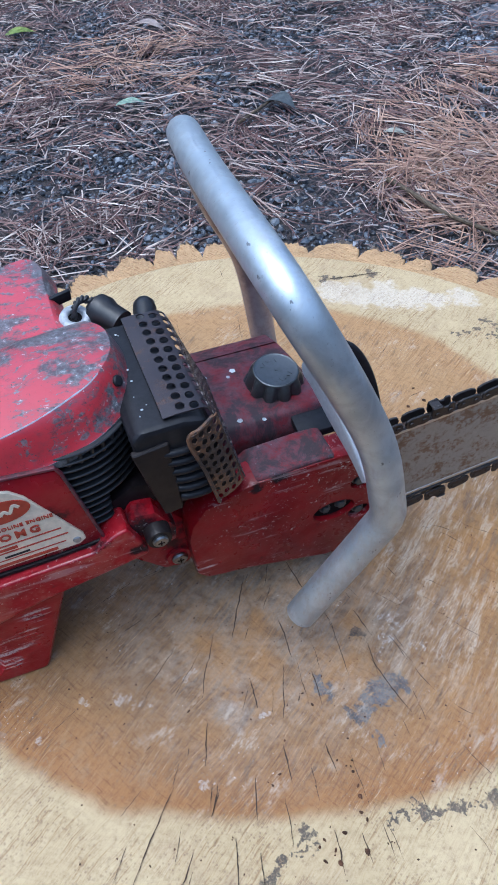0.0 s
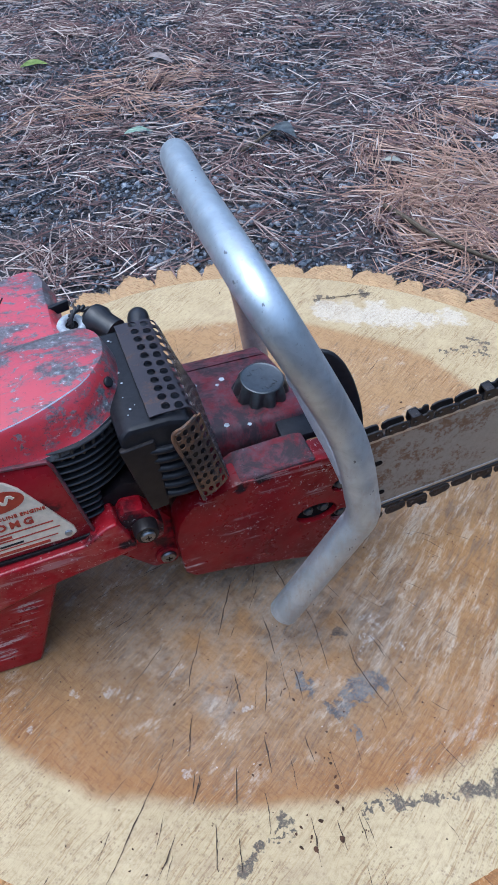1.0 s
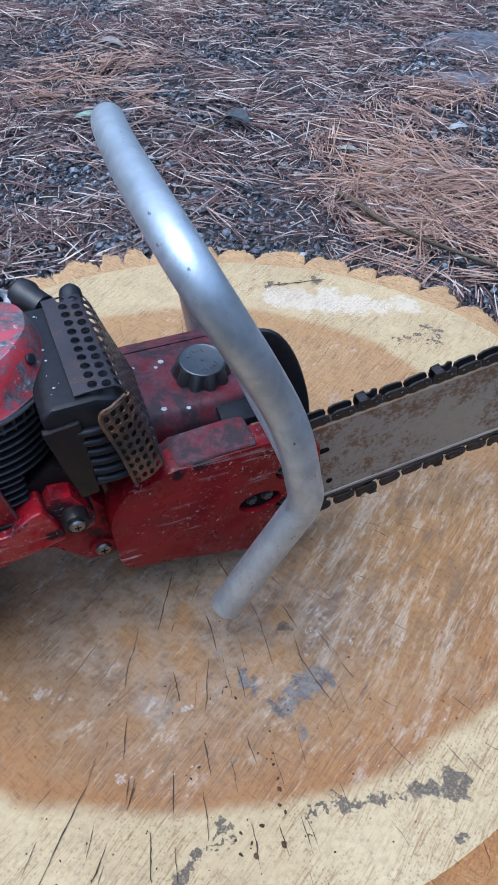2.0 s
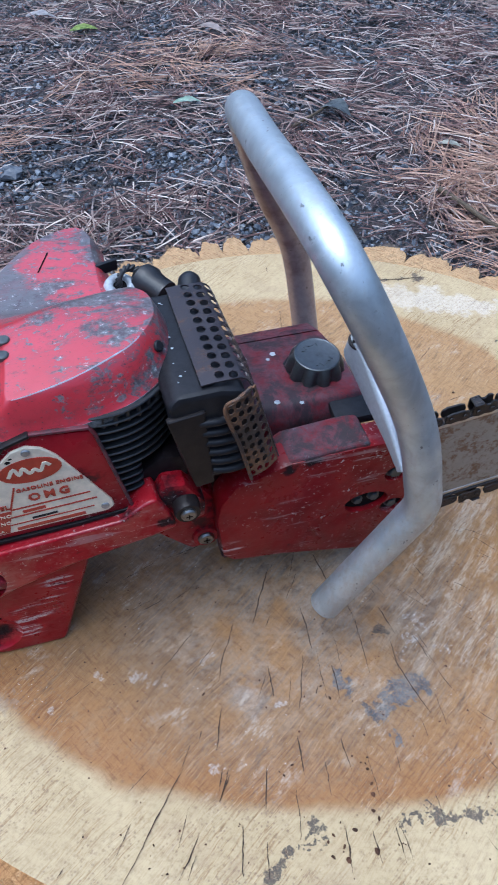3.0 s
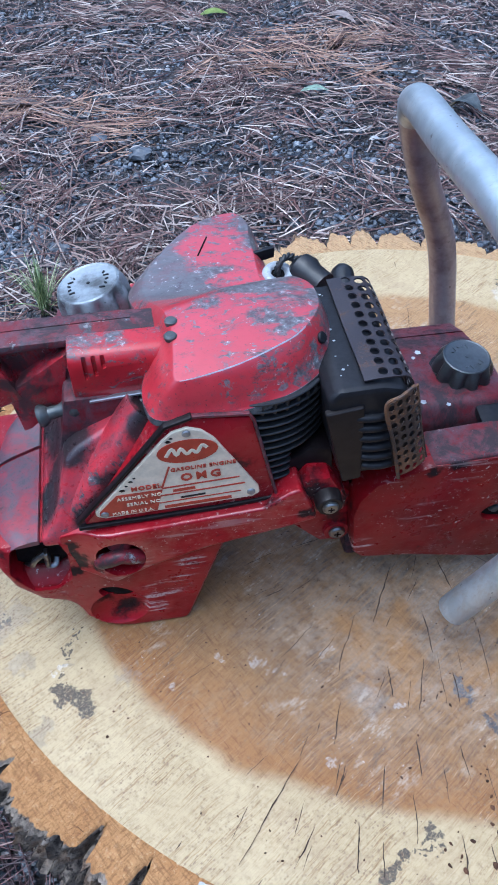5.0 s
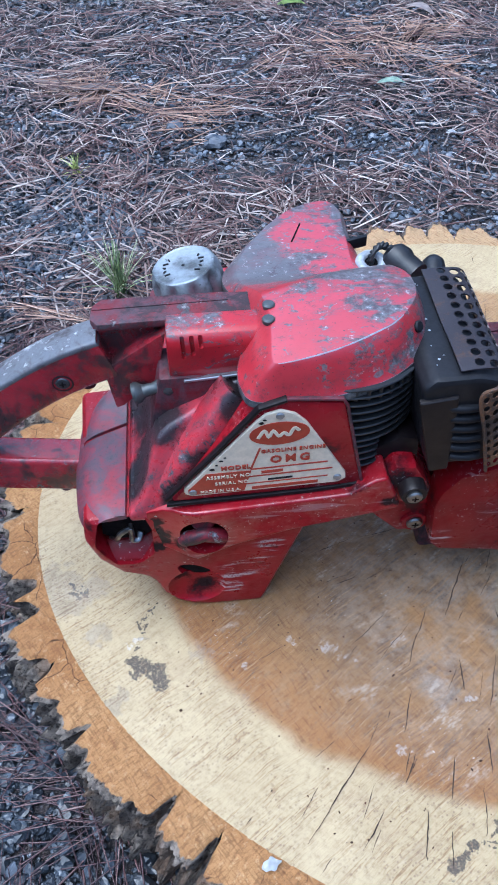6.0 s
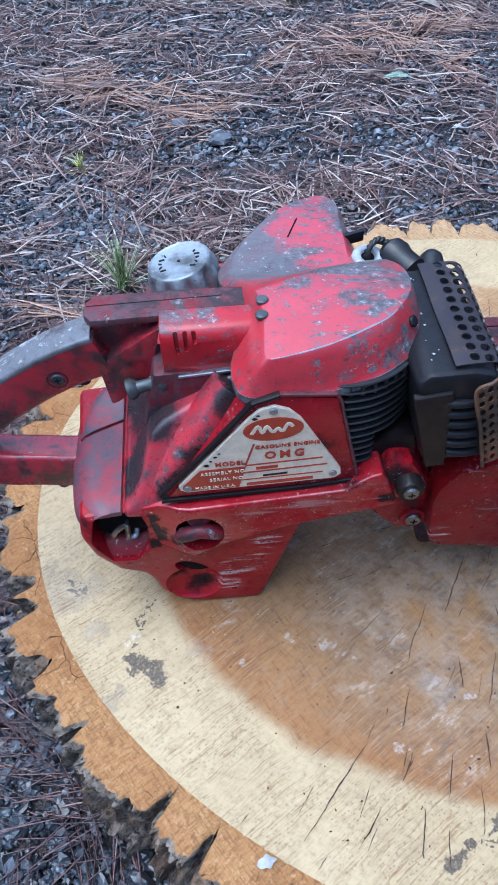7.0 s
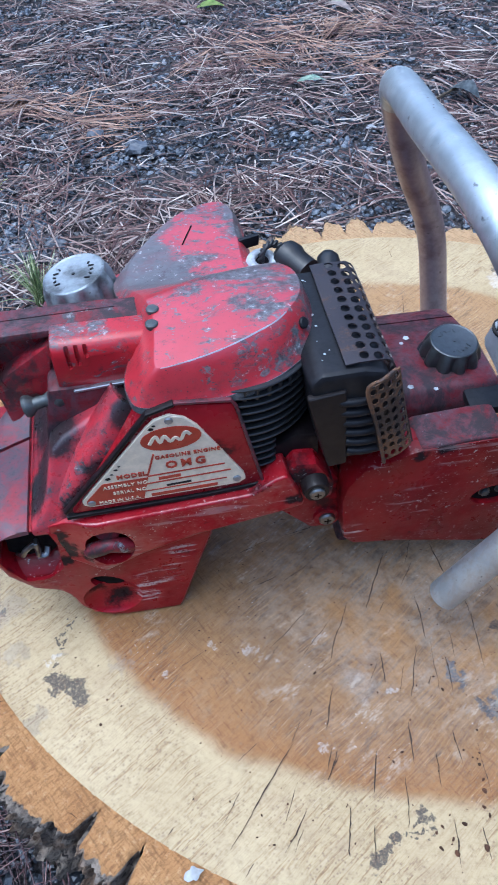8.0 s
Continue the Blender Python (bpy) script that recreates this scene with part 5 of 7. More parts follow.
tagged(from_lists("dirt_specks", me_v, me_f, SPECK, False), "brown dirt specks scattered on the sawn wood", "dirt", kind="stuff")

# ---- the chainsaw: x runs forward along the bar, y away to its left side, z up from the wood ----
saw = thing("chainsaw", (-0.17, 0.31, TOP), "old red petrol chainsaw with bright wrap handle, on the log slice", "chainsaw")
saw.rotation_euler = (0, 0, radians(21))


def peg(at, way, rings, steps=20):
    bm = lathe(rings, steps)
    bmesh.ops.transform(bm, matrix=aim(at, way), verts=bm.verts[:])
    return bm


def screw(at, way, r, parent, mat=SCREW, slot=True, name="screw", label="slotted zinc screw"):
    bm = lathe([(r * 0.9, -0.002), (r, 0.0), (r, r * 0.25), (r * 0.8, r * 0.45), (r * 0.35, r * 0.5)], 16)
    m = aim(at, way)
    bmesh.ops.transform(bm, matrix=m, verts=bm.verts[:])
    s = part(name, bm, mat, parent, label)
    if slot:
        cut = prism([(-r * 0.42, -r * 0.07), (r * 0.42, -r * 0.07), (r * 0.42, r * 0.07), (-r * 0.42, r * 0.07)], r * 0.42, r * 0.56, "z")
        cross = prism([(-r * 0.08, -r * 0.42), (r * 0.08, -r * 0.42), (r * 0.08, r * 0.42), (-r * 0.08, r * 0.42)], r * 0.42, r * 0.565, "z")
        add(cut, cross)
        bmesh.ops.transform(cut, matrix=m, verts=cut.verts[:])
        part("screw_slot", cut, HOLE, s, smooth=0)
    return s


def bolt(at, way, r, parent, mat=SCREW, height=0.6, name="bolt", label="hexagonal bolt head"):
    bm = lathe([(r * 1.25, -0.001), (r * 1.25, r * 0.12)], 20)
    head = lathe([(r, r * 0.12), (r, r * height), (r * 0.8, r * (height + 0.12))], 6)
    add(bm, head)
    bmesh.ops.transform(bm, matrix=aim(at, way), verts=bm.verts[:])
    return part(name, bm, mat, parent, label)


# lower housing
POCKET = [(-0.1315, 0.1345), (-0.1000, 0.1388), (-0.0945, 0.1375), (-0.0905, 0.1220), (-0.0915, 0.0880), (-0.1050, 0.0760), (-0.1240, 0.0765), (-0.1380, 0.1030)]
housing = part("lower_housing", prism([(-0.150, 0.136), (-0.154, 0.105), (-0.146, 0.082), (-0.128, 0.062), (-0.104, 0.053), (-0.0945, 0.042), (-0.0900, 0.026), (-0.0800, 0.011), (-0.0660, 0.003), (-0.052, 0.0), (-0.002, 0.0),
                                       (0.012, 0.045), (0.034, 0.115), (0.036, 0.140), (-0.085, 0.141)], -0.003, 0.145, "y", 0.007, 3), RED_BASE, saw, "scraped dark red lower housing")
for v in housing.data.vertices:
    if v.co.x < -0.09:
        v.co.x = -0.09 + (v.co.x + 0.09) * (1 - 0.20 * max(0.0, 1 - (v.co.y + 0.003) / 0.035) ** 2)
carve(housing, [prism(POCKET, -0.03, 0.035, "y", 0.004),
                prism(oval(-0.050, 0.1205, 0.0190, 0.0215), -0.03, 0.018, "y"),
                prism(oval(-0.060, 0.0575, 0.0165, 0.0085, 20, -32), -0.03, 0.05, "y"),
                peg((-0.0600, -0.0060, 0.0335), (0, 1, 0), [(0.0262, -0.006), (0.0258, 0.0022), (0.0235, 0.0050), (0.0190, 0.0078), (0.012, 0.0100), (0.004, 0.0108)], 32)])
lever = sweep(spline([(-0.126, 0.010, 0.098), (-0.121, 0.004, 0.103), (-0.117, 0.002, 0.112), (-0.110, 0.003, 0.117), (-0.108, 0.004, 0.112), (-0.108, 0.003, 0.103), (-0.103, 0.004, 0.101), (-0.101, 0.008, 0.106)], 5), rounded(0.0046, 0.0030, 0.001, 2), (0, 1, 0))
add(lever, prism([(-0.1085, 0.104), (-0.1065, 0.104), (-0.1060, 0.119), (-0.1095, 0.119)], 0.001, 0.008, "y", 0.0006, 1))
part("choke_lever", lever, SCREW, housing, "bent steel choke lever in a dark pocket")
wing = sweep(spline([(-0.0660, -0.008, 0.1130), (-0.0630, -0.010, 0.1165), (-0.0570, -0.012, 0.1205), (-0.0500, -0.012, 0.1230), (-0.0430, -0.012, 0.1210), (-0.0370, -0.010, 0.1170), (-0.0340, -0.008, 0.1135)], 4), rounded(0.012, 0.0115, 0.0048), (0, 1, 0))
add(wing, peg((-0.050, 0.016, 0.1270), (0, -1, 0.25), [(0.0115, 0), (0.0110, 0.018), (0.0095, 0.0235), (0.0070, 0.0255), (0.002, 0.0262)], 18))
# black plates set in the recesses, in place of their deep shade
part("cavity", prism([(-0.132, 0.104), (-0.122, 0.096), (-0.100, 0.096), (-0.0915, 0.104), (-0.0920, 0.134), (-0.130, 0.131)], 0.010, 0.034, "y"), HOLE, housing, "black fill for the shade inside an oily pocket", 0)
part("cavity", prism(oval(-0.060, 0.0580, 0.0165, 0.0100, 20, -32), 0.0026, 0.020, "y"), HOLE, housing, "black fill for the shade inside an oily pocket", 0)
part("pocket_ledge", prism([(0.000, 0.0768), (0.006, 0.0830), (0.016, 0.0905), (0.030, 0.0950), (0.030, 0.072), (0.000, 0.072)], -0.1310, -0.0920, "x", 0.002), RED_COVER, housing, "speckled sloping ledge of the choke pocket")
part("bare_corner", prism([(-0.0880, 0.1392), (-0.0800, 0.1360), (-0.0795, 0.1372), (-0.0860, 0.1410)], -0.0034, 0.002, "y", 0.0006, 1), ALU, housing, "bright bare metal corner", 0)
part("wing_nut", wing, SPECKLED, housing, "scuffed red wing nut in a round recess")

# rear covers on top of the housing
def rear_cover_mesh():
    """A hood over the housing's rear, lofted along y, its outer side rolled down."""
    back = spline([(-0.1375, -0.0022, 0), (-0.1465, 0.010, 0), (-0.1510, 0.030, 0), (-0.1535, 0.075, 0), (-0.1500, 0.110, 0), (-0.1420, 0.131, 0), (-0.1330, 0.143, 0)], 4)
    bm = bmesh.new()
    rows = []
    for p in back:
        x0, y = p.x, p.y
        top = 0.1420 + 0.0025 * max(0.0, min(1.0, (y - 0.09) / 0.05))
        pts = [(x0 + 0.004, 0.108), (x0 + 0.001, 0.113)]
        for k in range(9):
            a = radians(90 * k / 8)
            pts.append((x0 + 0.024 * (1 - math.cos(a)), 0.119 + (top - 0.0012 - 0.119) * math.sin(a)))
        pts += [(-0.118, top - 0.0004), (-0.1093, top), (-0.1086, top - 0.0012), (-0.1086, 0.108)]
        rows.append([bm.verts.new((x, y, z)) for x, z in pts])
    n = len(rows[0])
    for p, q in zip(rows, rows[1:]):
        for i in range(n):
            bm.faces.new((p[i], q[i], q[(i + 1) % n], p[(i + 1) % n]))
    bm.faces.new(rows[0])
    bm.faces.new(rows[-1])
    bmesh.ops.recalc_face_normals(bm, faces=bm.faces[:])
    return bm


hood = part("rear_cover", rear_cover_mesh(), RED_PURPLE, saw, "grimy purple-red rear cover with a dark seam", smooth=40)
carve(hood, [prism(POCKET, -0.03, 0.035, "y"), prism([(-0.17, 0.0690), (-0.1000, 0.0955), (-0.1000, 0.0990), (-0.17, 0.0735)], 0.1340, 0.16, "z")])

# crankcase between housing and cowl
bm = prism([(-0.1068, 0.132), (-0.1068, 0.1412), (-0.1020, 0.1440), (-0.0970, 0.1500), (-0.0925, 0.1580), (-0.0890, 0.1680), (-0.0850, 0.1820), (-0.0800, 0.1980), (-0.0700, 0.2060), (-0.0450, 0.2180), (-0.0200, 0.2340), (0.0, 0.2340), (0.0, 0.2120), (-0.0300, 0.1800), (-0.0600, 0.1500), (-0.0660, 0.132)], 0.0, 0.14, "y", 0.0090, 5)
for v in bm.verts:
    v.co.y += 0.5 * max(-0.004, v.co.z - 0.15)
crank = part("crankcase", bm, RED_GRIMY, saw, "grimy red crankcase with oily corners")
part("crank_core", prism([(-0.060, 0.140), (-0.010, 0.225), (0.050, 0.252), (0.058, 0.138)], 0.030, 0.14, "y", 0.004, 2), RED_DARK, crank)
rib = sweep(spline([(-0.0830, 0.018, 0.136), (-0.0745, 0.018, 0.150), (-0.0560, 0.022, 0.179), (-0.0370, 0.027, 0.207), (-0.0170, 0.036, 0.232)], 5), [(0.0150 * math.copysign(abs(math.cos(a)) ** 0.7, math.cos(a)), 0.0175 * math.copysign(abs(math.sin(a)) ** 0.7, math.sin(a))) for a in (2 * math.pi * i / 24 for i in range(24))], (0, 1, 0))
part("slanting_rib", rib, RED_GRIMY, crank, "rounded red rib with oily edges", smooth=50)

# lower gear case and its screws
gear = part("gear_case", prism([(0.028, 0.100), (0.028, 0.138), (0.125, 0.148), (0.142, 0.120), (0.145, 0.066), (0.118, 0.060), (0.090, 0.092)], 0.018, 0.12, "y", 0.006), RED_BASE, saw, "red gear case")
part("boss", peg((0.130, 0.05, 0.078), (0, -1, 0), [(0.0135, 0), (0.0125, 0.030), (0.0110, 0.0345)], 24), RED_BASE, gear)
screw((0.130, 0.0155, 0.078), (0, -1, 0), 0.0072, gear)

# side arm with its hinge
bm = prism([(-0.093, 0.144), (-0.071, 0.151), (0.0600, 0.1612), (0.0790, 0.1752), (0.0880, 0.1780), (0.1015, 0.1460), (0.1010, 0.1405), (0.0780, 0.1345), (0.0187, 0.1220), (-0.026, 0.107), (-0.056, 0.091), (-0.086, 0.098), (-0.093, 0.12)], -0.0140, 0.022, "y", 0.0042, 3)
for x in (-0.056, -0.064, -0.072, -0.080):
    bmesh.ops.bisect_plane(bm, geom=bm.verts[:] + bm.edges[:] + bm.faces[:], plane_co=(x, 0, 0), plane_no=(1, 0, 0))
for v in bm.verts:
    if v.co.y < 0.0:
        v.co.y *= 1 - 0.80 * ease((-0.056 - v.co.x) / 0.030)
arm = part("side_arm", bm, RED_ARM, saw, "red side arm with worn edges")
carve(arm, [prism(oval(-0.050, 0.1205, 0.0190, 0.0215), -0.03, 0.03, "y"), prism(POCKET, -0.03, 0.03, "y")])
arm.data.set_sharp_from_angle(angle=radians(50))
part("hinge_lug", prism([(0.088, 0.166), (0.096, 0.180), (0.112, 0.178), (0.127, 0.152), (0.126, 0.136), (0.113, 0.133), (0.098, 0.140)], -0.006, 0.022, "y", 0.004), RED_BASE, arm)
part("boss", peg((0.1105, 0.0, 0.157), (0, -1, 0), [(0.0108, 0), (0.0106, 0.013), (0.0094, 0.0165)], 24), BROWN_STEEL, arm)
screw((0.1105, -0.0165, 0.157), (0, -1, 0), 0.0062, arm)
part("bracket_block", prism([(0.072, 0.160), (0.118, 0.166), (0.116, 0.192), (0.100, 0.196), (0.072, 0.178)], 0.010, 0.05, "y", 0.004), DIRT, arm, "oily dark bracket block")

# triangular panel, its dark edge, and the maker's plate
panel = part("side_panel", prism([(-0.072, 0.158), (0.066, 0.163), (0.0705, 0.169), (0.0520, 0.252), (0.0110, 0.2575), (-0.006, 0.250)], -0.0055, 0.024, "y", 0.003), RED_BASE, saw, "red triangular side panel with oily black edges")
part("panel_edge", sweep([Vector((0.0715, -0.005, 0.165)), Vector((0.0535, -0.005, 0.249)), Vector((0.050, -0.0045, 0.2555)), Vector((0.012, -0.0045, 0.259))], rounded(0.0024, 0.0040, 0.0010, 2), (0, 1, 0)), RED_DARK, panel)
part("panel_edge", sweep([Vector((-0.076, -0.0045, 0.162)), Vector((-0.040, -0.0045, 0.207)), Vector((-0.006, -0.0045, 0.2525)), Vector((0.012, -0.0045, 0.259))], rounded(0.0030, 0.0060, 0.0014, 2), (0, 1, 0)), DIRT, panel)
part("seam_grime", sweep([Vector((-0.0760, -0.0050, 0.1560)), Vector((-0.0200, -0.0052, 0.1585)), Vector((0.0300, -0.0052, 0.1610)), Vector((0.0700, -0.0048, 0.1650))], rounded(0.0040, 0.0048, 0.0014, 2), (0, 1, 0)), DIRT, panel, "black oily grime along the panel's foot")


def plate_mesh(outline, y0, y1, bevel=0.0):
    return prism(outline, y0, y1, "y", bevel, 1)


PLATE = [(-0.0620, 0.1740), (-0.0614, 0.1690), (-0.0560, 0.1660), (0.0530, 0.1705), (0.0580, 0.1745), (0.0570, 0.1815), (0.0262, 0.2380), (0.0180, 0.2470), (0.0080, 0.2510), (-0.0020, 0.2480), (-0.0090, 0.2410)]
plate = part("name_plate", plate_mesh(PLATE, -0.0075, -0.004, 0.0006), PLATE_CREAM, panel, "chipped cream and red maker's plate")


part("plate_field", plate_mesh([(-0.0450, 0.1905), (-0.0122, 0.1915), (-0.0175, 0.1690), (-0.0548, 0.1682), (-0.0590, 0.1705), (-0.0588, 0.1738)], -0.0079, -0.007), PLATE_RED, plate, smooth=0)
part("plate_emblem", plate_mesh(oval(0.0075, 0.2290, 0.0210, 0.0112, 28, 3), -0.0080, -0.007), PLATE_RED, plate, smooth=0)
wave = sweep(spline([(-0.0075, -0.0081, 0.2255), (-0.003, -0.0081, 0.2330), (0.0, -0.0081, 0.2262), (0.003, -0.0081, 0.2325), (0.007, -0.0081, 0.2265), (0.0105, -0.0081, 0.2300), (0.014, -0.0081, 0.2270), (0.0175, -0.0081, 0.2340), (0.021, -0.0081, 0.2310)], 4), rounded(0.0006, 0.0026, 0.0002, 1), (0, 0, 1))
part("plate_emblem_line", wave, PLATE_CREAM, plate, smooth=0)


def bar_of_plate(x0, z0, x1, z1, w, mat=PLATE_RED):
    d = Vector((x1 - x0, z1 - z0)).normalized()
    nx, nz = -d.y * w / 2, d.x * w / 2
    part("plate_line", plate_mesh([(x0 + nx, z0 + nz), (x1 + nx, z1 + nz), (x1 - nx, z1 - nz), (x0 - nx, z0 - nz)], -0.0079, -0.0072), mat, plate, smooth=0)


bar_of_plate(-0.0060, 0.2150, -0.0125, 0.1930, 0.0014)
bar_of_plate(-0.0125, 0.1926, 0.0430, 0.1955, 0.0012)
bar_of_plate(-0.0140, 0.1845, 0.0470, 0.1880, 0.0012)
bar_of_plate(-0.0155, 0.1765, 0.0440, 0.1795, 0.0009)
bar_of_plate(-0.0050, 0.1885, 0.0110, 0.1895, 0.0028)
bar_of_plate(-0.0120, 0.1712, 0.0370, 0.1737, 0.0030)
bar_of_plate(0.0, 0.1800, 0.0180, 0.1812, 0.0018, BLACK)


def lettering(text, x, z, size, mat, parent, y=-0.0082, turn=-2.0, bold=0.0, gap=1.12):
    cu = bpy.data.curves.new("lettering", 'FONT')
    cu.body, cu.size, cu.align_x, cu.align_y = text, size, 'CENTER', 'CENTER'
    cu.offset = bold
    cu.space_character = gap
    cu.extrude = 0.0003
    cu.resolution_u = 2
    tmp = new("lettering", cu)
    bpy.context.view_layer.update()
    me = bpy.data.meshes.new_from_object(tmp.evaluated_get(bpy.context.evaluated_depsgraph_get()))
    bpy.data.objects.remove(tmp)
    me.materials.clear()
    me.materials.append(mat)
    ob = new("lettering", me)
    ob.parent = parent
    ob.matrix_local = Matrix.Translation((x, y, z)) @ Matrix.Rotation(radians(turn), 4, 'Y') @ Matrix.Rotation(radians(90), 4, 'X')
    return ob


lettering("GASOLINE ENGINE", 0.0175, 0.2122, 0.0049, PLATE_RED, plate, bold=0.0001)
lettering("OMG", 0.0155, 0.2025, 0.0105, PLATE_RED, plate, bold=0.0003, gap=1.4)
lettering("MODEL", -0.0235, 0.1962, 0.0060, PLATE_RED, plate, bold=0.00015)
lettering("ASSEMBLY NO.", -0.0285, 0.1868, 0.0046, PLATE_CREAM, plate)
lettering("SERIAL NO.", -0.0260, 0.1797, 0.0046, PLATE_CREAM, plate)
lettering("MADE IN U.S.A.", -0.0350, 0.1712, 0.0040, PLATE_CREAM, plate)
for x, z in ((-0.0555, 0.1712), (0.0515, 0.1768), (0.0075, 0.2462)):
    screw((x, -0.0075, z), (0, -1, 0), 0.0030, plate, CAST, False, "rivet", "small steel rivet")

rng = random.Random(9)
for u, w in ((0.30, 0.0022), (0.36, 0.0012), (0.42, 0.0016), (0.47, 0.0010), (0.93, 0.0020), (0.97, 0.0014)):
    x, z = lerp(-0.0600, -0.0040, u) + 0.0028, lerp(0.1750, 0.2460, u) - 0.0012
    part("chip", plate_mesh([(x - w, z), (x - w * 0.2, z - w * rng.uniform(0.3, 0.8)), (x + w, z - w * 0.2), (x + w * 0.6, z + w * 0.6), (x - w * 0.4, z + w * rng.uniform(0.4, 0.9))], -0.0079, -0.0072), DIRT, plate, "dark chip in the enamel", 0)

# finned cylinder
cyl = part("cylinder", peg((0.062, 0.062, 0.150), (0, 0, 1), [(0.047, 0), (0.047, 0.115)], 32), FIN, saw, "black finned engine cylinder")


def fin_outline(r, cut):
    pts = []
    for x, y in oval(0.061, 0.0560, r, r, 56):
        if x < 0.045:
            x, y = 0.045, (y if abs(y - 0.056) < r * 0.94 else y)
        if cut:
            x = min(x, 0.083)
        pts.append((x, y))
    out = [pts[0]]
    for p in pts[1:]:
        if abs(p[0] - out[-1][0]) + abs(p[1] - out[-1][1]) > 0.0005:
            out.append(p)
    return out


for i in range(12):
    z = 0.176 + 0.0073 * i
    low = z < 0.205
    part("fin", prism(fin_outline(0.0575 if not low else 0.0565, low), z, z + 0.0021, "z", 0.0006, 1), FIN, cyl)
for i in range(14):
    a = radians(-118 + i * 9)
    x, y = 0.061 + 0.056 * math.cos(a), 0.056 + 0.0550 * math.sin(a)
    part("vent_bar", peg((x, y, 0.2470), (0, 0, 1), [(0.0016, 0), (0.0016, 0.0105)], 8), FIN, cyl)
for i in range(4):
    part("short_fin", prism([(0.093, 0.018), (0.106, 0.022), (0.106, 0.05), (0.093, 0.05)], 0.204 + i * 0.0075, 0.2066 + i * 0.0075, "z", 0.0006, 1), FIN, cyl)

# cowl
from mathutils import geometry

# the cowl's lower rim and the crease round its top, point for point
RIM = [(-0.0165, 0.0332), (-0.0160, 0.0130), (-0.0067, -0.0010), (0.0299, -0.0022), (0.0560, 0.0005), (0.0790, 0.0070), (0.0937, 0.0150), (0.1070, 0.0262), (0.1150, 0.0375), (0.1200, 0.0550), (0.1215, 0.0780), (0.1150, 0.1050), (0.0950, 0.1280), (0.0905, 0.1420), (0.0905, 0.1650), (0.0905, 0.1980), (0.0910, 0.2200), (0.0760, 0.2400),
       (0.0380, 0.2290), (0.0080, 0.2000), (-0.0130, 0.1680), (-0.0200, 0.1420), (-0.0140, 0.1120), (-0.0100, 0.0800), (-0.0120, 0.0520)]
CREASE = [(0.0050, 0.0280), (0.0035, 0.0100), (0.0075, 0.0045), (0.0296, 0.0062), (0.0516, 0.0114), (0.0750, 0.0214), (0.0884, 0.0292), (0.1005, 0.0427), (0.1085, 0.0570), (0.1110, 0.0730), (0.1085, 0.0890), (0.0980, 0.1020), (0.0845, 0.1140), (0.0810, 0.1350), (0.0815, 0.1620), (0.0820, 0.1940), (0.0832, 0.2130), (0.0730, 0.2300),
          (0.0432, 0.2185), (0.0180, 0.1920), (-0.0020, 0.1630), (-0.0100, 0.1400), (-0.0060, 0.1100), (0.0020, 0.0800), (0.0065, 0.0520)]


def cowl_height(x, y):
    """A dome that climbs towards the front, and the lower hood behind it."""
    dome = 0.2815 + 0.080 * max(0.0, min(0.09, x)) - 1.3 * max(0.0, y - 0.045) ** 2 * max(0.0, min(1.0, x / 0.06)) + 0.0035 * max(0.0, 1 - ((x - 0.05) / 0.07) ** 2 - ((y - 0.055) / 0.07) ** 2)
    hood = 0.2630 - 1.1 * (x - 0.05) ** 2 - 0.06 * max(0.0, y - 0.2)
    left = max(0.0, min(1.0, (0.05 - x) / 0.05))
    start = 0.090 + 0.12 * max(0.0, x - 0.04) - 0.020 * left
    return lerp(dome, hood, ease((y - start) / (0.034 + 0.030 * left)))


def rim_height(x, y):
    return 0.2550 + 0.08 * max(0.0, min(0.09, x - 0.03)) - 0.20 * max(0.0, min(0.10, y - 0.11))


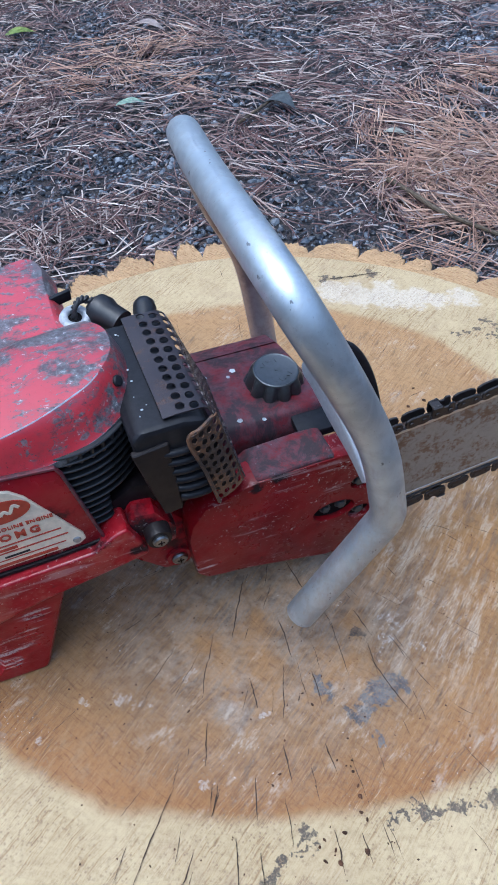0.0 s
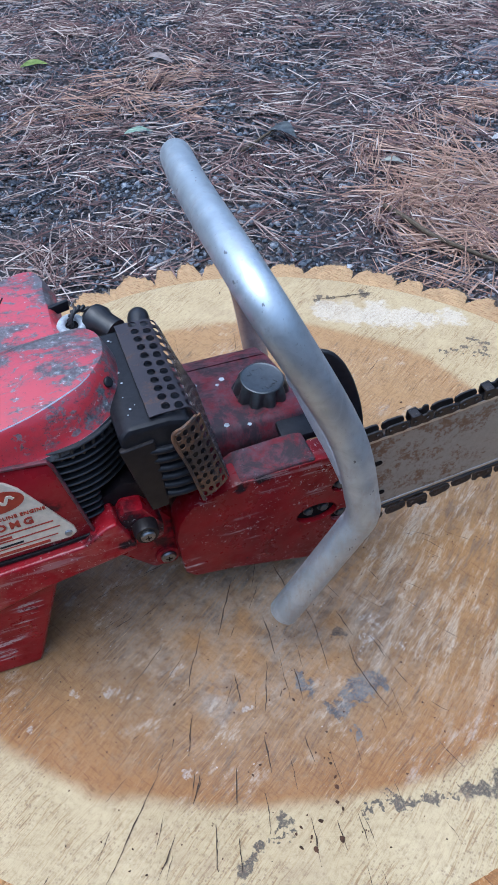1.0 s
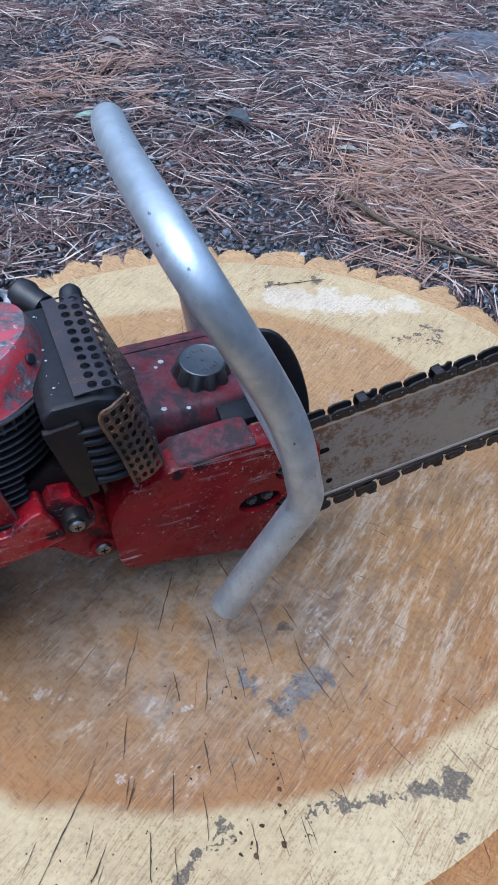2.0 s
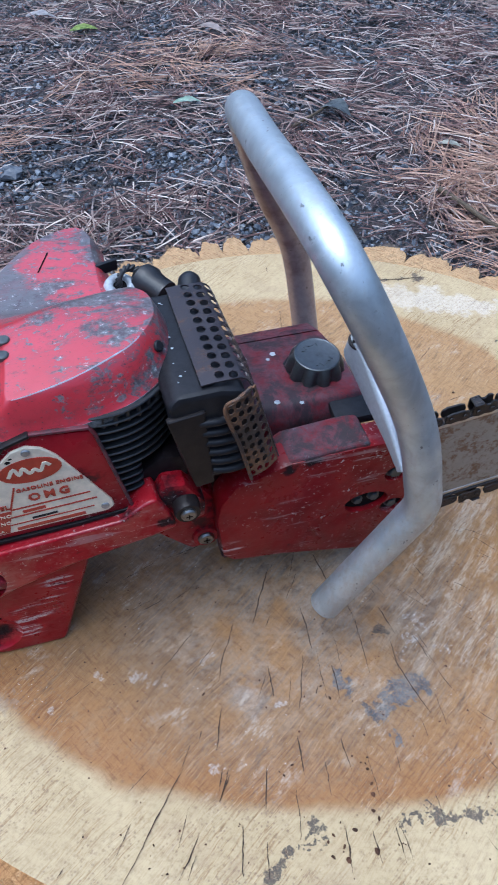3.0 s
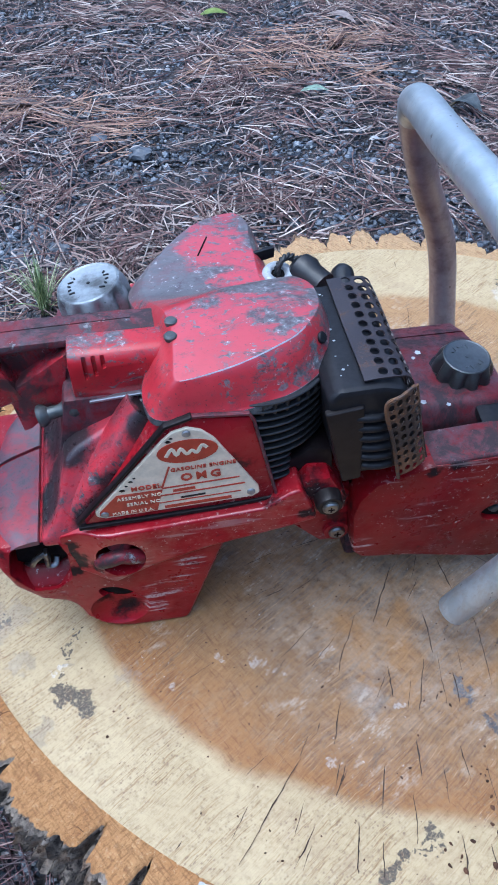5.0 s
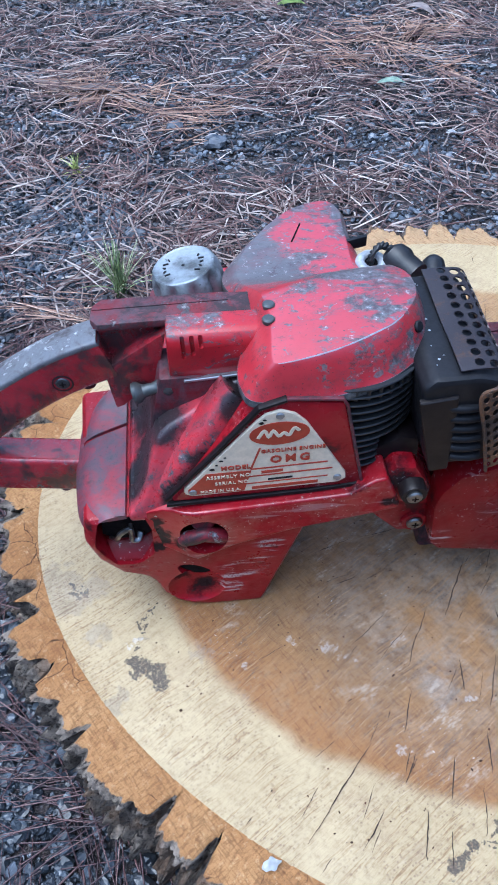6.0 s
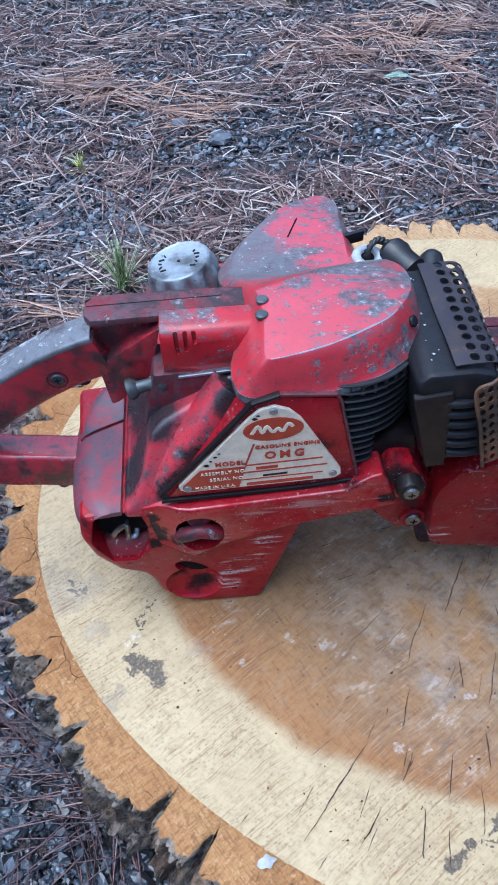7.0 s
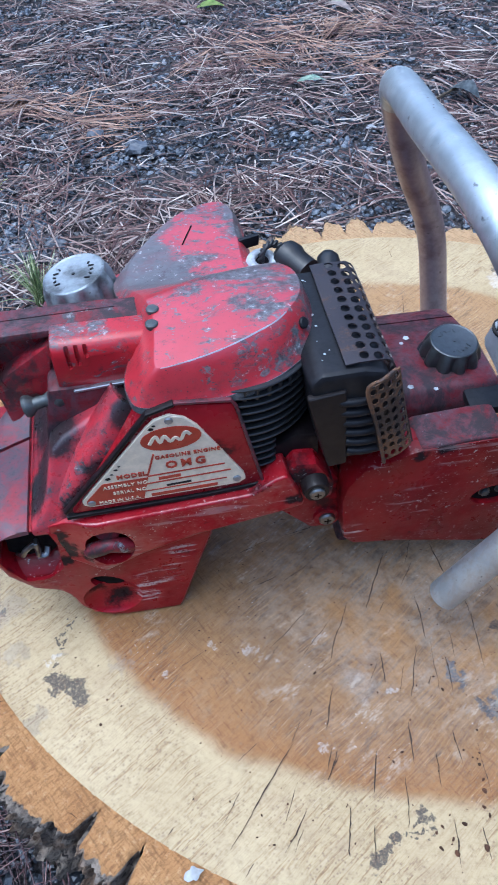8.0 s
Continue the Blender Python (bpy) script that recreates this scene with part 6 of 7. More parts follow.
def cowl_mesh():
    def closed(points):
        p = spline([(*q, 0) for q in (*points[-2:], *points, *points[:2])], 7)
        return [(q.x, q.y) for q in p[14:-14]]
    low, high = closed(RIM), closed(CREASE)
    low, high = low[:len(high)], high[:len(low)]
    n = len(low)
    cx, cy = 0.045, 0.09
    bm = bmesh.new()
    lay = bm.verts.layers.float.new("wear")
    rows = []
    # share of the way from rim to crease, lift, push outwards, bareness
    for k, lift, out, wear in ((0.08, -0.0066, 0, 3.2), (0.0, -0.0062, 0.0016, 3.2), (0.0, -0.0008, 0.0016, 3.0), (0.004, -0.0003, 0.0012, 0.2), (0.02, 0.0006, 0, 0.0), (0.35, 0.0, 0.0012, 0.0), (0.70, 0.0, 0.0014, 0.0), (0.92, 0.0, 0.0006, 0.0), (0.955, -0.0001, 0.0003, 0.0), (0.988, 0.0, 0.0, 0.82), (1.016, 0.0, 0.0, 0.82), (1.07, 0.0, 0.0, 0.0)):
        row = []
        for (x0, y0), (x1, y1) in zip(low, high):
            x, y = lerp(x0, x1, k), lerp(y0, y1, k)
            d = math.hypot(x0 - x1, y0 - y1) or 1
            x, y = x + (x0 - x1) / d * out, y + (y0 - y1) / d * out
            top = cowl_height(x1, y1)
            z = lerp(rim_height(x0, y0), top, min(1.0, k ** 0.9 if k > 0 else 0)) + lift
            if k > 1:
                z = cowl_height(x, y)
            v = bm.verts.new((x, y, z))
            v[lay] = wear * (1.0 if (y < 0.036 and x > 0.0065 and k > 0.9) or k < 0.1 else 0.5)
            row.append(v)
        rows.append(row)
    for p, q in zip(rows, rows[1:]):
        for i in range(n):
            bm.faces.new((p[i], p[(i + 1) % n], q[(i + 1) % n], q[i]))
    bm.faces.new(rows[0])
    # the top, filled with a fine net
    last = [(v.co.x, v.co.y) for v in rows[-1]]

    def inside(x, y):
        hit = False
        for (x0, y0), (x1, y1) in zip(last, last[1:] + last[:1]):
            if (y0 > y) != (y1 > y) and x < x0 + (y - y0) / (y1 - y0) * (x1 - x0):
                hit = not hit
        return hit
    net = [Vector((-0.02 + 0.004 * i, 0.004 * j)) for i in range(36) for j in range(62) if inside(-0.02 + 0.004 * i, 0.004 * j)]
    net = [q for q in net if min(math.hypot(q.x - x, q.y - y) for x, y in last) > 0.0022]
    co, _, tris, *_ = geometry.delaunay_2d_cdt([Vector(q) for q in last] + net, [], [list(range(n))], 1, 1e-7)
    made = [rows[-1][i] if i < n else bm.verts.new((q.x, q.y, cowl_height(q.x, q.y))) for i, q in enumerate(co)]
    for t in tris:
        bm.faces.new([made[i] for i in t])
    return bm


cowl = part("cowl", cowl_mesh(), RED, saw, "domed red cowl, paint rubbed to grey", smooth=32)
for x, y in ((0.0050, 0.0470), (0.0068, 0.0625)):
    screw((x, y, cowl_height(x, y)), (0.0, 0.05, 1), 0.0046, cowl, TRIGGER, False, "screw", "dark round screw head")
screw((0.1070, 0.0370, 0.2780), (0.6, -0.5, 0.55), 0.0042, cowl, BLACK, False, "screw", "dark round screw head")
part("scratch", sweep([Vector((x, y, cowl_height(x, y) + 0.0002)) for x, y in ((0.0370, 0.1680), (0.0410, 0.1780), (0.0470, 0.1930))], circle(0.0007, 6), (0, 0, 1)), HOLE, cowl, "dark scratch in the paint")

# throttle housing, strap and trigger under the cowl's rear
box = part("throttle_box", prism([(0.0470, 0.2335), (0.0452, 0.2650), (0.0475, 0.2715), (0.0525, 0.2750), (0.0710, 0.2758), (0.0710, 0.2335)], -0.066, 0.010, "x", 0.0030, 2), RED_BOX, saw, "red throttle housing with three slots")
carve(box, [prism([(x, z), (x + 0.0030, z + 0.001), (x + 0.0022, 0.2760), (x - 0.0010, 0.2760)], 0.03, 0.0492, "y", 0.0006, 1) for x, z in ((-0.0555, 0.2540), (-0.0490, 0.2565), (-0.0430, 0.2630))])
part("flange", prism([(-0.056, 0.2335), (-0.006, 0.2375), (-0.006, 0.2402), (-0.056, 0.2362)], 0.0430, 0.048, "y", 0.0006, 1), CAST, box)
strap = part("handle_strap", prism([(-0.114, 0.068), (-0.030, 0.0705), (-0.004, 0.0715), (-0.004, 0.097), (-0.03, 0.0985), (-0.112, 0.098), (-0.1185, 0.090), (-0.1195, 0.076)], 0.2650, 0.2715, "z", 0.002), DUSTY, saw, "flat red handle strap, paint rubbed off")
carve(strap, [prism([(-0.118, 0.0845), (-0.02, 0.0875), (-0.02, 0.0885), (-0.118, 0.0855)], 0.2705, 0.28, "z")])
part("trigger_guard", prism([(-0.1150, 0.2300), (-0.1145, 0.2240), (-0.1105, 0.1900), (-0.1040, 0.1925), (-0.0760, 0.2180), (-0.0660, 0.2630)], 0.0660, 0.096, "y", 0.002), RED_DIRTY, strap, "red trigger guard")
part("guard_web", prism([(-0.119, 0.262), (-0.122, 0.236), (-0.116, 0.220), (-0.066, 0.252), (-0.066, 0.264)], 0.080, 0.096, "y", 0.002), RED_DIRTY, strap)
part("trigger", peg((-0.0945, 0.050, 0.2200), (1, 0.05, 0.22), [(0.0045, 0), (0.0080, 0.0008), (0.0086, 0.0030), (0.0078, 0.0052), (0.0050, 0.0085), (0.0045, 0.016), (0.0062, 0.021), (0.0085, 0.026), (0.0080, 0.030)], 18), TRIGGER, strap, "worn steel throttle trigger")
# dark paint here stands for the shaded gap behind the trigger
part("post", prism([(-0.090, 0.150), (-0.040, 0.150), (-0.020, 0.238), (-0.074, 0.238), (-0.082, 0.20)], 0.044, 0.080, "y", 0.004), RED_DARK, box)

# rear grip
GRIP_LINE = spline([(-0.110, 0.080, 0.2400), (-0.140, 0.080, 0.2290), (-0.170, 0.080, 0.2130), (-0.200, 0.080, 0.1930), (-0.226, 0.080, 0.1700), (-0.240, 0.080, 0.1480), (-0.234, 0.080, 0.1290), (-0.212, 0.080, 0.1200), (-0.185, 0.080, 0.1160), (-0.158, 0.080, 0.1120), (-0.140, 0.080, 0.1110)], 5)
grip = part("rear_grip", sweep(GRIP_LINE, rounded(0.029, 0.038, 0.0045), (0, 0, 1)), RED_DIRTY, saw, "red loop rear grip, top rubbed to bare metal")
cap_line = []
for p, q in zip(GRIP_LINE[:25], GRIP_LINE[1:26]):
    d = (q - p).normalized()
    cap_line.append(p + Vector((-d.z, 0, d.x)) * (-0.0172))
part("grip_back", sweep(cap_line, rounded(0.0294, 0.0060, 0.0024), (0, 0, 1)), GRIP, grip, "grey worn grip back")
for at in ((-0.1465, 0.0660, 0.2205), (-0.2105, 0.0660, 0.1815)):
    part("washer", peg(at, (0, -1, 0), [(0.0082, -0.002), (0.0082, 0.0005), (0.0070, 0.0008), (0.0062, -0.0008)], 20), BLACK, grip)
    screw((at[0], at[1] + 0.0012, at[2]), (0, -1, 0), 0.0058, grip, CAST_DARK)
part("knob", peg((-0.129, 0.077, 0.2165), (-0.2, -0.1, -1), [(0.007, 0), (0.0065, 0.008), (0.003, 0.011)], 14), RED_DARK, grip)
part("knob", peg((-0.166, 0.072, 0.099), (-0.1, -0.1, -1), [(0.006, 0), (0.0055, 0.006), (0.003, 0.008)], 14), RED_DARK, grip)


# caps
def filler_cap(at, way, r, h, label, mat, mark, taper=1.0):
    t = taper
    bm = lathe([(r * 0.97, 0.0, 1), (r, h * 0.10, 1), (r * lerp(1, t, 0.6), h * 0.62, 1), (r * 0.97 * t, h * 0.80, 0.6), (r * 0.92 * t, h * 0.90, 0.1), (r * 0.89 * t, h * 0.97, 0), (r * 0.85 * t, h, 0), (r * 0.82 * t, h * 0.975, 0), (r * 0.78 * t, h * 0.965, 0)], 100, 10, 0.17)
    bmesh.ops.transform(bm, matrix=aim(at, way), verts=bm.verts[:])
    c = part("filler_cap", bm, mat, saw, label)
    # two short words round the rim, as plain bars
    marks = bmesh.new()
    for k in range(10):
        a = radians((52 if k < 5 else 232) + 19 * (k % 5))
        s = prism(rounded(0.0030 + 0.0018 * (k % 3 == 0), 0.0013, 0.0005, 2), h * 0.955, h * 0.995, "z")
        add(marks, s, Matrix.Rotation(a, 4, 'Z') @ Matrix.Translation((r * 0.54 * t, 0, 0)) @ Matrix.Rotation(0.45 * (-1) ** k, 4, 'Z'))
    add(marks, lathe([(0.0016, h * 0.955), (0.0013, h * 0.985)], 10))
    bmesh.ops.transform(marks, matrix=aim(at, way), verts=marks.verts[:])
    part("raised_marks", marks, mark, c, smooth=0)
    return c


filler_cap((0.2478, 0.0915, 0.1775), (0.03, -0.08, 1), 0.0258, 0.0182, "dull dark grey fluted filler cap", CAST_DARK, CAST_DARK, 0.86)
filler_cap((-0.0450, 0.1570, 0.2270), (-0.23, 0.02, 1), 0.0300, 0.0290, "scratched pale grey fluted filler cap", CAP, BLACK, 0.96)
part("neck", peg((-0.042, 0.155, 0.10), (-0.1, 0, 1), [(0.030, 0), (0.030, 0.115), (0.026, 0.13)], 24), RED_DARK, saw, "dark red filler neck")

# oil tank
tank = part("oil_tank", prism([(0.046, 0.080), (0.048, 0.164), (0.056, 0.1790), (0.100, 0.1780), (0.130, 0.1710), (0.160, 0.1620), (0.187, 0.1500), (0.200, 0.130), (0.200, 0.020), (0.190, 0.0), (0.040, 0.0)], 0.150, 0.279, "x", 0.006, 3), RED_DARK, saw, "dusty dark red oil tank")
carve(tank, [prism([(0.1570, 0.10), (0.1594, 0.10), (0.1594, 0.20), (0.1570, 0.20)], 0.14, 0.30, "x")])
part("cap_ring", peg((0.2478, 0.0918, 0.168), (0.02, -0.06, 1), [(0.0280, 0), (0.0280, 0.0075), (0.024, 0.0100)], 28), BLACK, tank)
# added black block in place of the shadow between tank and cover
part("tank_step", prism([(0.245, 0.03), (0.285, 0.03), (0.285, 0.065), (0.262, 0.07), (0.247, 0.055)], 0.165, 0.1740, "z", 0.003), BLACK, tank)
for x, y, s in ((0.2234, 0.0539, 0.0022), (0.2209, 0.1254, 0.0030), (0.2040, 0.0596, 0.0028), (0.195, 0.125, 0.002), (0.214, 0.117, 0.002)):
    part("paint_flake", peg((x, y, 0.1788 if y < 0.1 else 0.1715 + (0.130 - y) * 0.24), (0, 0, 1), [(s, 0), (s * 0.8, 0.0003)], 5), CLOTH, tank, smooth=0)

# clutch cover
cover = part("clutch_cover", prism([(0.1365, 0.118), (0.1410, 0.068), (0.150, 0.0575), (0.193, 0.0505), (0.265, 0.0320), (0.300, 0.030), (0.318, 0.052), (0.326, 0.100), (0.322, 0.150), (0.308, 0.171), (0.245, 0.1715), (0.195, 0.1695), (0.152, 0.154), (0.1400, 0.136)], -0.001, 0.026, "y", 0.0035, 2), RED_COVER, saw, "scuffed red clutch cover with bolt slots")
carve(cover, [prism(oval(0.2680, 0.1000, 0.0200, 0.0120, 24, 2), -0.02, 0.016, "y"), prism(oval(0.2915, 0.130, 0.0105, 0.0088, 20), -0.02, 0.016, "y"), prism(oval(0.2940, 0.0870, 0.0115, 0.0090, 20), -0.02, 0.016, "y")])
part("cover_lip", prism([(0.178, 0.156), (0.198, 0.1710), (0.246, 0.1745), (0.2640, 0.1740), (0.2640, 0.158)], 0.0005, 0.036, "y", 0.0030, 3), DUSTY, cover, "ledge dusted with grey dirt")
for outline in (oval(0.2680, 0.1000, 0.0192, 0.0112, 24, 2), oval(0.2915, 0.130, 0.0098, 0.0081, 20), oval(0.2940, 0.0870, 0.0108, 0.0083, 20)):
    # black fill stands for the shade down each bolt slot
    part("cavity", prism(outline, 0.0040, 0.0158, "y"), HOLE, cover, "dark bolt slot", 0)
for x, z, r in ((0.2760, 0.1020, 0.0046), (0.2615, 0.1000, 0.0040), (0.2915, 0.1300, 0.0062), (0.2940, 0.0870, 0.0046)):
    bolt((x, 0.0035, z), (0, -1, 0), r, cover, CAST_DARK)

# muffler and its perforated shield
muffler = part("muffler", prism([(0.1020, 0.262), (0.1100, 0.2690), (0.140, 0.2700), (0.156, 0.2660), (0.1795, 0.186), (0.1170, 0.183), (0.1085, 0.215)], -0.0095, 0.107, "y", 0.0085, 4), BLACK, saw, "sooty black muffler box with louvres")
for i in range(6):
    z = 0.1925 + i * 0.0102
    x = 0.1420 - (z - 0.19) * 0.20
    ridge = sweep(spline([(x - 0.0085, -0.0080, z + 0.0010), (x - 0.004, -0.0096, z + 0.0005), (x + 0.004, -0.0100, z), (x + 0.0125, -0.0085, z - 0.0005)], 4), rounded(0.0080, 0.0060, 0.0028, 3), (0, 0, 1))
    part("louvre", ridge, BLACK, muffler, smooth=50)
front = prism([(0.1005, 0.2520), (0.1275, 0.2560), (0.1325, 0.1815), (0.1185, 0.1795)], -0.0122, -0.006, "y", 0.0022, 3)
part("muffler_panel", front, BROWN_STEEL, muffler, "brown-black folded steel panel")
rng = random.Random(44)
for _ in range(9):
    x, y = rng.uniform(0.112, 0.126), rng.uniform(0.005, 0.095)
    part("paint_fleck", peg((x, y, 0.2702), (0, 0, 1), [(rng.uniform(0.0005, 0.0013), 0), (0.0004, 0.0003)], 5), CLOTH, muffler, smooth=0)


def perforated(rows, cols, at, solid_cols=0, hole=0.34, thick=0.0011):
    """Sheet steel with staggered round holes; at(u, v) lays the unit square out in space."""
    bm = bmesh.new()
    ring = [(math.cos(radians(45 * i)), math.sin(radians(45 * i))) for i in range(8)]
    rim = [(0.5, 0), (0.5, 0.5), (0, 0.5), (-0.5, 0.5), (-0.5, 0), (-0.5, -0.5), (0, -0.5), (0.5, -0.5)]
    for c in range(cols):
        for r in range(rows):
            cx, cy = c + 0.5, r + 0.5
            off = 0.25 if c % 2 else -0.25
            outer = [bm.verts.new(at((cx + a) / cols, (cy + b) / rows)) for a, b in rim]
            if c < solid_cols:
                bm.faces.new(outer)
                continue
            inner = [bm.verts.new(at((cx + a * hole) / cols, (cy + off * 0.42 + b * hole) / rows)) for a, b in ring]
            for i in range(8):
                bm.faces.new((outer[i], outer[(i + 1) % 8], inner[(i + 1) % 8], inner[i]))
    bmesh.ops.remove_doubles(bm, verts=bm.verts[:], dist=0.00005)
    bmesh.ops.recalc_face_normals(bm, faces=bm.faces[:])
    got = bmesh.ops.solidify(bm, geom=bm.faces[:], thickness=thick)
    return bm


BEND = [(0.1270, 0.2725), (0.1360, 0.2735), (0.1545, 0.2735), (0.1600, 0.2700), (0.1640, 0.2600), (0.1850, 0.1870)]


def along(points, u):
    lengths = [math.dist(p, q) for p, q in zip(points, points[1:])]
    d = min(max(u, 0), 1) * sum(lengths)
    for (p, q), k in zip(zip(points, points[1:]), lengths):
        if d <= k + 1e-9:
            return lerp(p[0], q[0], d / k), lerp(p[1], q[1], d / k)
        d -= k
    return points[-1]


def shield_at(u, v):
    x, z = along(BEND, u)
    y = -0.004 + 0.112 * v
    x += 0.0065 * v * u * u
    return (x, y, z + 0.0006 * math.sin(v * 9 + u * 4))


def flap_at(u, v):
    tl, tr, bl, br = (0.1400, 0.2600), (0.1640, 0.2670), (0.1590, 0.1820), (0.1835, 0.1850)
    x = lerp(lerp(bl[0], br[0], u), lerp(tl[0], tr[0], u), v)
    z = lerp(lerp(bl[1], br[1], u), lerp(tl[1], tr[1], u), v)
    return (x, -0.0165 + 0.010 * u * u + 0.002 * (1 - v), z)


shield = part("heat_shield", perforated(11, 13, shield_at, 1, 0.37), PERF, muffler, "rusty perforated heat shield")
flap = part("side_shield", perforated(9, 4, flap_at, 0, 0.38), PERF_RUST, muffler, "rusty perforated side shield")
lip = sweep(spline([(0.1595, -0.0165, 0.182), (0.1500, -0.0170, 0.222), (0.1395, -0.0172, 0.2590), (0.1490, -0.0166, 0.2670), (0.1600, -0.0100, 0.2690)], 6), circle(0.0014, 8), (0, 1, 0))
part("rolled_edge", lip, PERF_RUST, flap)

# plug leads
boot = part("plug_boot", peg((0.1150, 0.1440, 0.2600), (0.6, -0.85, -0.2), [(0.0085, -0.004), (0.0125, 0.0), (0.0135, 0.008), (0.0115, 0.013), (0.0115, 0.026)], 24), RUBBER, saw, "black rubber spark plug boot")
part("plug_boot", peg((0.1575, 0.1660, 0.2350), (-0.15, -0.85, -0.25), [(0.0060, -0.005), (0.0092, -0.001), (0.0100, 0.004), (0.0100, 0.045)], 22), RUBBER, saw, "black rubber spark plug boot")
bushing = part("insulator_bushing", peg((0.0965, 0.1400, 0.2530), (0.05, -0.25, 1), [(0.0110, 0), (0.0128, 0.0025), (0.0130, 0.0060), (0.0112, 0.0094), (0.0085, 0.0104), (0.0062, 0.0092), (0.0054, 0.0060)], 28), CLOTH, saw, "pale blue-white ceramic lead bushing", smooth=60)
part("bore", peg((0.0966, 0.1395, 0.2588), (0.05, -0.25, 1), [(0.0056, 0), (0.0052, 0.0012)], 20), HOLE, bushing)
LEAD = spline([(0.0966, 0.1390, 0.2570), (0.0962, 0.1395, 0.2645), (0.0995, 0.1420, 0.2695), (0.1050, 0.1450, 0.2705), (0.1115, 0.1460, 0.2670), (0.1170, 0.1430, 0.2610)], 10)
for k in (0, 1):
    strand = []
    for i, p in enumerate(LEAD):
        a = i * 0.55 + math.pi * k
        strand.append(p + Vector((0.0013 * math.cos(a), 0.0013 * math.sin(a), 0.0013 * math.sin(a + 1))))
    part("twisted_lead", sweep(strand, circle(0.0017, 8), (0, 0, 1)), RUBBER, saw, "twisted black plug lead")
part("lead_clip", prism([(0.078, 0.165), (0.1, 0.172), (0.1, 0.176), (0.078, 0.169)], 0.252, 0.2615, "z", 0.001), BLACK, saw)

# wrap handle
WRAP = spline([(0.2154, -0.0561, 0.0445), (0.2440, -0.0628, 0.1085), (0.2655, -0.0678, 0.1560), (0.2725, -0.0698, 0.1760), (0.2705, -0.0692, 0.1990), (0.2528, -0.0625, 0.2692), (0.1968, -0.0459, 0.3848), (0.2000, 0.1037, 0.3788), (0.2177, 0.2175, 0.3500), (0.2480, 0.2440, 0.2700), (0.2830, 0.2560, 0.1920), (0.2960, 0.2460, 0.1120), (0.2960, 0.2200, 0.0600), (0.2900, 0.1900, 0.0450)], 28)
bm = sweep(WRAP[:232], circle(0.0135, 32), (0, 1, 0))
round_off(bm, 0.0015, 2, 60)
handle = part("wrap_handle", bm, ALU, saw, "bright bare aluminium tube wrap handle", smooth=40)
# same tube; its darker colour paints in what the far leg reflects
part("tarnished_leg", sweep(WRAP[230:], circle(0.0136, 28), (0, 1, 0)), LEG_REFLECTION, handle, "far leg of the tube, a mauve-brown reflection painted into its metal", smooth=40)
arm2 = sweep(spline([(0.2640, 0.060, 0.2290), (0.2670, 0.042, 0.2220), (0.2700, 0.018, 0.2060), (0.2735, -0.008, 0.1880), (0.2765, -0.030, 0.1690)], 5), rounded(0.036, 0.013, 0.0060), (1, 0, 0), [0.80, 0.95, 1.0, 1.0, 0.98, 0.96, 0.93, 0.9, 0.86, 0.82, 0.78, 0.73, 0.68, 0.62, 0.56, 0.50, 0.45, 0.40, 0.36, 0.32, 0.28])
bracket = part("handle_bracket", arm2, PALE_CAST, saw, "pale cast handle bracket with a dark bolt")
bolt((0.2660, 0.0500, 0.2375), (0.05, -0.3, 1), 0.0078, bracket, CHAINSTEEL, 0.7, label="dark hexagonal bolt head")
part("spike_strap", sweep(spline([(0.288, 0.075, 0.220), (0.302, 0.068, 0.219), (0.316, 0.062, 0.196), (0.326, 0.056, 0.160), (0.330, 0.052, 0.120)], 5), rounded(0.016, 0.005, 0.002), (0, 1, 0)), BLACK, saw, "black bumper strap")

# guide bar and chain
TILT = 7.0
BAR = Matrix.Translation((0.30, 0.028, 0.090)) @ Matrix.Rotation(radians(-TILT), 4, 'Y')
HALF, REACH = 0.0515, 0.43
outline = [(-0.02, -HALF), (REACH, -HALF)] + [(REACH + HALF * math.cos(radians(a)), HALF * math.sin(radians(a))) for a in range(-80, 81, 10)] + [(REACH, HALF), (-0.02, HALF)]
bm = prism(outline, -0.0024, 0.0024, "y", 0.0008, 1)
bmesh.ops.transform(bm, matrix=BAR, verts=bm.verts[:])
bar = part("guide_bar", bm, BARSTEEL, saw, "rust-mottled steel guide bar")
for w0, w1 in ((-HALF, -HALF + 0.004), (HALF - 0.004, HALF)):
    part("bar_rail", add(bmesh.new(), prism([(-0.02, w0), (REACH, w0), (REACH, w1), (-0.02, w1)], -0.0030, 0.0030, "y", 0.0005, 1), BAR), RAIL, bar, "bright worn bar rail")
part("bar_slot", add(bmesh.new(), prism(rounded(0.014, 0.006, 0.003), -0.0030, 0.0030, "y"), BAR @ Matrix.Translation((0.042, 0, 0.016))), HOLE, bar)
part("bar_slot", add(bmesh.new(), prism(oval(0.048, -0.030, 0.0035, 0.0030, 12), -0.0030, 0.0030, "y"), BAR), HOLE, bar)
chain = part("saw_chain", add(bmesh.new(), sweep([Vector((u, 0, w)) for u, w in [(-0.02, HALF + 0.002), (REACH, HALF + 0.002)] + [(REACH + (HALF + 0.002) * math.cos(radians(a)), (HALF + 0.002) * math.sin(radians(a))) for a in range(75, -76, -15)] + [(REACH, -HALF - 0.002), (-0.02, -HALF - 0.002)]], rounded(0.003, 0.008, 0.001, 1), (0, 1, 0)), BAR), CHAINSTEEL, saw, "dark oily saw chain")


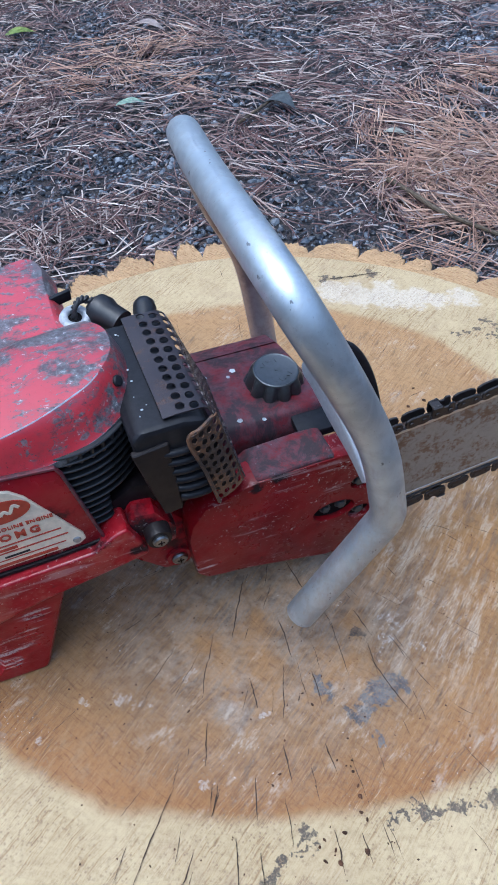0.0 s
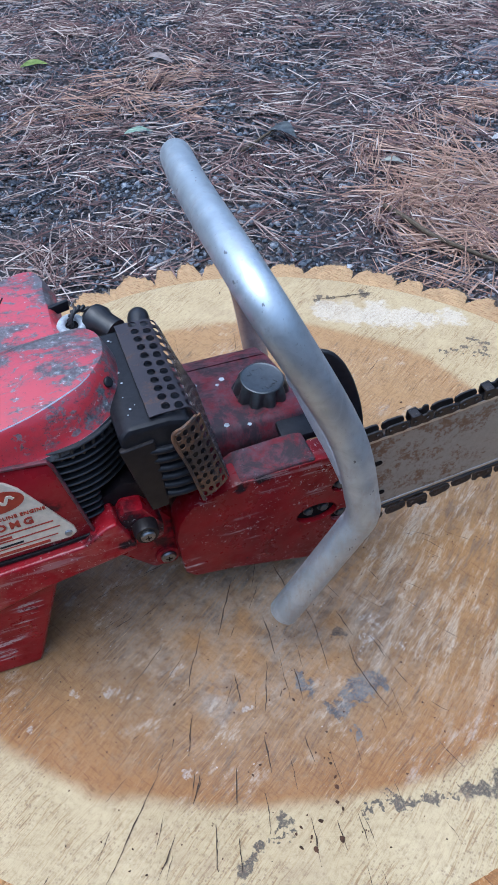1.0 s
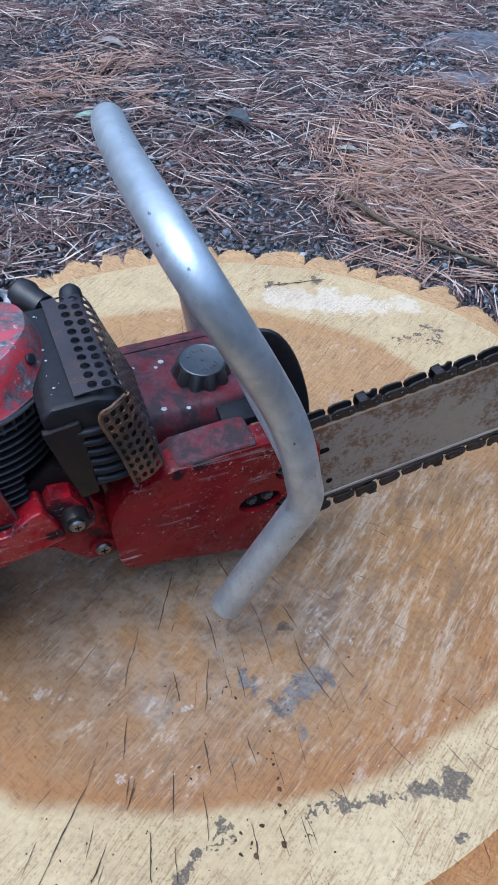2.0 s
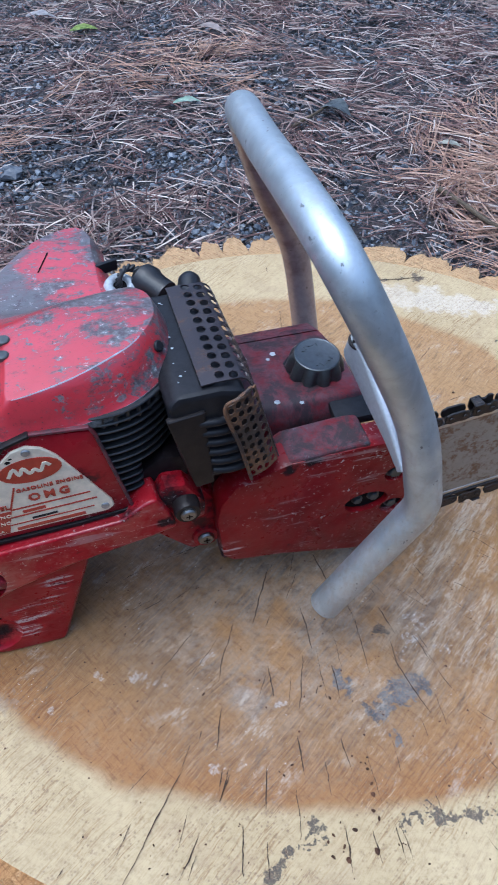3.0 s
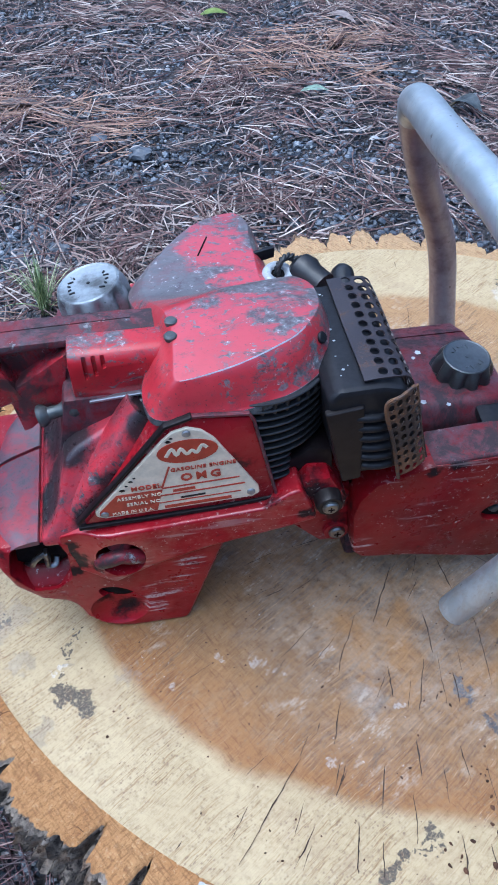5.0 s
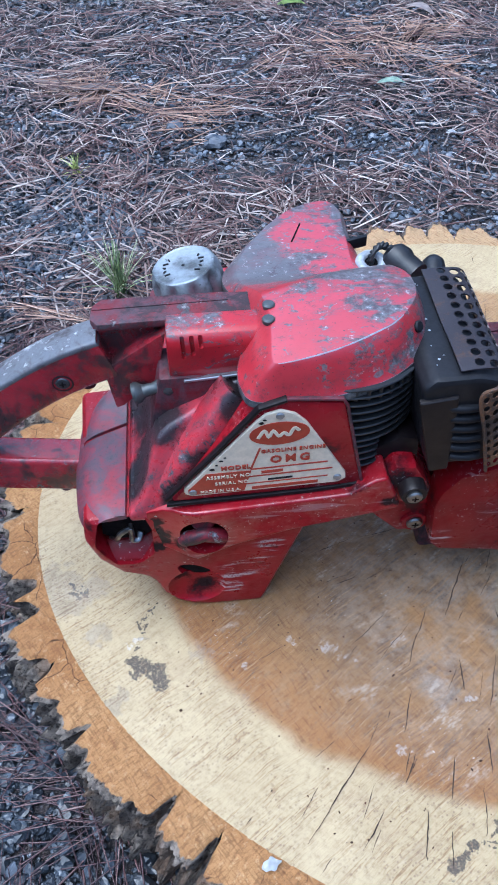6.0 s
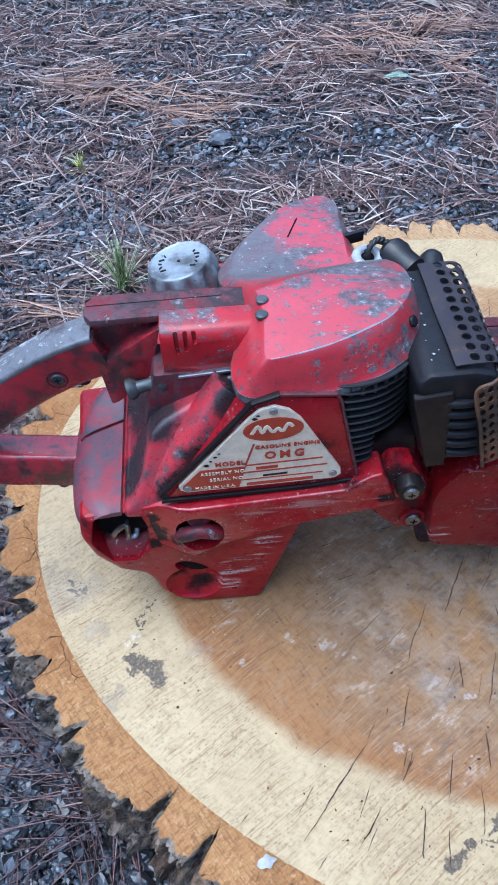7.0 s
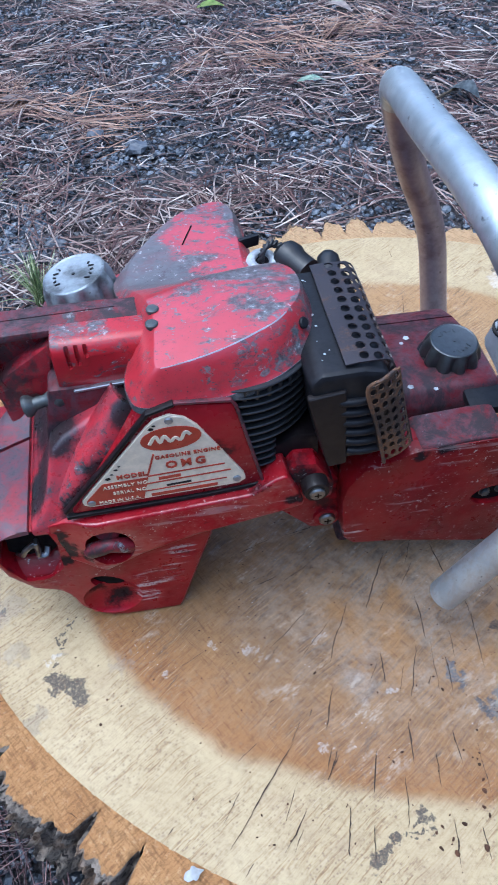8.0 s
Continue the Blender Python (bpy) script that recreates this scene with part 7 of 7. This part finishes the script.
def link_mesh(tooth):
    bm = bmesh.new()
    for y in (-0.0052, 0.0030):
        pts = [(-0.0118, 0.0055), (-0.0105, 0.0015), (-0.0060, 0.0002), (0.0, 0.0012), (0.0060, 0.0002), (0.0105, 0.0015), (0.0118, 0.0055), (0.0105, 0.0100), (0.0060, 0.0118), (-0.0060, 0.0118), (-0.0105, 0.0100)]
        if tooth:
            pts = pts[:7] + [(0.0112, 0.0128), (0.0070, 0.0142), (0.0045, 0.0112), (0.0010, 0.0112), (-0.0020, 0.0158), (-0.0105, 0.0148), (-0.0115, 0.0095)]
        add(bm, prism(pts, y, y + 0.0022, "y", 0.0004, 1))
        for u in (-0.0063, 0.0063):
            add(bm, peg((u, y - 0.0005 if y < 0 else y + 0.0022, 0.0062), (0, -1 if y < 0 else 1, 0), [(0.0024, 0), (0.0020, 0.0006)], 8))
    if tooth:
        add(bm, prism([(-0.0105, -0.0065), (-0.0020, -0.0065), (-0.0020, 0.0030), (-0.0105, 0.0030)], 0.0132, 0.0150, "z", 0.0003, 1))
    me = bpy.data.meshes.new("chain_link")
    bmesh.ops.recalc_face_normals(bm, faces=bm.faces[:])
    bm.to_mesh(me)
    bm.free()
    me.materials.append(CHAINSTEEL)
    return me


PLAIN_LINK, CUTTER = link_mesh(False), link_mesh(True)
rng = random.Random(2)
spots = []
pitch = 0.0252
u = 0.012
while u < REACH:
    spots.append((u, HALF, 0))
    u += pitch
turns = int(math.pi * HALF / pitch)
for i in range(turns):
    a = 180.0 * (i + 0.5) / turns
    spots.append((REACH + HALF * math.sin(radians(a)), HALF * math.cos(radians(a)), a))
while u > 0.02:
    u -= pitch
    spots.append((u, -HALF - 0.003 - 0.0022 * math.sin(u * 31) - 0.0012 * math.sin(u * 77), 180 + 7 * math.cos(u * 31)))
for i, (u, w, a) in enumerate(spots):
    ob = new("chain_link" if i % 3 else "cutter", CUTTER if i % 3 == 0 else PLAIN_LINK)
    ob.parent = chain
    ob.matrix_local = BAR @ Matrix.Translation((u, 0.0, w + 0.001 * (1 if w > 0 else -1))) @ Matrix.Rotation(radians(a + rng.gauss(0, 3)), 4, 'Y')

# ---- loose things on the ground and on the log ----


def leaf_mesh(length, width, bend, rng, lobes=0):
    bm = bmesh.new()
    rows = []
    n = 8
    for i in range(n + 1):
        u = i / n
        w = width * math.sin(math.pi * min(0.97, max(0.03, u)) ** 0.8) * (1 + 0.25 * lobes * math.sin(u * 14)) * 0.5
        row = []
        for s in (-1, -0.5, 0, 0.5, 1):
            row.append(bm.verts.new((u * length - length / 2, s * w, bend * math.sin(u * 3) + 0.12 * abs(s) * w + rng.uniform(0, 0.001))))
        rows.append(row)
    for p, q in zip(rows, rows[1:]):
        for i in range(4):
            bm.faces.new((p[i], p[i + 1], q[i + 1], q[i]))
    bmesh.ops.solidify(bm, geom=bm.faces[:], thickness=0.0006)
    return bm


def leaf(name, at, turn, length, width, colour, label, bend=0.006, lobes=0, category="leaf"):
    ob = link(name, leaf_mesh(length, width, bend, random.Random(int(length * 1e4)), lobes), plain(name + "_surface", colour, 0.55, 0.0, 0.4, 90))
    ob.location = at
    ob.rotation_euler = (0.05, 0.04, radians(turn))
    return tagged(ob, label, category)


leaf("green_leaf", (-0.535, 1.925, 0.012), 20, 0.070, 0.032, (0.36, 0.46, 0.12), "fresh yellow-green leaf lying on the ground", 0.008)
leaf("pale_leaf", (-0.236, 1.553, 0.014), 12, 0.062, 0.022, (0.42, 0.56, 0.44), "pale green crumpled leaf on the needles", 0.008, 1)
leaf("grey_leaf", (0.065, 1.552, 0.010), -30, 0.070, 0.042, (0.16, 0.18, 0.19), "grey curled dead leaf on the ground", 0.018)
leaf("white_leaf", (-0.660, 1.998, 0.012), 5, 0.075, 0.030, (0.60, 0.57, 0.56), "bleached dry leaf on the ground", 0.010, 1)
leaf("white_leaf", (0.520, 1.529, 0.014), 10, 0.050, 0.022, (0.60, 0.60, 0.60), "bleached dry leaf on the ground", 0.008, 1)
leaf("white_leaf", (0.281, 1.425, 0.014), -10, 0.045, 0.018, (0.50, 0.50, 0.42), "bleached dry leaf on the ground", 0.006)
leaf("tan_leaf", (-0.235, 1.955, 0.014), -28, 0.085, 0.030, (0.50, 0.42, 0.38), "tan curled dead leaf on the ground", 0.012)
leaf("white_leaf", (-0.100, 1.379, 0.012), 20, 0.022, 0.014, (0.60, 0.60, 0.60), "bleached scrap of leaf on the ground", 0.003)
leaf("bark_flake", (-0.80, 1.385, 0.006), 10, 0.11, 0.030, (0.24, 0.19, 0.175), "curled grey bark flake on the needles", 0.008, 0, "bark flake")
leaf("petal", (-0.108, 0.098, 0.0815), 35, 0.015, 0.009, (0.72, 0.74, 0.74), "small white petal on the sawn bark", 0.003, 1, "petal")


def stick(points, r, label):
    path = spline(points, 6)
    bm = sweep(path, circle(r, 8), (0, 0, 1), [1 - 0.5 * i / len(path) for i in range(len(path))])
    ob = link("stick", bm, plain("stick_bark", (0.095, 0.070, 0.042), 0.8, 0, 0.5, 140))
    return tagged(ob, label, "stick")


stick([(0.246, 1.249, 0.018), (0.285, 1.190, 0.022), (0.330, 1.132, 0.021), (0.461, 1.036, 0.018), (0.60, 0.96, 0.012)], 0.0052, "thin brown stick lying on the needles")
stick([(-0.02, 1.47, 0.014), (0.02, 1.52, 0.018), (0.06, 1.585, 0.016)], 0.0035, "thin brown twig on the needles")


def tuft(name, at, count, length, spread, rng, label, mat=GREEN):
    verts, faces = [], []
    for _ in range(count):
        a, tilt = rng.uniform(0, 6.3), abs(rng.gauss(0, spread))
        k = length * rng.uniform(0.6, 1.1)
        base, n = len(verts), 5
        x, y, z = rng.gauss(0, 0.003), rng.gauss(0, 0.003), 0.0
        for i in range(n + 1):
            u = i / n
            t = tilt * (0.6 + 0.8 * u)
            w = 0.0015 * (1 - 0.8 * u)
            verts.extend([(x - math.sin(a) * w, y + math.cos(a) * w, z), (x + math.sin(a) * w, y - math.cos(a) * w, z), (x, y, z + w)])
            x += math.cos(a) * math.sin(t) * k / n
            y += math.sin(a) * math.sin(t) * k / n
            z += math.cos(t) * k / n
        for i in range(n):
            p, q = base + 3 * i, base + 3 * i + 3
            faces.extend([(p, q, q + 2, p + 2), (q + 1, p + 1, p + 2, q + 2), (p + 1, q + 1, q, p)])
    ob = from_lists(name, verts, faces, mat)
    ob.location = at
    return tagged(ob, label, "seedling")


tuft("pine_seedling", (-0.514, 0.784, 0.0), 90, 0.082, 0.42, random.Random(4), "green tuft of pine needles growing beside the log")
tuft("pine_seedling", (-0.718, 1.085, 0.0), 26, 0.042, 0.9, random.Random(6), "small yellow-green sprout among dry needles", SPROUT)


def stone(at, size, rng, label, mat=SLAB):
    bm = bmesh.new()
    bmesh.ops.create_icosphere(bm, subdivisions=2, radius=1.0)
    seed = rng.uniform(0, 50)
    for v in bm.verts:
        k = 1 + 0.6 * noise.noise(v.co * 1.3 + Vector((seed, 0, 0))) + 0.08 * noise.noise(v.co * 4 + Vector((seed, 3, 0)))
        v.co = Vector((v.co.x * size[0] * k, v.co.y * size[1] * k, v.co.z * size[2] * k))
    ob = link("stone", bm, mat, 0)
    ob.location = at
    return tagged(ob, label, "stone", "loose stones")


rng = random.Random(21)
for x, y, s in ((-0.515, 1.246, 0.022), (-0.606, 1.285, 0.016), (0.42, 1.44, 0.018), (-0.55, 0.935, 0.016), (-0.60, 0.90, 0.012), (-0.455, 0.06, 0.022), (-0.43, 0.01, 0.018), (-0.40, -0.04, 0.02), (-0.36, -0.02, 0.018), (-0.33, -0.07, 0.02), (-0.30, -0.1, 0.018), (-0.46, 0.13, 0.014), (-0.39, 0.08, 0.016), (-0.42, 0.10, 0.012)):
    stone((x, y, s * 0.22), (s * rng.uniform(0.9, 1.2), s * rng.uniform(0.7, 1.0), s * rng.uniform(0.45, 0.6)), rng, "blue-grey angular stone lying in the gravel")
stone((0.68, 2.05, -0.002), (0.13, 0.09, 0.011), rng, "flat blue-grey stone slab set in the ground", SLAB)
stone((0.60, 1.82, -0.001), (0.085, 0.045, 0.010), rng, "flat blue-grey stone slab set in the ground", SLAB)
